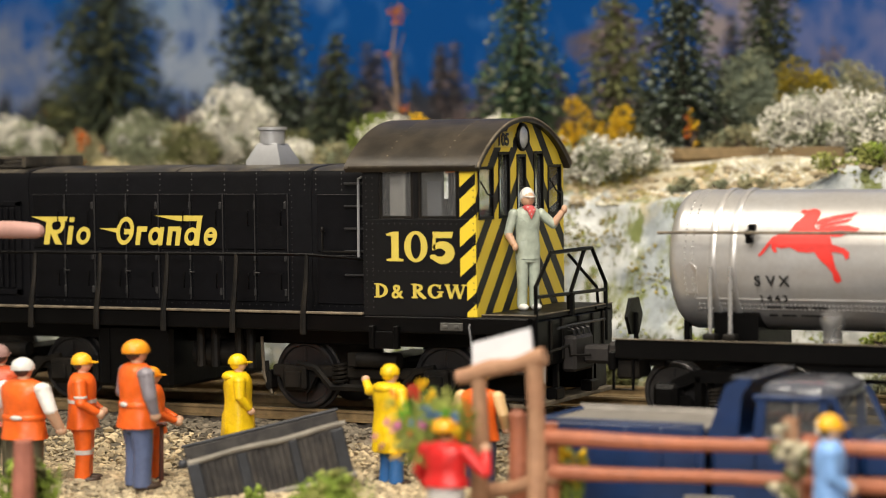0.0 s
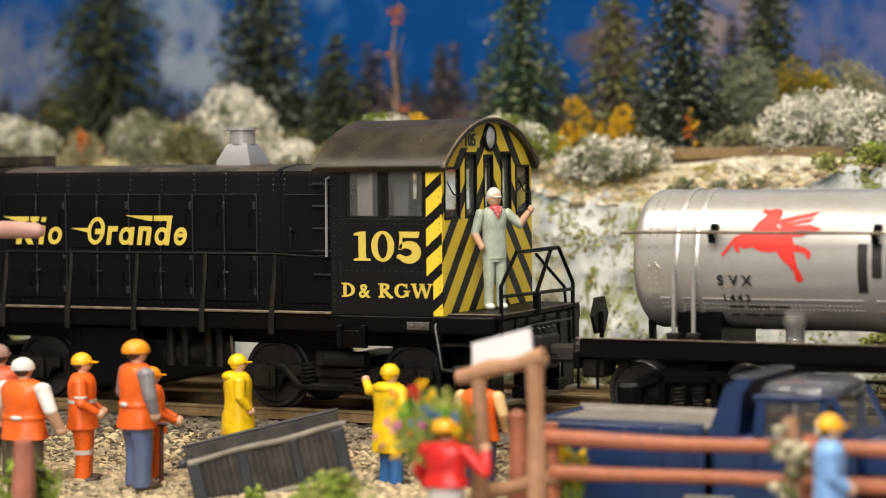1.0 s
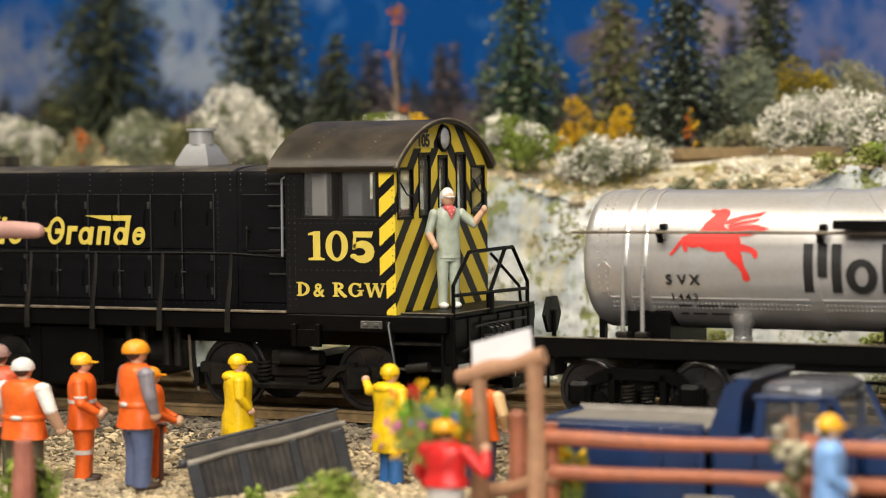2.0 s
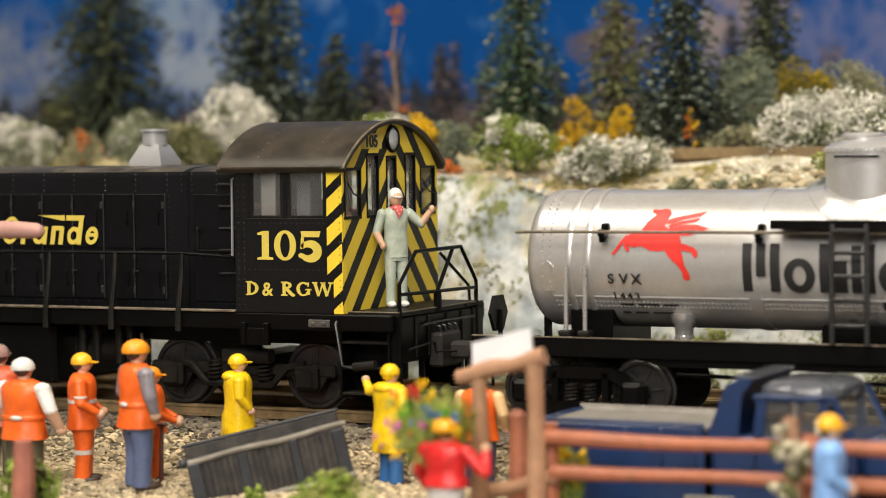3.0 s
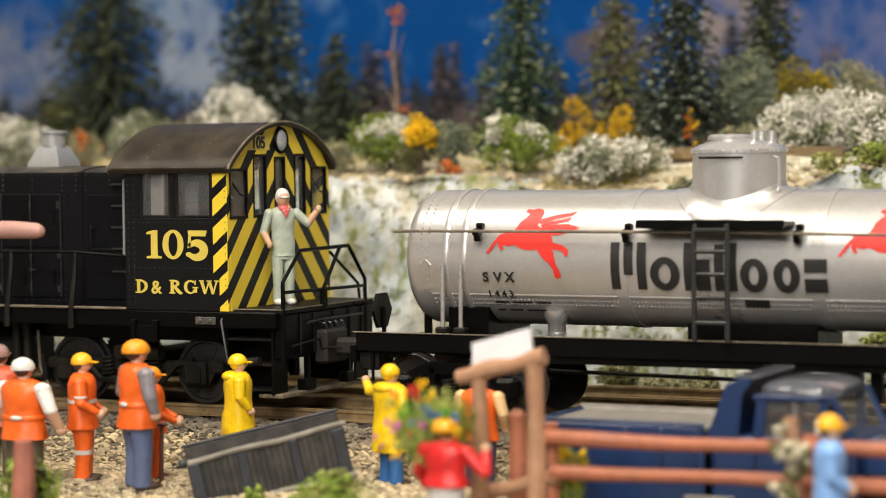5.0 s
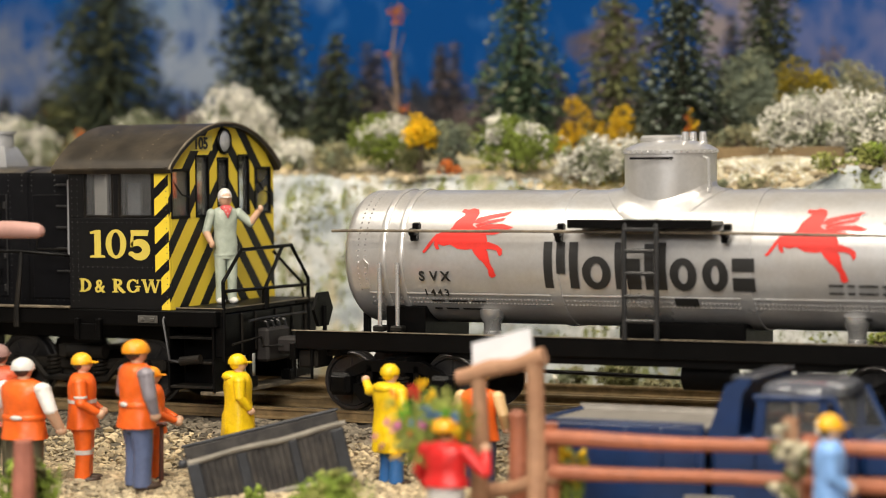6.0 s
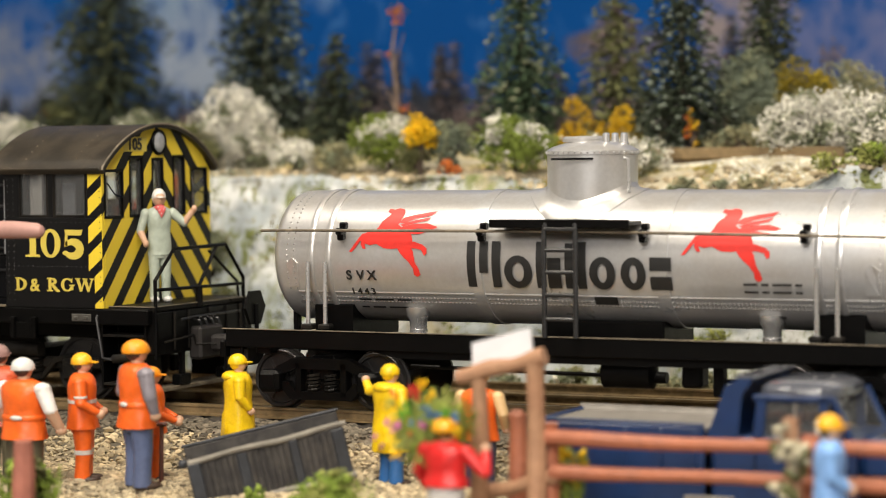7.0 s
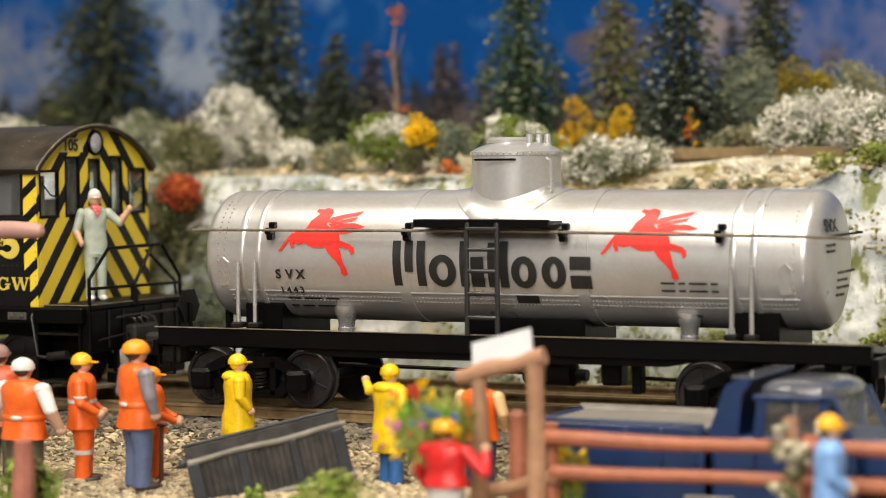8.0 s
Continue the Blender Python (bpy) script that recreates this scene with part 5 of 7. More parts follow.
LEAF = {
    "white": leaf_mat("pale_lichen", (0.80, 0.775, 0.68), 0.2), "cream": leaf_mat("cream_lichen", (0.58, 0.53, 0.38)),
    "sage": leaf_mat("sage_foam", (0.25, 0.27, 0.17)), "green": leaf_mat("green_foam", (0.21, 0.27, 0.05)),
    "lime": leaf_mat("lime_foam", (0.30, 0.32, 0.09)), "olive": leaf_mat("olive_foam", (0.14, 0.145, 0.06)),
    "dull": leaf_mat("dull_foam", (0.30, 0.28, 0.16)), "yellow": leaf_mat("yellow_foam", (0.82, 0.50, 0.015)),
    "orange": leaf_mat("orange_foam", (0.52, 0.14, 0.03)), "red": leaf_mat("red_foam", (0.40, 0.06, 0.025)),
    "greygreen": leaf_mat("greygreen_foam", (0.17, 0.20, 0.145)), "gold": leaf_mat("gold_foam", (0.58, 0.35, 0.015)),
    "yolive": leaf_mat("yellow_olive_foam", (0.27, 0.205, 0.02)), "mauve": leaf_mat("mauve_foam", (0.16, 0.12, 0.12)),
    "fir": leaf_mat("fir_needles", (0.040, 0.052, 0.032), 0.5), "firgreen": leaf_mat("green_fir_needles", (0.050, 0.080, 0.042), 0.5), "frost": leaf_mat("frosted_needles", (0.20, 0.23, 0.19), 0.5),
    "firdark": leaf_mat("far_fir_needles", (0.045, 0.043, 0.05), 0.4), "twig": leaf_mat("grey_twig", (0.18, 0.13, 0.10)), "grass": leaf_mat("grass_tuft", (0.22, 0.30, 0.05)),
    "pinkflower": leaf_mat("pink_flower", (0.55, 0.16, 0.36)), "redflower": leaf_mat("red_flower", (0.75, 0.07, 0.04)), "blueflower": leaf_mat("blue_flower", (0.10, 0.22, 0.42)), "brightgreen": leaf_mat("bright_leaf", (0.14, 0.38, 0.04)),
}
BARK = mat("bark_brown", (0.075, 0.05, 0.035), 0.9, vary=0.4, grain=7, bump=0.5)

# base colour, tip colour, share of tips, words
BUSH = {
    "white": ("sage", "white", 0.62, "pale lichen bush with white tips on the rock"), "white_sage": ("sage", "white", 0.50, "sage green bush with whitish tips"),
    "sage": ("sage", "white", 0.25, "soft sage green foam bush"), "rust": ("dull", "orange", 0.30, "dull bush with rust-orange flowers"),
    "olive": ("olive", "dull", 0.35, "low olive green foam bush"), "dull": ("dull", "sage", 0.4, "dry brownish green bush"),
    "green_white": ("green", "white", 0.36, "fresh green bush with white tips, thicker on top as if lit"), "yellow": ("yellow", "yellow", 0.5, "bright yellow autumn bush"),
    "orange": ("orange", "orange", 0.5, "small orange-red bush at the rock's edge"), "greygreen": ("greygreen", "sage", 0.35, "soft grey-green foam bush on the layout"),
    "lime": ("lime", "green", 0.35, "lime green bush on the rock"), "tuft": ("sage", "dull", 0.4, "small green tuft in dry grass"), "red": ("red", "orange", 0.25, "red autumn bush at the rock's edge"),
    "gold": ("gold", "yellow", 0.3, "golden yellow autumn model tree"), "yolive": ("yolive", "olive", 0.25, "yellowish olive green model tree"), "orange_small": ("gold", "orange", 0.4, "small orange autumn shrub"), "rustdark": ("olive", "orange", 0.12, "dark shrub with rusty leaves"),
    "mauve": ("mauve", "mauve", 0.5, "greyish mauve bare shrub before the backdrop"), "creeper": ("olive", "grass", 0.5, "leafy creeper"),
}


def clumps(b, cx, cy, cz, w, d, h, density, tips, size=(0.011, 0.033)):
    """Fills a bushy outline of several lobes with small clumps; the second material takes patches, more of them high up
    to paint top light.
    """
    lobes = []
    for i in range(9 + int(w * 7)):
        a = random.random() * 2 * math.pi
        k = random.random() ** 0.6
        r = random.uniform(0.11, 0.27) * min(w, h * 1.3)
        x = math.cos(a) * k * max(w / 2 - r * 0.9, 0.02)
        lobes.append((x, math.sin(a) * k * max(d / 2 - r * 0.7, 0.02), r * 0.6 + (h - r * 1.5) * random.random() ** 0.7 * (1 - 0.55 * abs(2 * x / w)), r))
    area = sum(l[3] ** 2 for l in lobes)
    total = int(density * area * 9)
    shift = random.random() * 50
    for lx, ly, lz, r in lobes:
        for i in range(int(total * r * r / area)):
            while 1:
                p = Vector((random.uniform(-1, 1), random.uniform(-1, 1), random.uniform(-1, 1)))
                if 0.05 < p.length < 1:
                    break
            p = p.normalized() * (0.62 + 0.55 * random.random()) * r
            z = max(lz + p.z, 0.0)
            c = (cx + lx + p.x, cy + ly + p.y, cz + z)
            # tip colour in patches; the height term paints light from above
            patch = 0.5 + 0.62 * noise.noise((c[0] * 3.2 + shift, c[1] * 3.2, c[2] * 3.2)) + 0.25 * (z / h - 0.5) + random.uniform(-0.12, 0.12)
            b.lump(c, random.uniform(*size), 1 if patch > 1 - tips else 0, random.uniform(0.7, 1.1), 0.5)
    return b


def bush(kind, x, y, z, w, h, density=235, name="bush", lift=0.0):
    base, tip, share, words = BUSH[kind]
    b = clumps(B(), 0, 0, 0, w, w * 0.7, h, density, share)
    root = thing(name, words, "tree" if name == "broadleaf_tree" else "bush", x, y, z)
    part("stem", B().tube([(0, 0, -0.1 - lift), (0.03, 0, h * 0.3), (0.0, 0.02, h * 0.6)], [0.05, 0.035, 0.02], 6).tube([(0.02, 0, h * 0.2), (w * 0.2, 0.05, h * 0.5)], [0.03, 0.012], 5).tube([(0.02, 0, h * 0.2), (-w * 0.2, -0.05, h * 0.5)], [0.03, 0.012], 5), BARK, root)
    part("crown", b, [LEAF[base], LEAF[tip]], root, sharp=180)
    return root


for kind, x, y, z, w, h in (
        ("white_sage", -27.90, 7.20, 3.43, 1.65, 1.12), ("rust", -26.17, 6.90, 3.42, 0.86, 0.77), ("sage", -24.77, 6.80, 3.36, 1.17, 1.30), ("white", -23.16, 7.40, 3.29, 1.58, 1.66),
        ("olive", -23.59, 6.70, 3.30, 1.05, 1.02), ("white", -21.31, 6.60, 3.27, 0.92, 0.70), ("dull", -20.28, 6.30, 3.11, 0.90, 0.85), ("green_white", -19.52, 6.90, 3.13, 1.51, 1.34),
        ("greygreen", -18.24, 6.80, 3.19, 0.79, 1.22), ("green_white", -17.02, 6.80, 3.19, 1.57, 1.17), ("white_sage", -15.24, 6.90, 3.25, 1.83, 0.77)):
    g = plateau(x, y) - 0.03
    bush(kind, x, y, g, w * 1.25, z + h - g)
for kind, x, y, z, w, h in (
        ("orange", -18.06, 6.20, 3.16, 0.59, 0.39), ("white", -12.04, 8.00, 3.14, 2.00, 1.71), ("white", -10.75, 7.40, 3.13, 1.21, 1.44), ("lime", -11.22, 6.40, 2.97, 1.09, 0.66),
        ("lime", -10.42, 6.20, 2.93, 0.99, 0.90), ("tuft", -13.73, 6.20, 2.98, 0.47, 0.28), ("tuft", -13.11, 6.20, 2.98, 0.33, 0.24), ("dull", -12.49, 6.30, 2.97, 0.65, 0.31), ("sage", -22.33, 6.10, 2.67, 0.82, 0.43)):
    g = plateau(x, y) - 0.03
    bush(kind, x, y, g, w * 1.15, max(z + h - g, 0.22))
bush("yellow", -18.66, 6.4, plateau(-18.66, 6.4) + 0.42, 0.72, 0.72, 260, "bush", 0.42)
bush("olive", -18.80, 6.5, plateau(-18.80, 6.5) - 0.03, 0.70, 0.75)
# on ledges of the rock face and at its foot
for kind, x, y, z, w, h in (("red", -22.80, 5.15, 2.62, 1.0, 0.75), ("red", -23.65, 5.15, 2.5, 0.5, 0.45), ("olive", -23.35, 5.6, 1.75, 1.7, 1.75), ("olive", -23.0, 5.45, 1.5, 1.0, 1.1), ("sage", -22.3, 5.35, 1.6, 0.8, 0.9), ("olive", -21.9, 5.2, 0.5, 0.7, 1.0), ("greygreen", -22.40, 5.1, 0.43, 1.10, 1.45), ("olive", -23.91, 5.3, 0.47, 1.43, 1.99), ("lime", -12.85, 5.2, 0.55, 0.99, 0.30), ("lime", -10.08, 5.1, 0.55, 0.69, 0.32)):
    bush(kind, x, y, z, w, h, 300)
for kind, x, y, w, h in (("olive", -14.23, 4.60, 0.81, 0.60), ("dull", -13.42, 4.50, 0.98, 0.40), ("sage", -15.20, 4.60, 0.55, 0.44), ("dull", -12.81, 4.5, 0.71, 0.45), ("sage", -12.89, 4.8, 0.54, 0.5), ("dull", -14.20, 4.8, 0.45, 0.40), ("dull", -9.99, 4.5, 0.60, 0.51), ("olive", -15.04, 4.7, 0.46, 0.45), ("sage", -16.2, 4.6, 0.6, 0.35), ("dull", -17.4, 4.6, 0.8, 0.3), ("olive", -11.4, 4.6, 0.7, 0.4)):
    bush(kind, x, y, ground_height(x, y) - 0.02, w, h, 320)


# ---- trees ----
def conifer(kind, x, y, w, h, step=0.085, lump=(0.035, 0.075)):
    base, tip, share = {"dark": ("fir", "olive", 0.10), "snowy": ("fir", "frost", 0.22), "green": ("firgreen", "sage", 0.12), "mauve": ("olive", "mauve", 0.25), "far": ("firdark", "mauve", 0.15)}[kind]
    root = thing("conifer", {"dark": "tall dark green model fir tree", "snowy": "dark fir tree with frosted branch tips", "green": "dense green model fir tree", "mauve": "olive brown fir tree", "far": "small blue-grey fir tree far back"}[kind], "tree", x, y, plateau(x, y) - 0.05)
    part("trunk", B().tube([(0, 0, 0), (0.01, 0, h * 0.5), (0, 0, h)], [w * 0.045, w * 0.03, 0.008], 8), BARK, root)
    b = B()
    z = h * 0.08
    while z < h:
        u = z / h
        reach = (w * 0.66) * (1 - u * 0.93) ** 0.8 * random.uniform(0.78, 1.12) + 0.03
        n = max(6, int((6 if kind == "far" else 8) + (7 if kind == "far" else 12) * (1 - u)))
        a0 = random.random() * 6.3
        for k in range(n):
            a = a0 + 2 * math.pi * k / n + random.uniform(-0.2, 0.2)
            r1 = reach * random.uniform(0.65, 1.12)
            m = max(2, int(r1 / 0.085))
            for j in range(m):
                t = (j + 0.6) / m
                if random.random() < 0.18:
                    continue
                b.lump((math.cos(a) * r1 * t + random.uniform(-0.03, 0.03), math.sin(a) * r1 * t + random.uniform(-0.03, 0.03), z - 0.28 * r1 * t * t + random.uniform(-0.03, 0.03)),
                       random.uniform(*lump), 1 if random.random() < share * (0.3 + t) else 0, 0.6, 0.5)
        z += step * random.uniform(0.9, 1.4)
    part("crown", b, [LEAF[base], LEAF[tip]], root, sharp=180)
    return root


for kind, x, y, z, w, h in (("dark", -27.53, 10.00, 4.07, 2.20, 6.0), ("snowy", -23.63, 9.60, 3.92, 2.05, 4.8), ("dark", -21.81, 9.20, 3.77, 1.30, 2.15), ("green", -18.08, 9.50, 3.91, 1.50, 3.9),
                            ("mauve", -16.56, 10.40, 3.78, 1.45, 3.3), ("snowy", -14.76, 9.00, 3.70, 1.55, 3.9), ("dark", -13.75, 10.80, 4.21, 1.35, 3.4), ("dark", -29.14, 10.20, 3.98, 1.06, 0.94)):
    conifer(kind, x, y, w * 1.2, z + h - plateau(x, y) + 0.05, 0.095, (0.032, 0.064))
for x, top, w in ((-25.32, 4.9, 0.7), (-23.80, 5.94, 0.72), (-23.39, 5.81, 0.66), (-22.65, 5.73, 0.54), (-22.32, 5.90, 0.60), (-21.92, 5.66, 0.5), (-21.59, 5.97, 0.71), (-21.14, 5.57, 0.59), (-24.4, 5.7, 0.6),
                  (-15.80, 6.28, 0.79), (-19.22, 5.46, 0.58), (-20.3, 5.5, 0.6)):
    y = 14.2 + 0.8 * math.sin(x * 7)
    conifer("far", x, y, w, top - plateau(x, y) + 0.05, 0.13, (0.05, 0.09))
for x, top, w in ((-20.89, 5.16, 1.28), (-23.78, 5.09, 1.07), (-22.45, 5.06, 0.94), (-18.76, 4.86, 1.36), (-24.60, 4.99, 0.96), (-26.2, 4.9, 1.2), (-17.3, 4.9, 1.0), (-27.6, 4.8, 1.1), (-30.5, 4.6, 1.3), (-15.4, 5.9, 0.9), (-13.3, 6.1, 1.0), (-16.6, 5.6, 0.8)):
    y = 13.3
    bush("mauve", x, y, plateau(x, y) - 0.03, w, top - plateau(x, y), 45, "far_shrub")
for kind, x, y, z, w, h in (("greygreen", -13.79, 9.80, 3.68, 1.31, 1.85), ("yolive", -12.65, 9.60, 3.67, 0.99, 1.94), ("gold", -16.66, 8.60, 3.84, 0.72, 0.90), ("gold", -15.80, 8.70, 3.83, 0.72, 0.66),
                            ("dull", -12.03, 10.50, 3.66, 1.11, 1.71), ("orange_small", -14.35, 8.40, 3.77, 0.30, 0.72), ("rustdark", -28.46, 9.80, 3.97, 0.81, 1.51), ("olive", -26.0, 9.4, 3.6, 1.6, 0.8), ("olive", -22.6, 8.8, 3.6, 1.2, 0.6), ("olive", -20.0, 9.2, 3.6, 1.5, 0.6), ("dull", -13.6, 8.6, 3.6, 1.2, 0.5), ("olive", -17.4, 9.0, 3.6, 1.2, 0.5), ("olive", -15.6, 8.9, 3.6, 1.0, 0.5)):
    g = plateau(x, y) - 0.03
    bush(kind, x, y, g, w * 1.3, z + h - g, 190, "broadleaf_tree" if h > 0.85 else "bush")


def twig_tree(x, y):
    root = thing("bare_tree", "slender bare tree with a few orange leaf clusters", "tree", x, y, plateau(x, y) - 0.03)
    h = 6.5 - plateau(x, y)
    part("trunk", B().tube([(0, 0, 0), (0.03, 0, h * 0.4), (-0.05, 0, h * 0.7), (0.1, 0, h)], [0.05, 0.04, 0.03, 0.015], 6)
         .tube([(0.0, 0, h * 0.5), (-0.16, 0, h * 0.68)], [0.02, 0.01], 5).tube([(0, 0, h * 0.6), (0.2, 0, h * 0.8)], [0.02, 0.01], 5).tube([(0, 0, h * 0.3), (-0.2, 0, h * 0.45)], [0.02, 0.01], 5), LEAF["twig"], root)
    for dx, z, r in ((0.10, 6.28, 0.2), (-0.12, 5.49, 0.10), (-0.05, 6.35, 0.12), (0.16, 4.55, 0.11)):
        part("foliage", clumps(B(), dx, 0, z - plateau(x, y) - r, r * 2, r * 2, r * 2, 120, 0.3), [LEAF["orange"], LEAF["twig"]], root, sharp=180)


twig_tree(-20.46, 9.0)


def dead_branch(x, y, z):
    b = B()
    random.seed(5)
    for k in range(4):
        a = -0.5 + k * 0.35
        b.tube([(0, 0, 0), (0.35 + 0.1 * k, -0.05 * k, 0.25 * math.sin(a + 0.8) + 0.12), (0.7 + 0.1 * k, -0.1, 0.42 * math.sin(a + 0.7) + 0.2)], [0.05, 0.035, 0.012], 6)
    solid("dead_branch", b, mat("bleached_wood", (0.42, 0.38, 0.34), 0.8, vary=0.3, grain=8, bump=0.4), "bleached white dead branch on the rock", "branch", x, y, z)


dead_branch(-23.3, 5.45, 2.05)
ub = thing("upper_roadbed", "brown timber-edged roadbed on the upper ground", "roadbed", -14.0, 8.2, 0)
part("bed", B().box(-2.6, 2.6, -0.5, 0.5, 3.3, 3.60, 0.03), mat("roadbed_brown", (0.16, 0.11, 0.07), 0.8, vary=0.3, grain=4, stain=1.5, bump=0.3), ub)
part("edge_beam", B().box(-2.6, 2.6, -0.58, -0.5, 3.5, 3.70, 0.02), RAIL, ub)


# ---- gravel ----
def stones(name, n, x0, x1, y0, y1, r0, r1, m, label, top=None):
    b = B()
    for i in range(n):
        x, y = random.uniform(x0, x1), random.uniform(y0, y1)
        r = random.uniform(r0, r1) * (1.5 if random.random() < 0.06 else 1)
        b.lump((x, y, (top or ground_height)(x, y) + r * 0.25), r, 0, 0.7, 0.3)
    return solid(name, b, m, label, "gravel", kind="stuff", sharp=50)


stones("tan_gravel", 8500, -20.5, -11.5, -5.3, -1.95, 0.025, 0.06, GRAVEL, "tan crushed-stone gravel in front of the track")
stones("dark_ballast", 4200, -24, -8, -2.1, -0.95, 0.03, 0.06, GREYSTONE, "dark grey ballast along the rails")
stones("track_ballast", 3000, -24, -8, -0.65, 4.2, 0.025, 0.05, GREYSTONE, "dark ballast between the rails")
stones("foot_gravel", 1300, -20, -8, 4.2, 5.0, 0.03, 0.07, GRAVEL, "pale rubble at the foot of the rock")
stones("foot_boulder_heap", 60, -17, -9, 4.25, 4.7, 0.07, 0.13, GRAVEL, "larger tan stones at the foot of the rock")
stones("edge_rubble", 900, -25, -9, 6.0, 6.9, 0.03, 0.08, GRAVEL, "pale rubble along the rock's upper edge", plateau)


def rock_moss(name, n, low, kinds, label, cut, size):
    """Small flock clumps in patches on the rock face."""
    b = B()
    while n:
        u, v = random.uniform(0.30, 0.66), random.uniform(low, 0.87)
        x, y, z = cliff_point(u, v)
        if noise.noise((x * 1.3 + 4, cut, z * 1.6)) + 0.4 * noise.noise((x * 4.0, cut, z * 4.0)) < 0.16:
            continue
        b.lump((x, y - 0.005, z), random.uniform(*size), random.randrange(2), 0.9, 0.5)
        n -= 1
    return solid(name, b, [LEAF[k] for k in kinds], label, "moss", kind="stuff", sharp=180)


rock_moss("green_moss", 2600, 0.25, ("lime", "olive"), "green flock moss in patches on the rock face", 2.0, (0.012, 0.034))
rock_moss("ochre_moss", 1500, 0.50, ("dull", "yolive"), "ochre flock in patches high on the rock face", 9.0, (0.012, 0.032))


def slope_cover(name, n, x0, x1, y0, y1, kinds, label, size, cut):
    """Flock and rubble in drifts on the open slope above the rock."""
    b = B()
    while n:
        x, y = random.uniform(x0, x1), random.uniform(y0, y1)
        if noise.noise((x * 0.9, y * 1.4, cut)) < -0.05:
            continue
        b.lump((x, y, plateau(x, y) + 0.012), random.uniform(*size), random.randrange(2), 0.7, 0.45)
        n -= 1
    return solid(name, b, [LEAF[k] for k in kinds], label, "ground cover", kind="stuff", sharp=180)


slope_cover("pale_scree", 3600, -16.6, -11.0, 5.95, 7.6, ("cream", "white"), "pale crumbly scree on the open slope", (0.010, 0.034), 1.0)
slope_cover("yellow_grass", 2600, -16.4, -13.4, 6.0, 7.2, ("yolive", "dull"), "yellowish dry flock grass on the slope", (0.012, 0.035), 5.0)


# ---- model figures ----
SKIN = mat("figure_skin", (0.56, 0.34, 0.22), 0.5, vary=0.08, bump=0.0)
SHOE = mat("figure_shoe", (0.05, 0.03, 0.02), 0.5)
PLASTIC = {}


def plastic(name, colour):
    if name not in PLASTIC:
        PLASTIC[name] = mat("figure_" + name, colour, 0.36, vary=0.14, grain=5.5, stain=3, bump=0.45)
    return PLASTIC[name]


ORANGE, HELMET = plastic("orange", (0.80, 0.13, 0.015)), plastic("helmet_yellow", (0.82, 0.42, 0.015))
DENIM, WHITEP, YELLOWP = plastic("denim", (0.10, 0.13, 0.24)), plastic("white", (0.70, 0.69, 0.66)), plastic("rain_yellow", (0.80, 0.53, 0.008))
GREYP, REDP, PALEBLUE = plastic("grey_sleeve", (0.23, 0.21, 0.24)), plastic("red", (0.62, 0.02, 0.02)), plastic("pale_blue", (0.22, 0.42, 0.80))
SAGEP, BRIGHTBLUE, SILVERP = plastic("sage_overall", (0.38, 0.43, 0.36)), plastic("blue_trousers", (0.03, 0.13, 0.36)), plastic("band_and_highlight", (0.62, 0.60, 0.57))
DARKHAIR, TANP = plastic("dark_hair", (0.05, 0.035, 0.03)), plastic("tan_sleeve", (0.68, 0.45, 0.22))


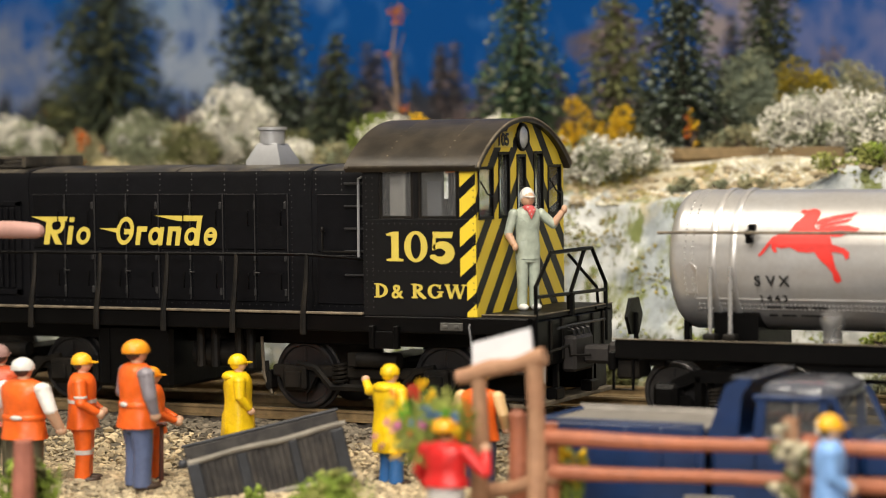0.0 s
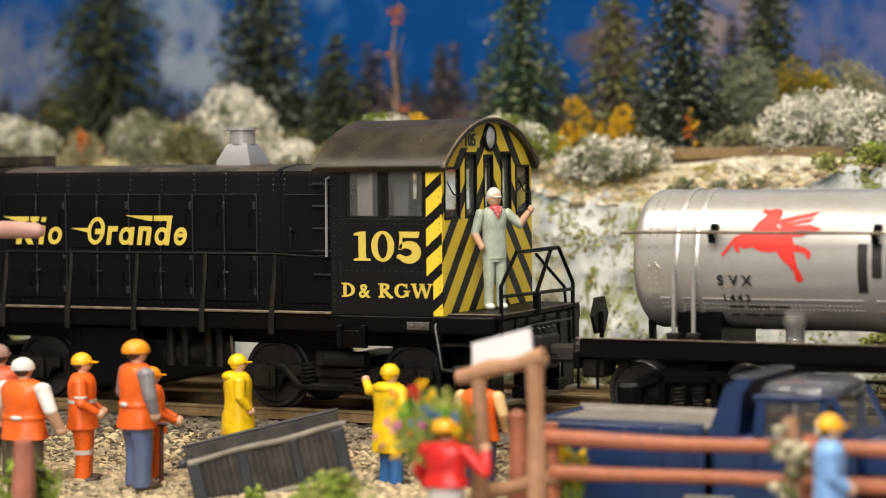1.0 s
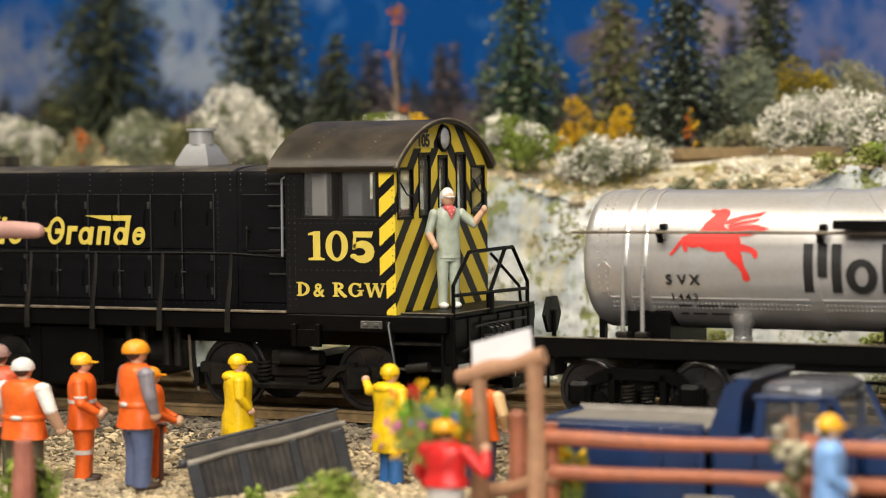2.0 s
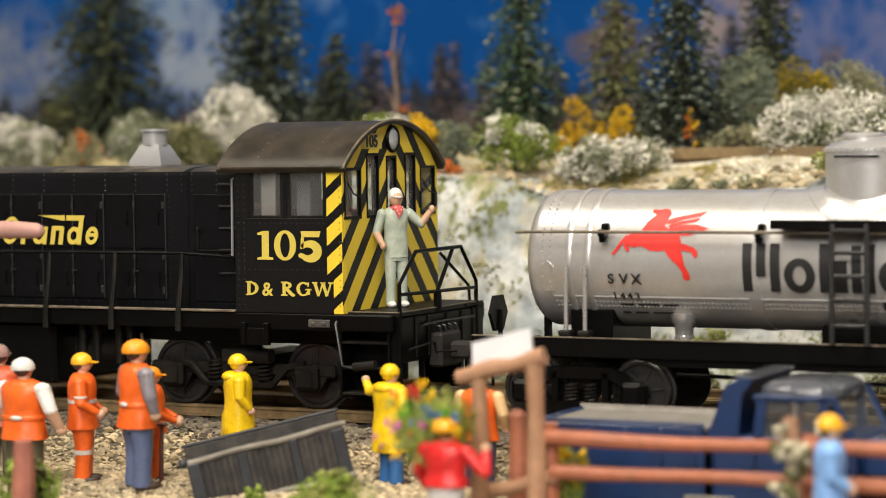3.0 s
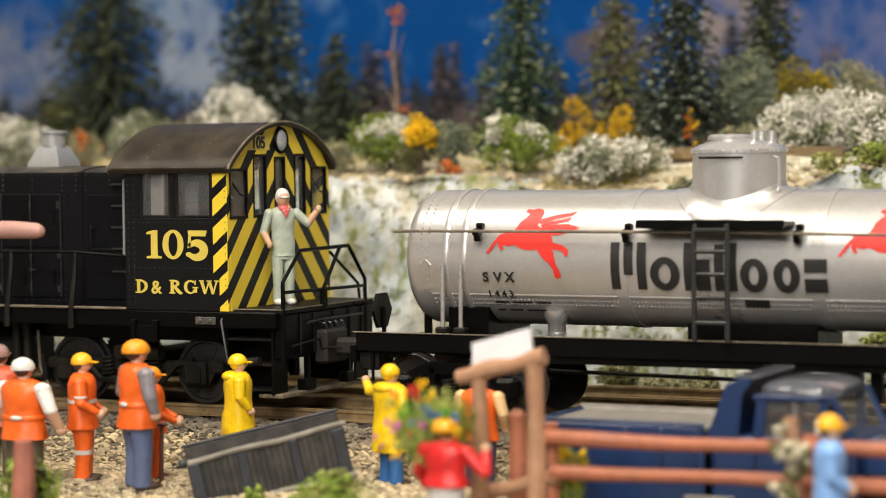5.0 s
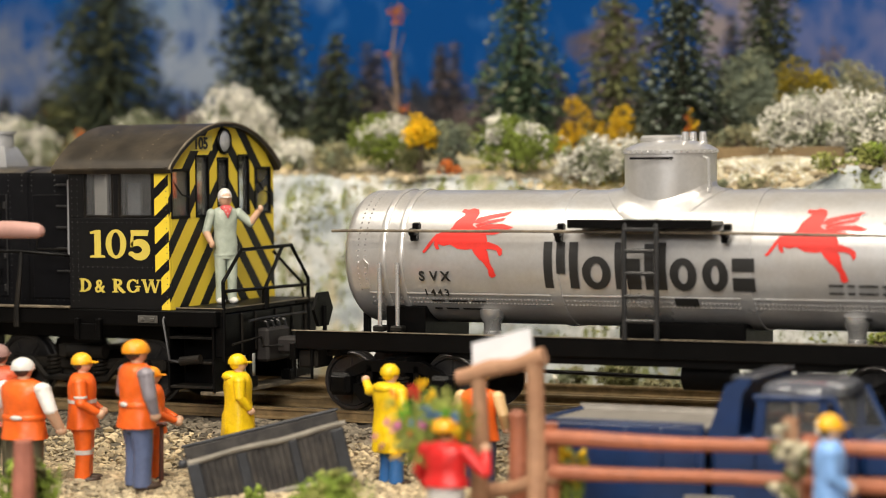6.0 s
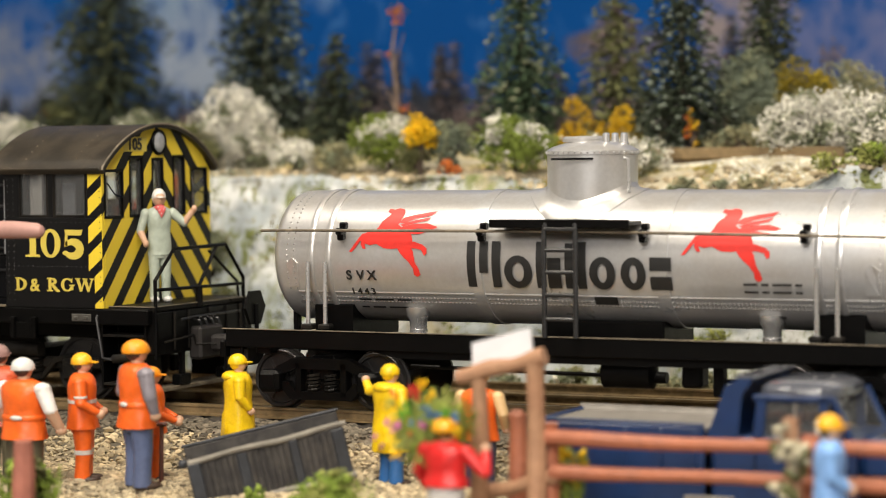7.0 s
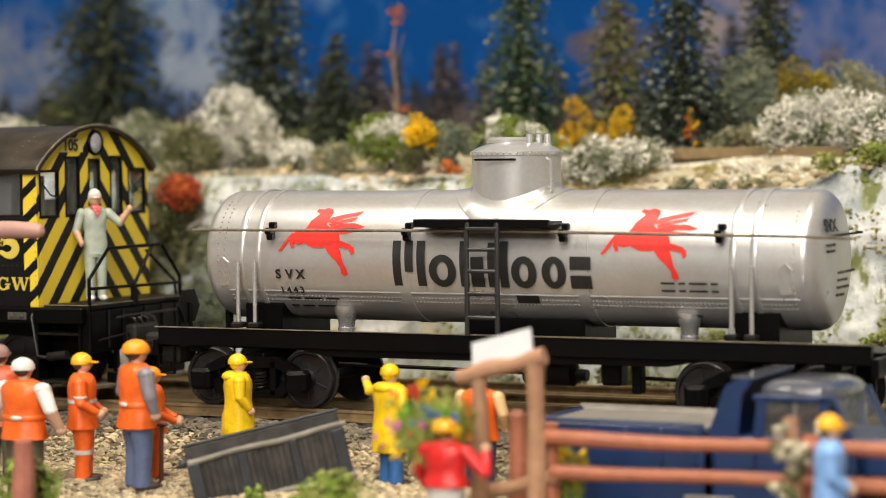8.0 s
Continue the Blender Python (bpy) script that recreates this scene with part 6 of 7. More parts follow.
def figurine(label, x, y, z, h, rz, trousers, jacket, sleeve, hat, coat=False, left=None, right=None, band=False, cap=False, shoe=SHOE, moves=False, scarf=None, brim=True, wide=1.0, bulk=1.26, vest=False, hem=0.75):
    """A small moulded figure as one mesh; left and right: elbow and hand of each arm."""
    f = h / 1.76
    b = B()
    for s in (-1, 1):
        b.loft([(s * 0.105, 0.0, 0.05, 0.075, 0.085), (s * 0.105, 0, 0.10, 0.08, 0.09), (s * 0.10, 0.01, 0.30, 0.078, 0.085), (s * 0.10, 0.015, 0.50, 0.09, 0.095), (s * 0.095, 0, 0.78, 0.105, 0.115), (s * 0.09, 0, 0.88, 0.105, 0.12)], 12, 0)
        b.ball((s * 0.11, 0.06, 0.05), 0.075, 0.15, 0.055, 10, 5)
        if band:
            b.loft([(s * 0.10, 0.012, 0.40, 0.094, 0.10), (s * 0.10, 0.012, 0.46, 0.096, 0.10)], 12, 6)
    flare = 0.84 if scarf else 1.0
    low = [(0, 0, 0.50, 0.235, 0.19), (0, 0, 0.52, 0.265, 0.215), (0, 0, 0.70, 0.255, 0.205), (0, 0, 0.85, 0.25, 0.20)] if coat else [(0, 0, hem - 0.01, 0.20 * flare, 0.145 * flare), (0, 0, hem, 0.24 * flare, 0.18 * flare), (0, 0, hem + 0.08, 0.232 * flare, 0.172 * flare)]
    girth = 1.12 if coat else 0.5 + 0.5 * flare
    torso = low + [(0, 0, z, rx * girth, ry * girth) for z, rx, ry in ((0.92, 0.222, 0.162), (1.04, 0.208, 0.152), (1.12, 0.205, 0.15), (1.20, 0.214, 0.155), (1.28, 0.225, 0.16), (1.36, 0.232, 0.154), (1.41, 0.232, 0.142), (1.47, 0.19, 0.12), (1.51, 0.09, 0.085)) if z > hem + 0.1]
    b.loft([(0, 0, 0.70, 0.18, 0.13), (0, 0, 0.80, 0.20, 0.145), (0, 0, 1.02, 0.195, 0.14)], 16, 0)
    rings = []
    for x0, y0, z0, rx, ry in torso:
        ring = []
        for k in range(28):
            a = 2 * math.pi * k / 28
            fold = 1 + 0.05 * noise.noise((3.5 * math.cos(a) + h * 9, 3.5 * math.sin(a), z0 * 4.5)) + (0.035 * math.sin(7 * a + h * 5) if z0 < 0.9 else 0)
            ring.append((x0 + rx * math.cos(a) * fold, y0 + ry * math.sin(a) * fold, z0))
        rings.append(ring)
    b.rings(rings, 1)
    if vest:
        # pale patch that paints the highlight on the vest's back
        b.ball((0.05, -0.15, 1.03), 0.075, 0.03, 0.034, 10, 6)
        b.loft([(0, 0, 0.99, 0.217, 0.159), (0, 0, 1.00, 0.222, 0.164), (0, 0, 1.05, 0.219, 0.162), (0, 0, 1.06, 0.212, 0.156)], 20, 1)
    if band:
        b.loft([(0, 0, 1.10, 0.213, 0.158), (0, 0, 1.15, 0.216, 0.16)], 16, 6)
    if coat:
        b.ball((0, -0.08, 1.44), 0.19, 0.12, 0.09, 12, 1)
    b.loft([(0, 0.01, 1.46, 0.06, 0.06), (0, 0.015, 1.56, 0.055, 0.06)], 10, 3)
    q = 1.12 / bulk
    b.ball((0, 0.02, 1.63), 0.092 * q, 0.105 * q, 0.13, 14, 3)
    b.ball((0, 0.118 * q, 1.62), 0.018, 0.025, 0.03, 6, 3)
    b.ball((0, -0.012, 1.63), 0.098 * q, 0.10 * q, 0.10, 12, 7)
    if scarf:
        b.ball((0, 0.05, 1.48), 0.11, 0.11, 0.06, 10, 8)
        b.prism([(-0.08, 1.48), (0.08, 1.48), (0.0, 1.33)], "y", 0.13, 0.17, 8)
        for dx, dz in ((-0.04, 1.46), (0.03, 1.45), (0.0, 1.40), (-0.06, 1.50), (0.06, 1.50)):
            b.ball((dx, 0.168, dz), 0.013, 0.008, 0.013, 6, 6)
    wide *= q
    b.ball((0, 0.0, 1.655), 0.122 * wide, 0.134 * wide, 0.135, 16, 4, 1.0, -0.2)
    if brim:
        b.loft([(0, 0.06, 1.645, 0.10 * wide, 0.145 * wide), (0, 0.055, 1.662, 0.11 * wide, 0.14 * wide)], 16, 4)
    for s, arm in ((-1, left), (1, right)):
        el, hand = arm or ((s * 0.31, -0.02, 1.14), (s * 0.29, 0.10, 0.90))
        b.ball((s * 0.235, 0, 1.395), 0.085, 0.085, 0.085, 10, 2)
        b.tube([(s * 0.235, 0, 1.395), el], [0.08, 0.066], 10, 2)
        b.ball(el, 0.066, 0.066, 0.066, 10, 2)
        wrist = Vector(el).lerp(Vector(hand), 0.85)
        b.tube([el, wrist], [0.064, 0.048], 10, 2 if sleeve[1] else 3)
        b.ball(hand, 0.05, 0.055, 0.062, 10, 3)
        if band:
            m = Vector(el).lerp(Vector((s * 0.235, 0, 1.395)), 0.3)
            b.ball(m, 0.08, 0.08, 0.045, 10, 6)
    b.v = [(p[0] * f * bulk, p[1] * f * bulk, p[2] * f) for p in b.v]
    me = [trousers, jacket, sleeve[0], SKIN, hat, shoe, SILVERP, DARKHAIR if not cap else hat, scarf or REDP]
    ob = solid("figurine", b, me, label, "figurine", x, y, z, rz, "model figures", sharp=60)
    if moves:
        MOVES.append((ob, (x, y, z)))
    return ob


def on(x, y):
    return ground_height(x, y) - 0.01


figurine("moulded figure in orange coverall with yellow hard hat", -18.60, -4.1, on(-18.6, -4.1), 1.74, -62, ORANGE, ORANGE, (ORANGE, True), HELMET, band=True, left=((-0.30, 0.0, 1.12), (-0.24, 0.2, 0.94)), right=((0.30, 0.02, 1.12), (0.24, 0.22, 0.96)))
figurine("moulded figure in orange vest, grey sleeves, blue trousers", -17.46, -4.5, on(-17.46, -4.5), 1.97, -35, DENIM, ORANGE, (GREYP, True), plastic("helmet_orange", (0.82, 0.30, 0.012)), right=((0.285, 0.02, 1.12), (0.26, 0.08, 0.90)), brim=False, wide=1.15, vest=True)
figurine("moulded figure in orange jacket leaning on a cane", -17.74, -3.7, on(-17.74, -3.7), 1.54, -60, ORANGE, ORANGE, (ORANGE, True), plastic("helmet_orange", (0.82, 0.30, 0.012)), right=((0.30, 0.08, 1.08), (0.22, 0.33, 0.94)), left=((-0.3, 0.06, 1.1), (-0.1, 0.33, 0.94)))
figurine("moulded figure in white hard hat and orange vest", -18.92, -5.0, on(-18.92, -5.0), 1.83, -8, plastic("olive_trousers", (0.09, 0.08, 0.05)), ORANGE, (WHITEP, False), WHITEP, right=((0.33, 0.0, 1.12), (0.36, 0.10, 0.86)), brim=False, wide=1.1, bulk=1.42, vest=True)
figurine("moulded figure in red-orange jacket and greyish hat", -19.60, -4.6, on(-19.6, -4.6), 1.87, 10, plastic("olive_trousers", (0.09, 0.08, 0.05)), plastic("brick_orange", (0.55, 0.09, 0.03)), (plastic("brick_orange", (0.55, 0.09, 0.03)), True), plastic("dusty_pink_hat", (0.35, 0.22, 0.20)))
figurine("moulded figure in long yellow raincoat and cap", -16.98, -2.7, on(-16.98, -2.7), 1.58, -55, plastic("brown_lining", (0.13, 0.05, 0.012)), YELLOWP, (YELLOWP, True), YELLOWP, coat=True, left=((-0.27, 0.0, 1.14), (-0.20, 0.12, 0.92)), right=((0.27, 0.0, 1.14), (0.22, 0.14, 0.92)), cap=True)
figurine("moulded figure in yellow raincoat waving one arm", -14.46, -3.0, on(-14.46, -3.0), 1.60, -30, BRIGHTBLUE, YELLOWP, (YELLOWP, True), YELLOWP, coat=True, left=((-0.40, -0.02, 1.34), (-0.56, 0.02, 1.50)), cap=True, brim=False)
figurine("moulded figure in red jacket with round yellow hat", -11.90, -6.6, on(-11.9, -6.6), 1.70, -12, plastic("white_trousers", (0.62, 0.60, 0.58)), REDP, (REDP, True), plastic("amber_hat", (0.80, 0.36, 0.005)), right=((0.42, 0.05, 1.16), (0.34, 0.18, 1.42)), brim=False, wide=1.2, hem=0.98)
figurine("moulded figure in orange vest with tan sleeves", -13.20, -2.9, on(-13.20, -2.9), 1.56, 0, plastic("navy_trousers", (0.03, 0.04, 0.09)), ORANGE, (TANP, True), HELMET)
figurine("moulded figure in blue shirt with yellow hard hat", -7.50, -6.2, on(-7.5, -6.2), 1.78, -70, plastic("blue_overall", (0.12, 0.24, 0.55)), PALEBLUE, (PALEBLUE, True), HELMET, left=((-0.26, 0.02, 1.14), (-0.2, 0.2, 1.0)), right=((0.26, 0.0, 1.14), (0.2, 0.2, 1.0)), wide=0.95, bulk=1.1)
figurine("moulded trainman in sage overalls with white cap, waving", -13.62, -0.36, 1.47, 1.70, -133, SAGEP, SAGEP, (SAGEP, False), WHITEP, left=((-0.42, 0.05, 1.24), (-0.58, 0.12, 1.46)), right=((0.33, 0.0, 1.12), (0.27, 0.14, 0.93)), scarf=plastic("spotted_scarf", (0.66, 0.12, 0.12)), moves=True, cap=True, bulk=0.93, wide=0.80, shoe=WHITEP)
solid("walking_cane", B().tube([(0, 0, 0), (0.02, 0, 0.72), (0.0, 0.03, 0.80)], [0.035, 0.03, 0.03], 8).box(-0.06, 0.1, -0.04, 0.04, 0.78, 0.84, 0.02), plastic("dark_cane", (0.09, 0.025, 0.015)), "dark brown cane standing in the gravel", "cane", -17.42, -4.0, on(-17.42, -4.0))


# ---- foreground ----
def wavy(p, q, r, n=10, seed=0):
    p, q = Vector(p), Vector(q)
    pts, rs = [], []
    for i in range(n + 1):
        t = i / n
        pts.append(p.lerp(q, t) + Vector((0, 0.02 * math.sin(7 * t + seed), 0.015 * math.sin(11 * t + seed * 2))))
        rs.append(r * (1 + 0.12 * math.sin(9 * t + seed)))
    return B().tube(pts, rs, 9)


fence = thing("ranch_fence", "red-brown wooden ranch fence with two rails", "fence", -8.0, -5.55, 0)
part("upper_rail", wavy((-3.15, 0, 0.37), (3.4, 0, 0.43), 0.085, 14, 1), REDWOOD, fence)
part("lower_rail", wavy((-3.05, 0, -0.01), (3.4, 0, 0.04), 0.085, 14, 2), REDWOOD, fence)
for x in (-3.1, 0.05, 3.2):
    part("post", wavy((x, 0.12, -0.95), (x, 0.12, 0.55 if x else 0.66), 0.10, 8, x), REDWOOD, fence)
cr = thing("creeper", "green and cream creeper on a fence post", "plant", -8.02, -5.85, -0.9)
part("leaves", clumps(B(), -0.02, -0.08, 0.4, 0.46, 0.34, 1.3, 260, 0.5, (0.02, 0.05)), [LEAF["olive"], LEAF["cream"]], cr, sharp=180)
part("stem", B().tube([(0, 0, 0), (0.03, 0.02, 0.6), (-0.03, 0, 1.66)], [0.07, 0.08, 0.09], 8), WOOD, cr)

gate = thing("gate_frame", "rough light-brown wooden gate frame", "gate", -11.58, -5.6, 0)
part("post", wavy((-0.36, 0, -0.95), (-0.36, 0, 1.16), 0.105, 8, 3), WOOD, gate)
part("post", wavy((0.37, 0, -0.95), (0.37, 0, 1.26), 0.115, 8, 4), WOOD, gate)
part("lintel", wavy((-0.62, -0.02, 1.06), (0.50, -0.02, 1.33), 0.10, 8, 5), WOOD, gate)
part("brace", wavy((-0.5, 0.1, -0.38), (0.6, 0.1, -0.06), 0.09, 8, 6), WOOD, gate)
part("diagonal_brace", wavy((0.15, 0.2, -0.8), (0.42, 0.1, -0.1), 0.07, 6, 7), WOOD, gate)
sg = part("blank_sign", B().prism([(-0.47, 1.13), (0.32, 1.30), (0.28, 1.66), (-0.47, 1.46)], "y", 0.05, 0.09), WHITE, gate, "blank white card sign")
solid("tree_stump", B().loft([(0, 0, -0.1, 0.16, 0.16), (0, 0, 0.5, 0.115, 0.115), (0.02, 0, 1.0, 0.12, 0.115), (0.01, 0, 1.2, 0.10, 0.105), (0.0, 0, 1.36, 0.115, 0.11), (0, 0, 1.42, 0.06, 0.06)], 14), REDWOOD, "reddish brown wooden stump beside the gate", "stump", -11.72, -5.0, on(-11.72, -5.0))
lp = thing("fence_stub", "reddish weathered wooden post among leaves", "post", -17.2, -7.4, on(-17.2, -7.4))
part("post", wavy((0, 0, -0.05), (0, 0, 1.45), 0.13, 8, 2), mat("weathered_red_post", (0.36, 0.13, 0.09), 0.7, vary=0.25, grain=5, bump=0.2), lp)

arm = thing("signal_arm", "pale pink wooden arm on a post", "signal", -20.9, -5.0, on(-20.9, -5.0))
part("post", B().tube([(0, 0, -0.05), (0, 0, 3.9)], [0.11, 0.09], 10), PINKWOOD, arm)
part("arm", B().tube([(-0.2, 0, 3.56), (1.9, 0, 3.56), (2.24, 0, 3.55), (2.33, 0, 3.54), (2.36, 0, 3.54)], [0.13, 0.12, 0.105, 0.07, 0.02], 12), PINKWOOD, arm)


def crate():
    """Charcoal ribbed open crate lying on a heap of gravel."""
    root = thing("ribbed_crate", "charcoal grey ribbed open crate, tilted on gravel", "crate", -15.74, -4.00, -0.39, 33, ry=-12.3)
    L, W, H = 1.04, 0.42, 0.34
    part("front_wall", B().box(-L, L, -W, -W + 0.05, -H, H, 0.01), CRATE, root)
    part("back_wall", B().box(-L, L, W - 0.05, W, -H, H + 0.12, 0.01), CRATE, root)
    for x in (-L, L - 0.05):
        part("end_wall", B().box(x, x + 0.05, -W + 0.05, W - 0.05, -H, H, 0.01), CRATE, root)
    part("bottom", B().box(-L + 0.05, L - 0.05, -W + 0.05, W - 0.05, -H, -H + 0.05, 0.01), CRATE, root)
    part("fill", B().box(-L + 0.05, L - 0.05, -W + 0.05, W - 0.05, H - 0.16, H - 0.06, 0.01), CRATE, root)
    rim = part("rim", wavy((-L - 0.05, -W - 0.02, H + 0.03), (L + 0.04, -W - 0.02, H + 0.04), 0.038, 12, 2), CRATERIM, root, "pale worn round top rail")
    part("rail_cap", B().ball((-L - 0.04, -W - 0.02, H + 0.03), 0.07, 0.07, 0.065, 10), CRATEPOST, rim)
    part("back_rim", B().box(-L - 0.03, L + 0.03, W - 0.05, W + 0.03, H + 0.12, H + 0.16, 0.015), CRATEPOST, rim)
    part("lower_rail", wavy((-L - 0.03, -W - 0.03, -H + 0.03), (L + 0.03, -W - 0.03, -H + 0.05), 0.045, 12, 4), CRATERIM, root)
    for x, half in ((-0.95, 0.085), (-0.32, 0.07), (0.36, 0.06), (0.95, 0.085)):
        part("corner_post", B().box(x - half, x + half, -W - 0.055, -W, -H + 0.05, H, 0.015), CRATEPOST, root)
    for i in range(22):
        x = -0.88 + i * 0.082
        if min(abs(x - q) for q in (-0.32, 0.36)) > 0.09:
            part("rib", B().box(x - 0.030, x + 0.030, -W - 0.012 - 0.008 * (i % 3), -W, -H + 0.05, H - 0.02, 0.006), CRATE, root)


crate()


def pickup():
    root = thing("pickup_truck", "dark blue toy pickup truck with dusty bed", "truck", -9.15, -3.38, -0.74)
    H = 0.95
    # numbers along the truck: tail at -2.75, nose at 3.1; height over the ground
    bed = part("bed", B().box(-2.67, -0.5, -0.86, 0.86, 0.45, 0.55, 0.02), BLUE, root, "blue cargo bed")
    for s in (-1, 1):
        part("bed_side", B().box(-2.75, -0.5, s * 0.905 - 0.045, s * 0.905 + 0.045, 0.12, 1.16, 0.03), BLUE if s < 0 else GREYBED, bed)
    part("tailgate", B().box(-2.75, -2.67, -0.86, 0.86, 0.3, 1.16, 0.03), BLUE, bed)
    part("bed_cover", B().box(-2.66, -0.52, -0.85, 0.85, 1.06, 1.13, 0.02), GREYBED, bed, "dusty grey bed lining")
    for s in (-1, 1):
        part("bed_rail", B().tube([(-2.76, s * 0.93, 1.17), (-0.5, s * 0.93, 1.165)], 0.022, 8), BLUE if s < 0 else GREYBED, bed)
    for x in (-2.4, -1.95, -1.5, -1.05, -0.62):
        part("bed_rib", B().box(x - 0.025, x + 0.025, -0.98, -0.94, 0.5, 1.1, 0.012), BLUE, bed)
    cab = part("cab", B().box(-0.42, 1.35, -0.95, 0.95, 0.15, 1.06, 0.06), BLUE, root)
    hb = part("headboard", B().prism([(-0.48, 1.0), (-0.08, 1.0), (-0.02, 1.55), (0.12, 1.74), (-0.05, 1.74), (-0.22, 1.66), (-0.36, 1.3)], "y", -0.95, 0.95), BLUE, root)
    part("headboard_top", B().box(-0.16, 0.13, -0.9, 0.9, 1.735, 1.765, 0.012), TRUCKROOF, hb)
    roof = []
    for t, (x0, x1, yy) in ((1.52, (0.12, 1.12, 0.90)), (1.58, (0.09, 1.12, 0.91)), (1.63, (0.10, 1.10, 0.89)), (1.67, (0.15, 1.03, 0.83)), (1.70, (0.24, 0.92, 0.72)), (1.715, (0.36, 0.80, 0.5))):
        ring = []
        for k in range(20):
            a = 2 * math.pi * k / 20
            c, s = math.cos(a), math.sin(a)
            ring.append(((x0 + x1) / 2 + (x1 - x0) / 2 * math.copysign(abs(c) ** 0.5, c), yy * math.copysign(abs(s) ** 0.5, s), t))
        roof.append(ring)
    part("roof", B().rings(roof), TRUCKROOF, cab, "grey roof")
    for s in (-1, 1):
        part("rear_pillar", B().prism([(0.10, 1.04), (0.23, 1.04), (0.27, 1.52), (0.16, 1.52)], "y", s * 0.88 - 0.04, s * 0.88 + 0.04), BLUE, cab)
        part("front_pillar", B().prism([(0.93, 1.04), (1.04, 1.04), (1.01, 1.54), (0.92, 1.54)], "y", s * 0.88 - 0.04, s * 0.88 + 0.04), BLUE, cab)
        part("windscreen_pillar", B().prism([(1.27, 1.04), (1.35, 1.04), (1.09, 1.56), (1.01, 1.56)], "y", s * 0.84 - 0.035, s * 0.84 + 0.035), BLUE, cab)
        part("window_header", B().box(0.1, 1.06, s * 0.88 - 0.04, s * 0.88 + 0.04, 1.48, 1.56, 0.02), BLUE, cab)
        part("window_divider", B().box(0.60, 0.63, s * 0.87 - 0.015, s * 0.87 + 0.015, 1.05, 1.49, 0.004), GREYBED, cab)
        part("side_window", B().box(0.22, 0.94, s * 0.86 - 0.006, s * 0.86 + 0.006, 1.05, 1.49, 0.002), GLASS, cab).visible_shadow = False
        part("door_seam", B().tube([(0.14, s * 0.953, 0.5), (0.14, s * 0.953, 1.04), (0.92, s * 0.953, 1.04), (0.92, s * 0.953, 0.5)], 0.012, 5), FRAME, cab)
        part("wing_mirror", B().tube([(0.98, s * 0.95, 1.06), (0.94, s * 1.08, 1.12)], 0.02, 6).box(0.92, 0.98, s * 1.08 - 0.08, s * 1.08 + 0.08, 1.08, 1.32, 0.025), WHITEP, cab, "white wing mirror")
        part("door_handle", B().box(0.24, 0.40, s * 0.965 - 0.02, s * 0.965 + 0.02, 0.92, 0.97, 0.01), CHROME, cab)
        part("headlamp", B().lathe((2.98, s * 0.7, 0.8), (1, 0, 0), [(0, 0.14), (0.06, 0.14), (0.09, 0.08), (0.10, 0.01)], 16), LENS, root)
    part("windscreen", B().prism([(1.30, 1.05), (1.32, 1.05), (1.06, 1.54), (1.04, 1.54)], "y", -0.80, 0.80), GLASS, cab).visible_shadow = False
    part("rear_window", B().box(0.10, 0.12, -0.75, 0.75, 1.1, 1.48, 0.002), DARKGLASS, cab)
    part("seat", B().box(0.15, 0.7, -0.75, 0.75, 0.8, 1.02, 0.05).box(0.15, 0.27, -0.75, 0.75, 1.0, 1.22, 0.05), FRAME, cab)
    part("steering_wheel", B().tube([(0.92, -0.4 + 0.16 * math.cos(a), 1.1 + 0.16 * math.sin(a)) for a in [2 * math.pi * k / 16 for k in range(16)]], 0.018, 6, closed=True), FRAME, cab)
    part("bonnet", B().box(1.36, 2.98, -0.86, 0.86, 0.55, 1.08, 0.12), BLUE, root)
    part("bonnet_top", B().box(1.5, 2.8, -0.7, 0.7, 1.06, 1.10, 0.018), TRUCKROOF, root, "grey bonnet top")
    part("bumper", B().box(2.98, 3.12, -0.9, 0.9, 0.4, 0.56, 0.05), CHROME, root)
    part("rear_bumper", B().box(-2.86, -2.75, -0.9, 0.9, 0.38, 0.5, 0.03), CHROME, root)
    part("chassis", B().box(-2.6, 2.9, -0.6, 0.6, 0.3, 0.46, 0.03), FRAME, root)
    part("side_plate", B().box(-0.75, -0.12, -0.985, -0.948, 0.20, 0.33, 0.01), GREYBED, root, "pale blank plate on the side")
    for x in (-1.7, 2.1):
        for s in (-1, 1):
            w = part("wheel", B().lathe((x, s * 0.60, 0.37), (0, s, 0), [(0, 0.2), (0.0, 0.34), (0.04, 0.37), (0.2, 0.37), (0.24, 0.34), (0.24, 0.22), (0.2, 0.2)], 28), TYRE, root)
            part("hub", B().lathe((x, s * 0.60, 0.37), (0, s, 0), [(0.1, 0.2), (0.19, 0.2), (0.22, 0.1), (0.23, 0.02)], 20), CHROME, w)

    for ob in root.children_recursive:
        ob.data.transform(Matrix.Diagonal((1, 0.86, 1, 1)))


pickup()


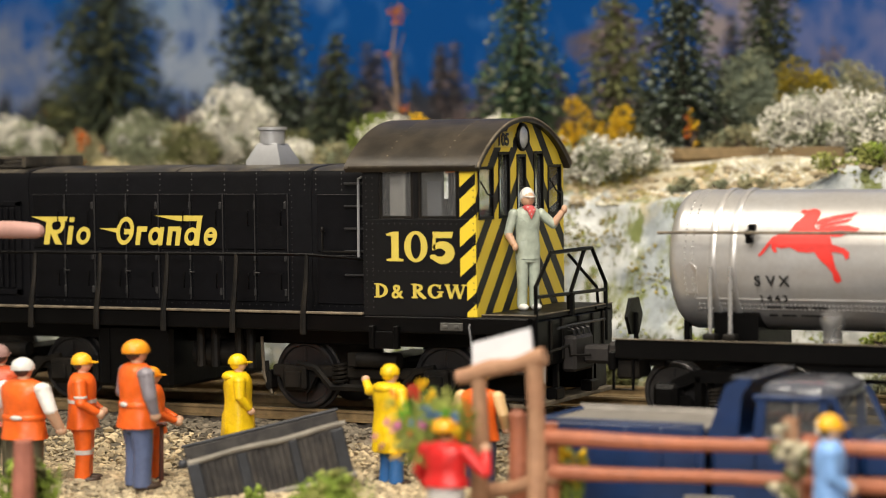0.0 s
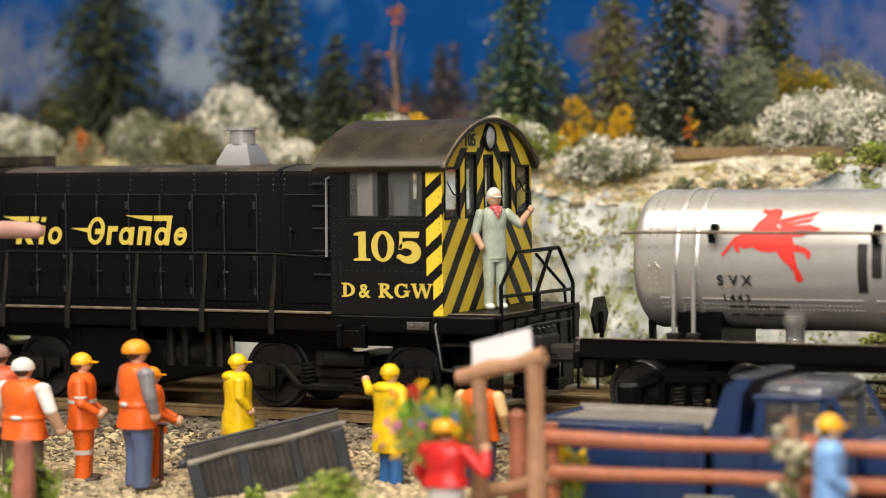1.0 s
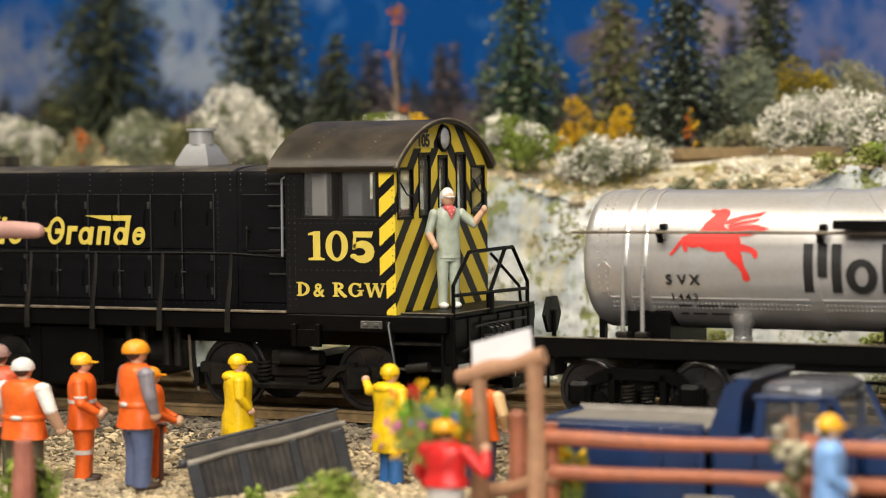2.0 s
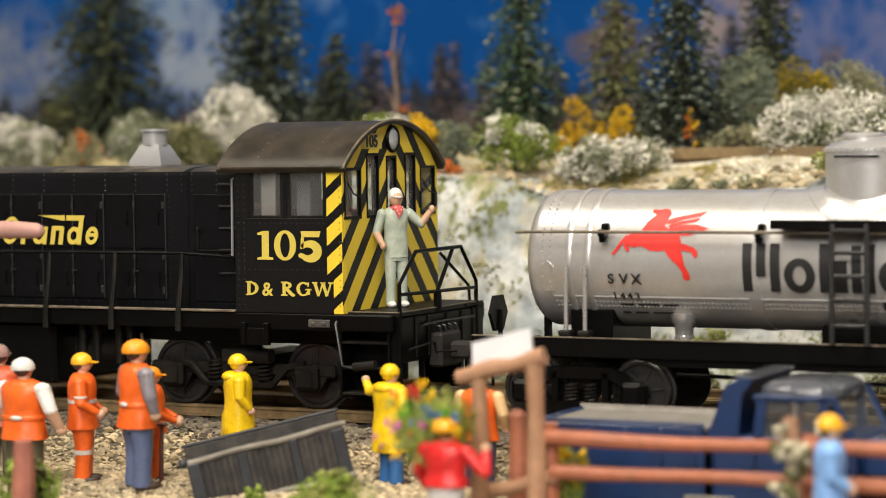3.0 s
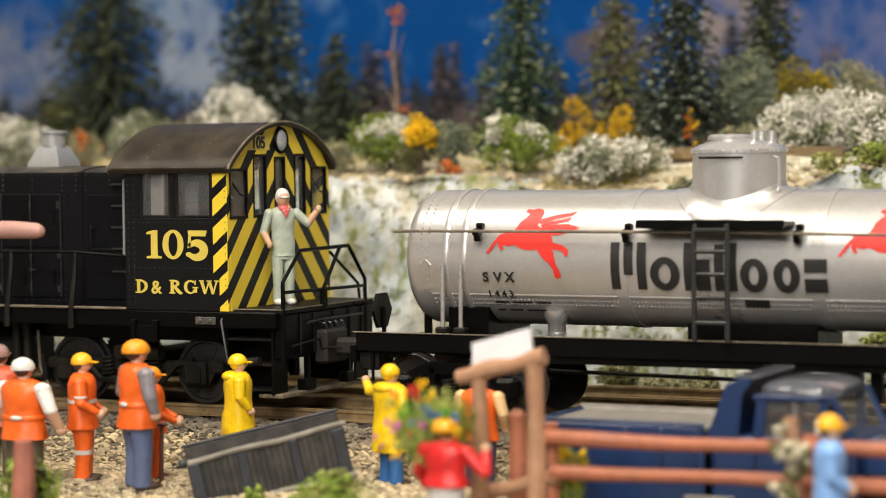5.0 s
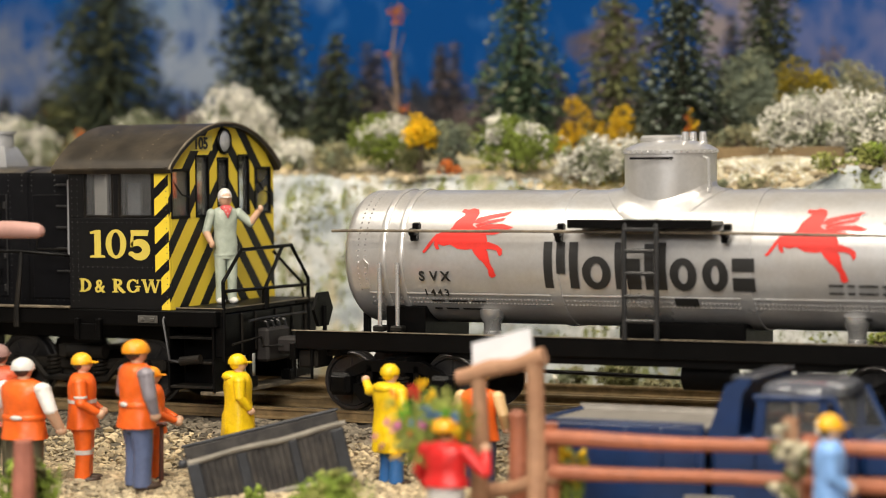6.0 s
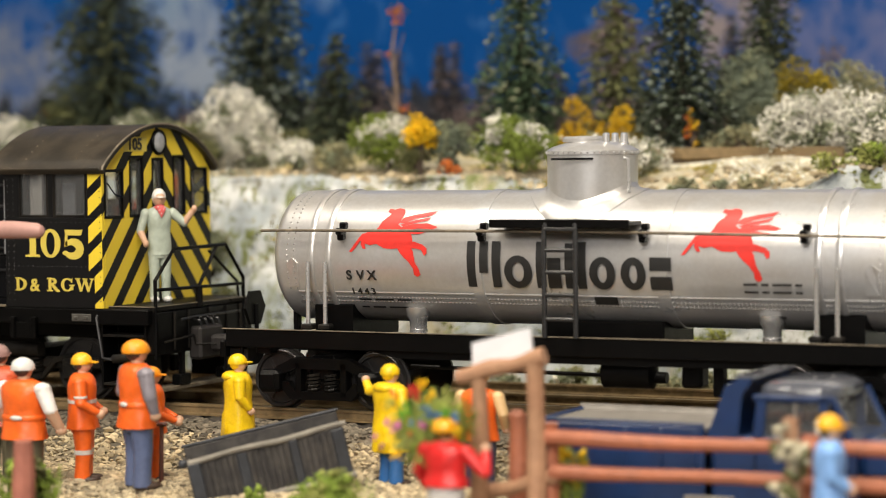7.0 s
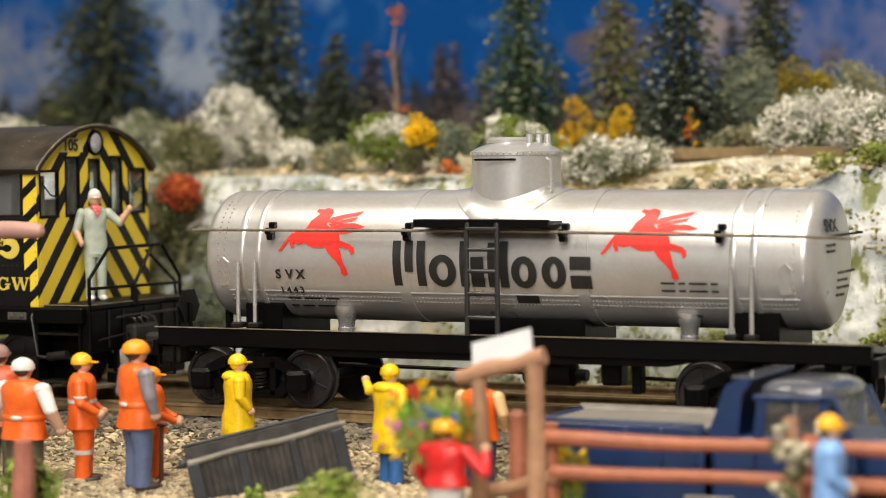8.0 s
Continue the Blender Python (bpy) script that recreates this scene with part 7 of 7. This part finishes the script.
def bouquet():
    root = thing("flower_bush", "loose flower bush with red, yellow, pink and blue blooms", "flowers", -12.20, -6.2, on(-12.20, -6.2))
    b = B()
    for i in range(900):
        a = random.uniform(0, 2 * math.pi)
        r = 0.60 * random.random() ** 0.6
        tip = (math.cos(a) * r - 0.04, math.sin(a) * r * 0.3, 1.48 + math.sin(a) * r * 0.75 + random.uniform(-0.1, 0.1))
        heart = (0.0, 0.0, 1.30)
        mid = [0.5 * (heart[q] + tip[q]) + random.uniform(-0.05, 0.05) for q in range(3)]
        b.tube([heart, mid, tip], [0.008, 0.012, 0.004], 3, i % 3)
    for i in range(24):
        a = random.uniform(0, 2 * math.pi)
        b.tube([(0.05 * math.cos(a), 0.04 * math.sin(a), 0.0), (0.0, 0.0, 0.7), (0.05 * math.sin(a), 0, 1.32)], [0.012, 0.014, 0.01], 4, 2)
    part("stalk", b, [LEAF["grass"], LEAF["lime"], LEAF["green"]], root)
    part("leaves", clumps(B(), -0.03, 0.1, 1.05, 0.85, 0.4, 0.75, 90, 0.5, (0.012, 0.028)), [LEAF["grass"], LEAF["green"]], root, sharp=180)
    for kind, x, z, r in (("redflower", -0.05, 1.98, 0.11), ("yellow", 0.02, 2.05, 0.08), ("yellow", 0.12, 1.92, 0.07), ("brightgreen", -0.13, 1.75, 0.12), ("blueflower", 0.05, 1.72, 0.09), ("blueflower", 0.16, 1.70, 0.08), ("pinkflower", -0.42, 1.58, 0.075), ("pinkflower", -0.32, 1.52, 0.06), ("pinkflower", -0.22, 1.58, 0.07), ("pinkflower", -0.58, 1.40, 0.055),
                          ("pinkflower", 0.02, 1.56, 0.07), ("lime", -0.08, 1.40, 0.10), ("lime", 0.16, 1.38, 0.12), ("yellow", 0.30, 1.46, 0.07), ("yellow", -0.26, 1.22, 0.09), ("lime", -0.2, 1.30, 0.08), ("redflower", 0.46, 1.38, 0.07), ("blueflower", 0.46, 1.70, 0.08), ("yellow", 0.48, 1.55, 0.08), ("lime", 0.32, 2.0, 0.06), ("lime", 0.3, 1.85, 0.06), ("orange", -0.1, 1.5, 0.05), ("yellow", -0.5, 1.75, 0.06), ("lime", -0.35, 1.8, 0.07), ("redflower", -0.3, 1.95, 0.06), ("yellow", 0.2, 1.25, 0.08), ("pinkflower", -0.5, 1.3, 0.06), ("blueflower", -0.05, 1.62, 0.06), ("yellow", 0.4, 1.3, 0.07), ("lime", 0.0, 1.15, 0.09), ("brightgreen", 0.3, 1.7, 0.08)):
        part("bloom", clumps(B(), x * 1.05, -0.47 + 0.08 * math.sin(9 * x), z - r * 1.0, r * 2.0, r * 1.6, r * 2.0, 220, 0.0, (0.016, 0.03)), [LEAF[kind], LEAF[kind]], root, sharp=180)


bouquet()


def low_plant(x, y, w, h, kinds, label):
    root = thing("low_plant", label, "plant", x, y, on(x, y))
    part("leaves", clumps(B(), 0, 0, 0, w, w * 0.6, h, 190, 0.35, (0.02, 0.045)), [LEAF[kinds[0]], LEAF[kinds[1]]], root, sharp=180)
    b = B()
    for i in range(60):
        a = random.random() * 6.3
        b.tube([(0.2 * w * math.cos(a), 0.2 * w * math.sin(a), 0), (0.5 * w * math.cos(a), 0.4 * w * math.sin(a), h * random.uniform(0.5, 0.9))], [0.012, 0.004], 3)
    part("stalk_tuft", b, LEAF["grass"], root)


low_plant(-17.55, -6.9, 1.0, 1.15, ("grass", "olive"), "leafy green plant beside the post")
low_plant(-13.5, -6.4, 1.1, 0.98, ("grass", "lime"), "low bright green plant")
low_plant(-14.0, -6.3, 0.42, 0.66, ("grass", "lime"), "low bright green plant")
low_plant(-11.02, -5.2, 0.55, 1.3, ("yellow", "lime"), "yellow-green leafy plant behind the fence")
low_plant(-15.2, -5.3, 0.28, 0.42, ("grass", "dull"), "small green tuft beside the crate")
low_plant(-8.3, -6.6, 0.6, 0.75, ("olive", "lime"), "small green plant at the fence post")


# ---- what moves ----
TIMES = (0, 0.5, 1, 1.5, 3, 3.5, 4, 4.5, 6, 6.5, 7, 7.5, 8)
GONE = (0, 0.275, 0.516, 0.841, 2.077, 2.515, 2.987, 3.462, 4.938, 5.484, 6.102, 6.688, 7.266)


def travelled(t):
    """Way of the train towards -x, a smooth curve through the known places."""
    n = len(TIMES)
    slope = [(GONE[min(i + 1, n - 1)] - GONE[max(i - 1, 0)]) / (TIMES[min(i + 1, n - 1)] - TIMES[max(i - 1, 0)]) for i in range(n)]
    i = max(k for k in range(n - 1) if TIMES[k] <= t)
    h = TIMES[i + 1] - TIMES[i]
    u = (t - TIMES[i]) / h
    return ((2 * u ** 3 - 3 * u ** 2 + 1) * GONE[i] + (u ** 3 - 2 * u ** 2 + u) * h * slope[i]
            + (3 * u ** 2 - 2 * u ** 3) * GONE[i + 1] + (u ** 3 - u ** 2) * h * slope[i + 1])


def motions():
    steps = [k * 0.25 for k in range(33)]
    for ob, (x, y, z) in MOVES:
        base = ob.matrix_world.to_3x3().to_4x4()
        walk(ob, [(t, Matrix.Translation(((x - travelled(t)) * K, y * K, z * K)) @ base) for t in steps])
    for ob, (x, y, z), r in WHEELS:
        walk(ob, [(t, pose(x * K, y * K, z * K, 0, -math.degrees(travelled(t) / r), 0)) for t in steps])


motions()
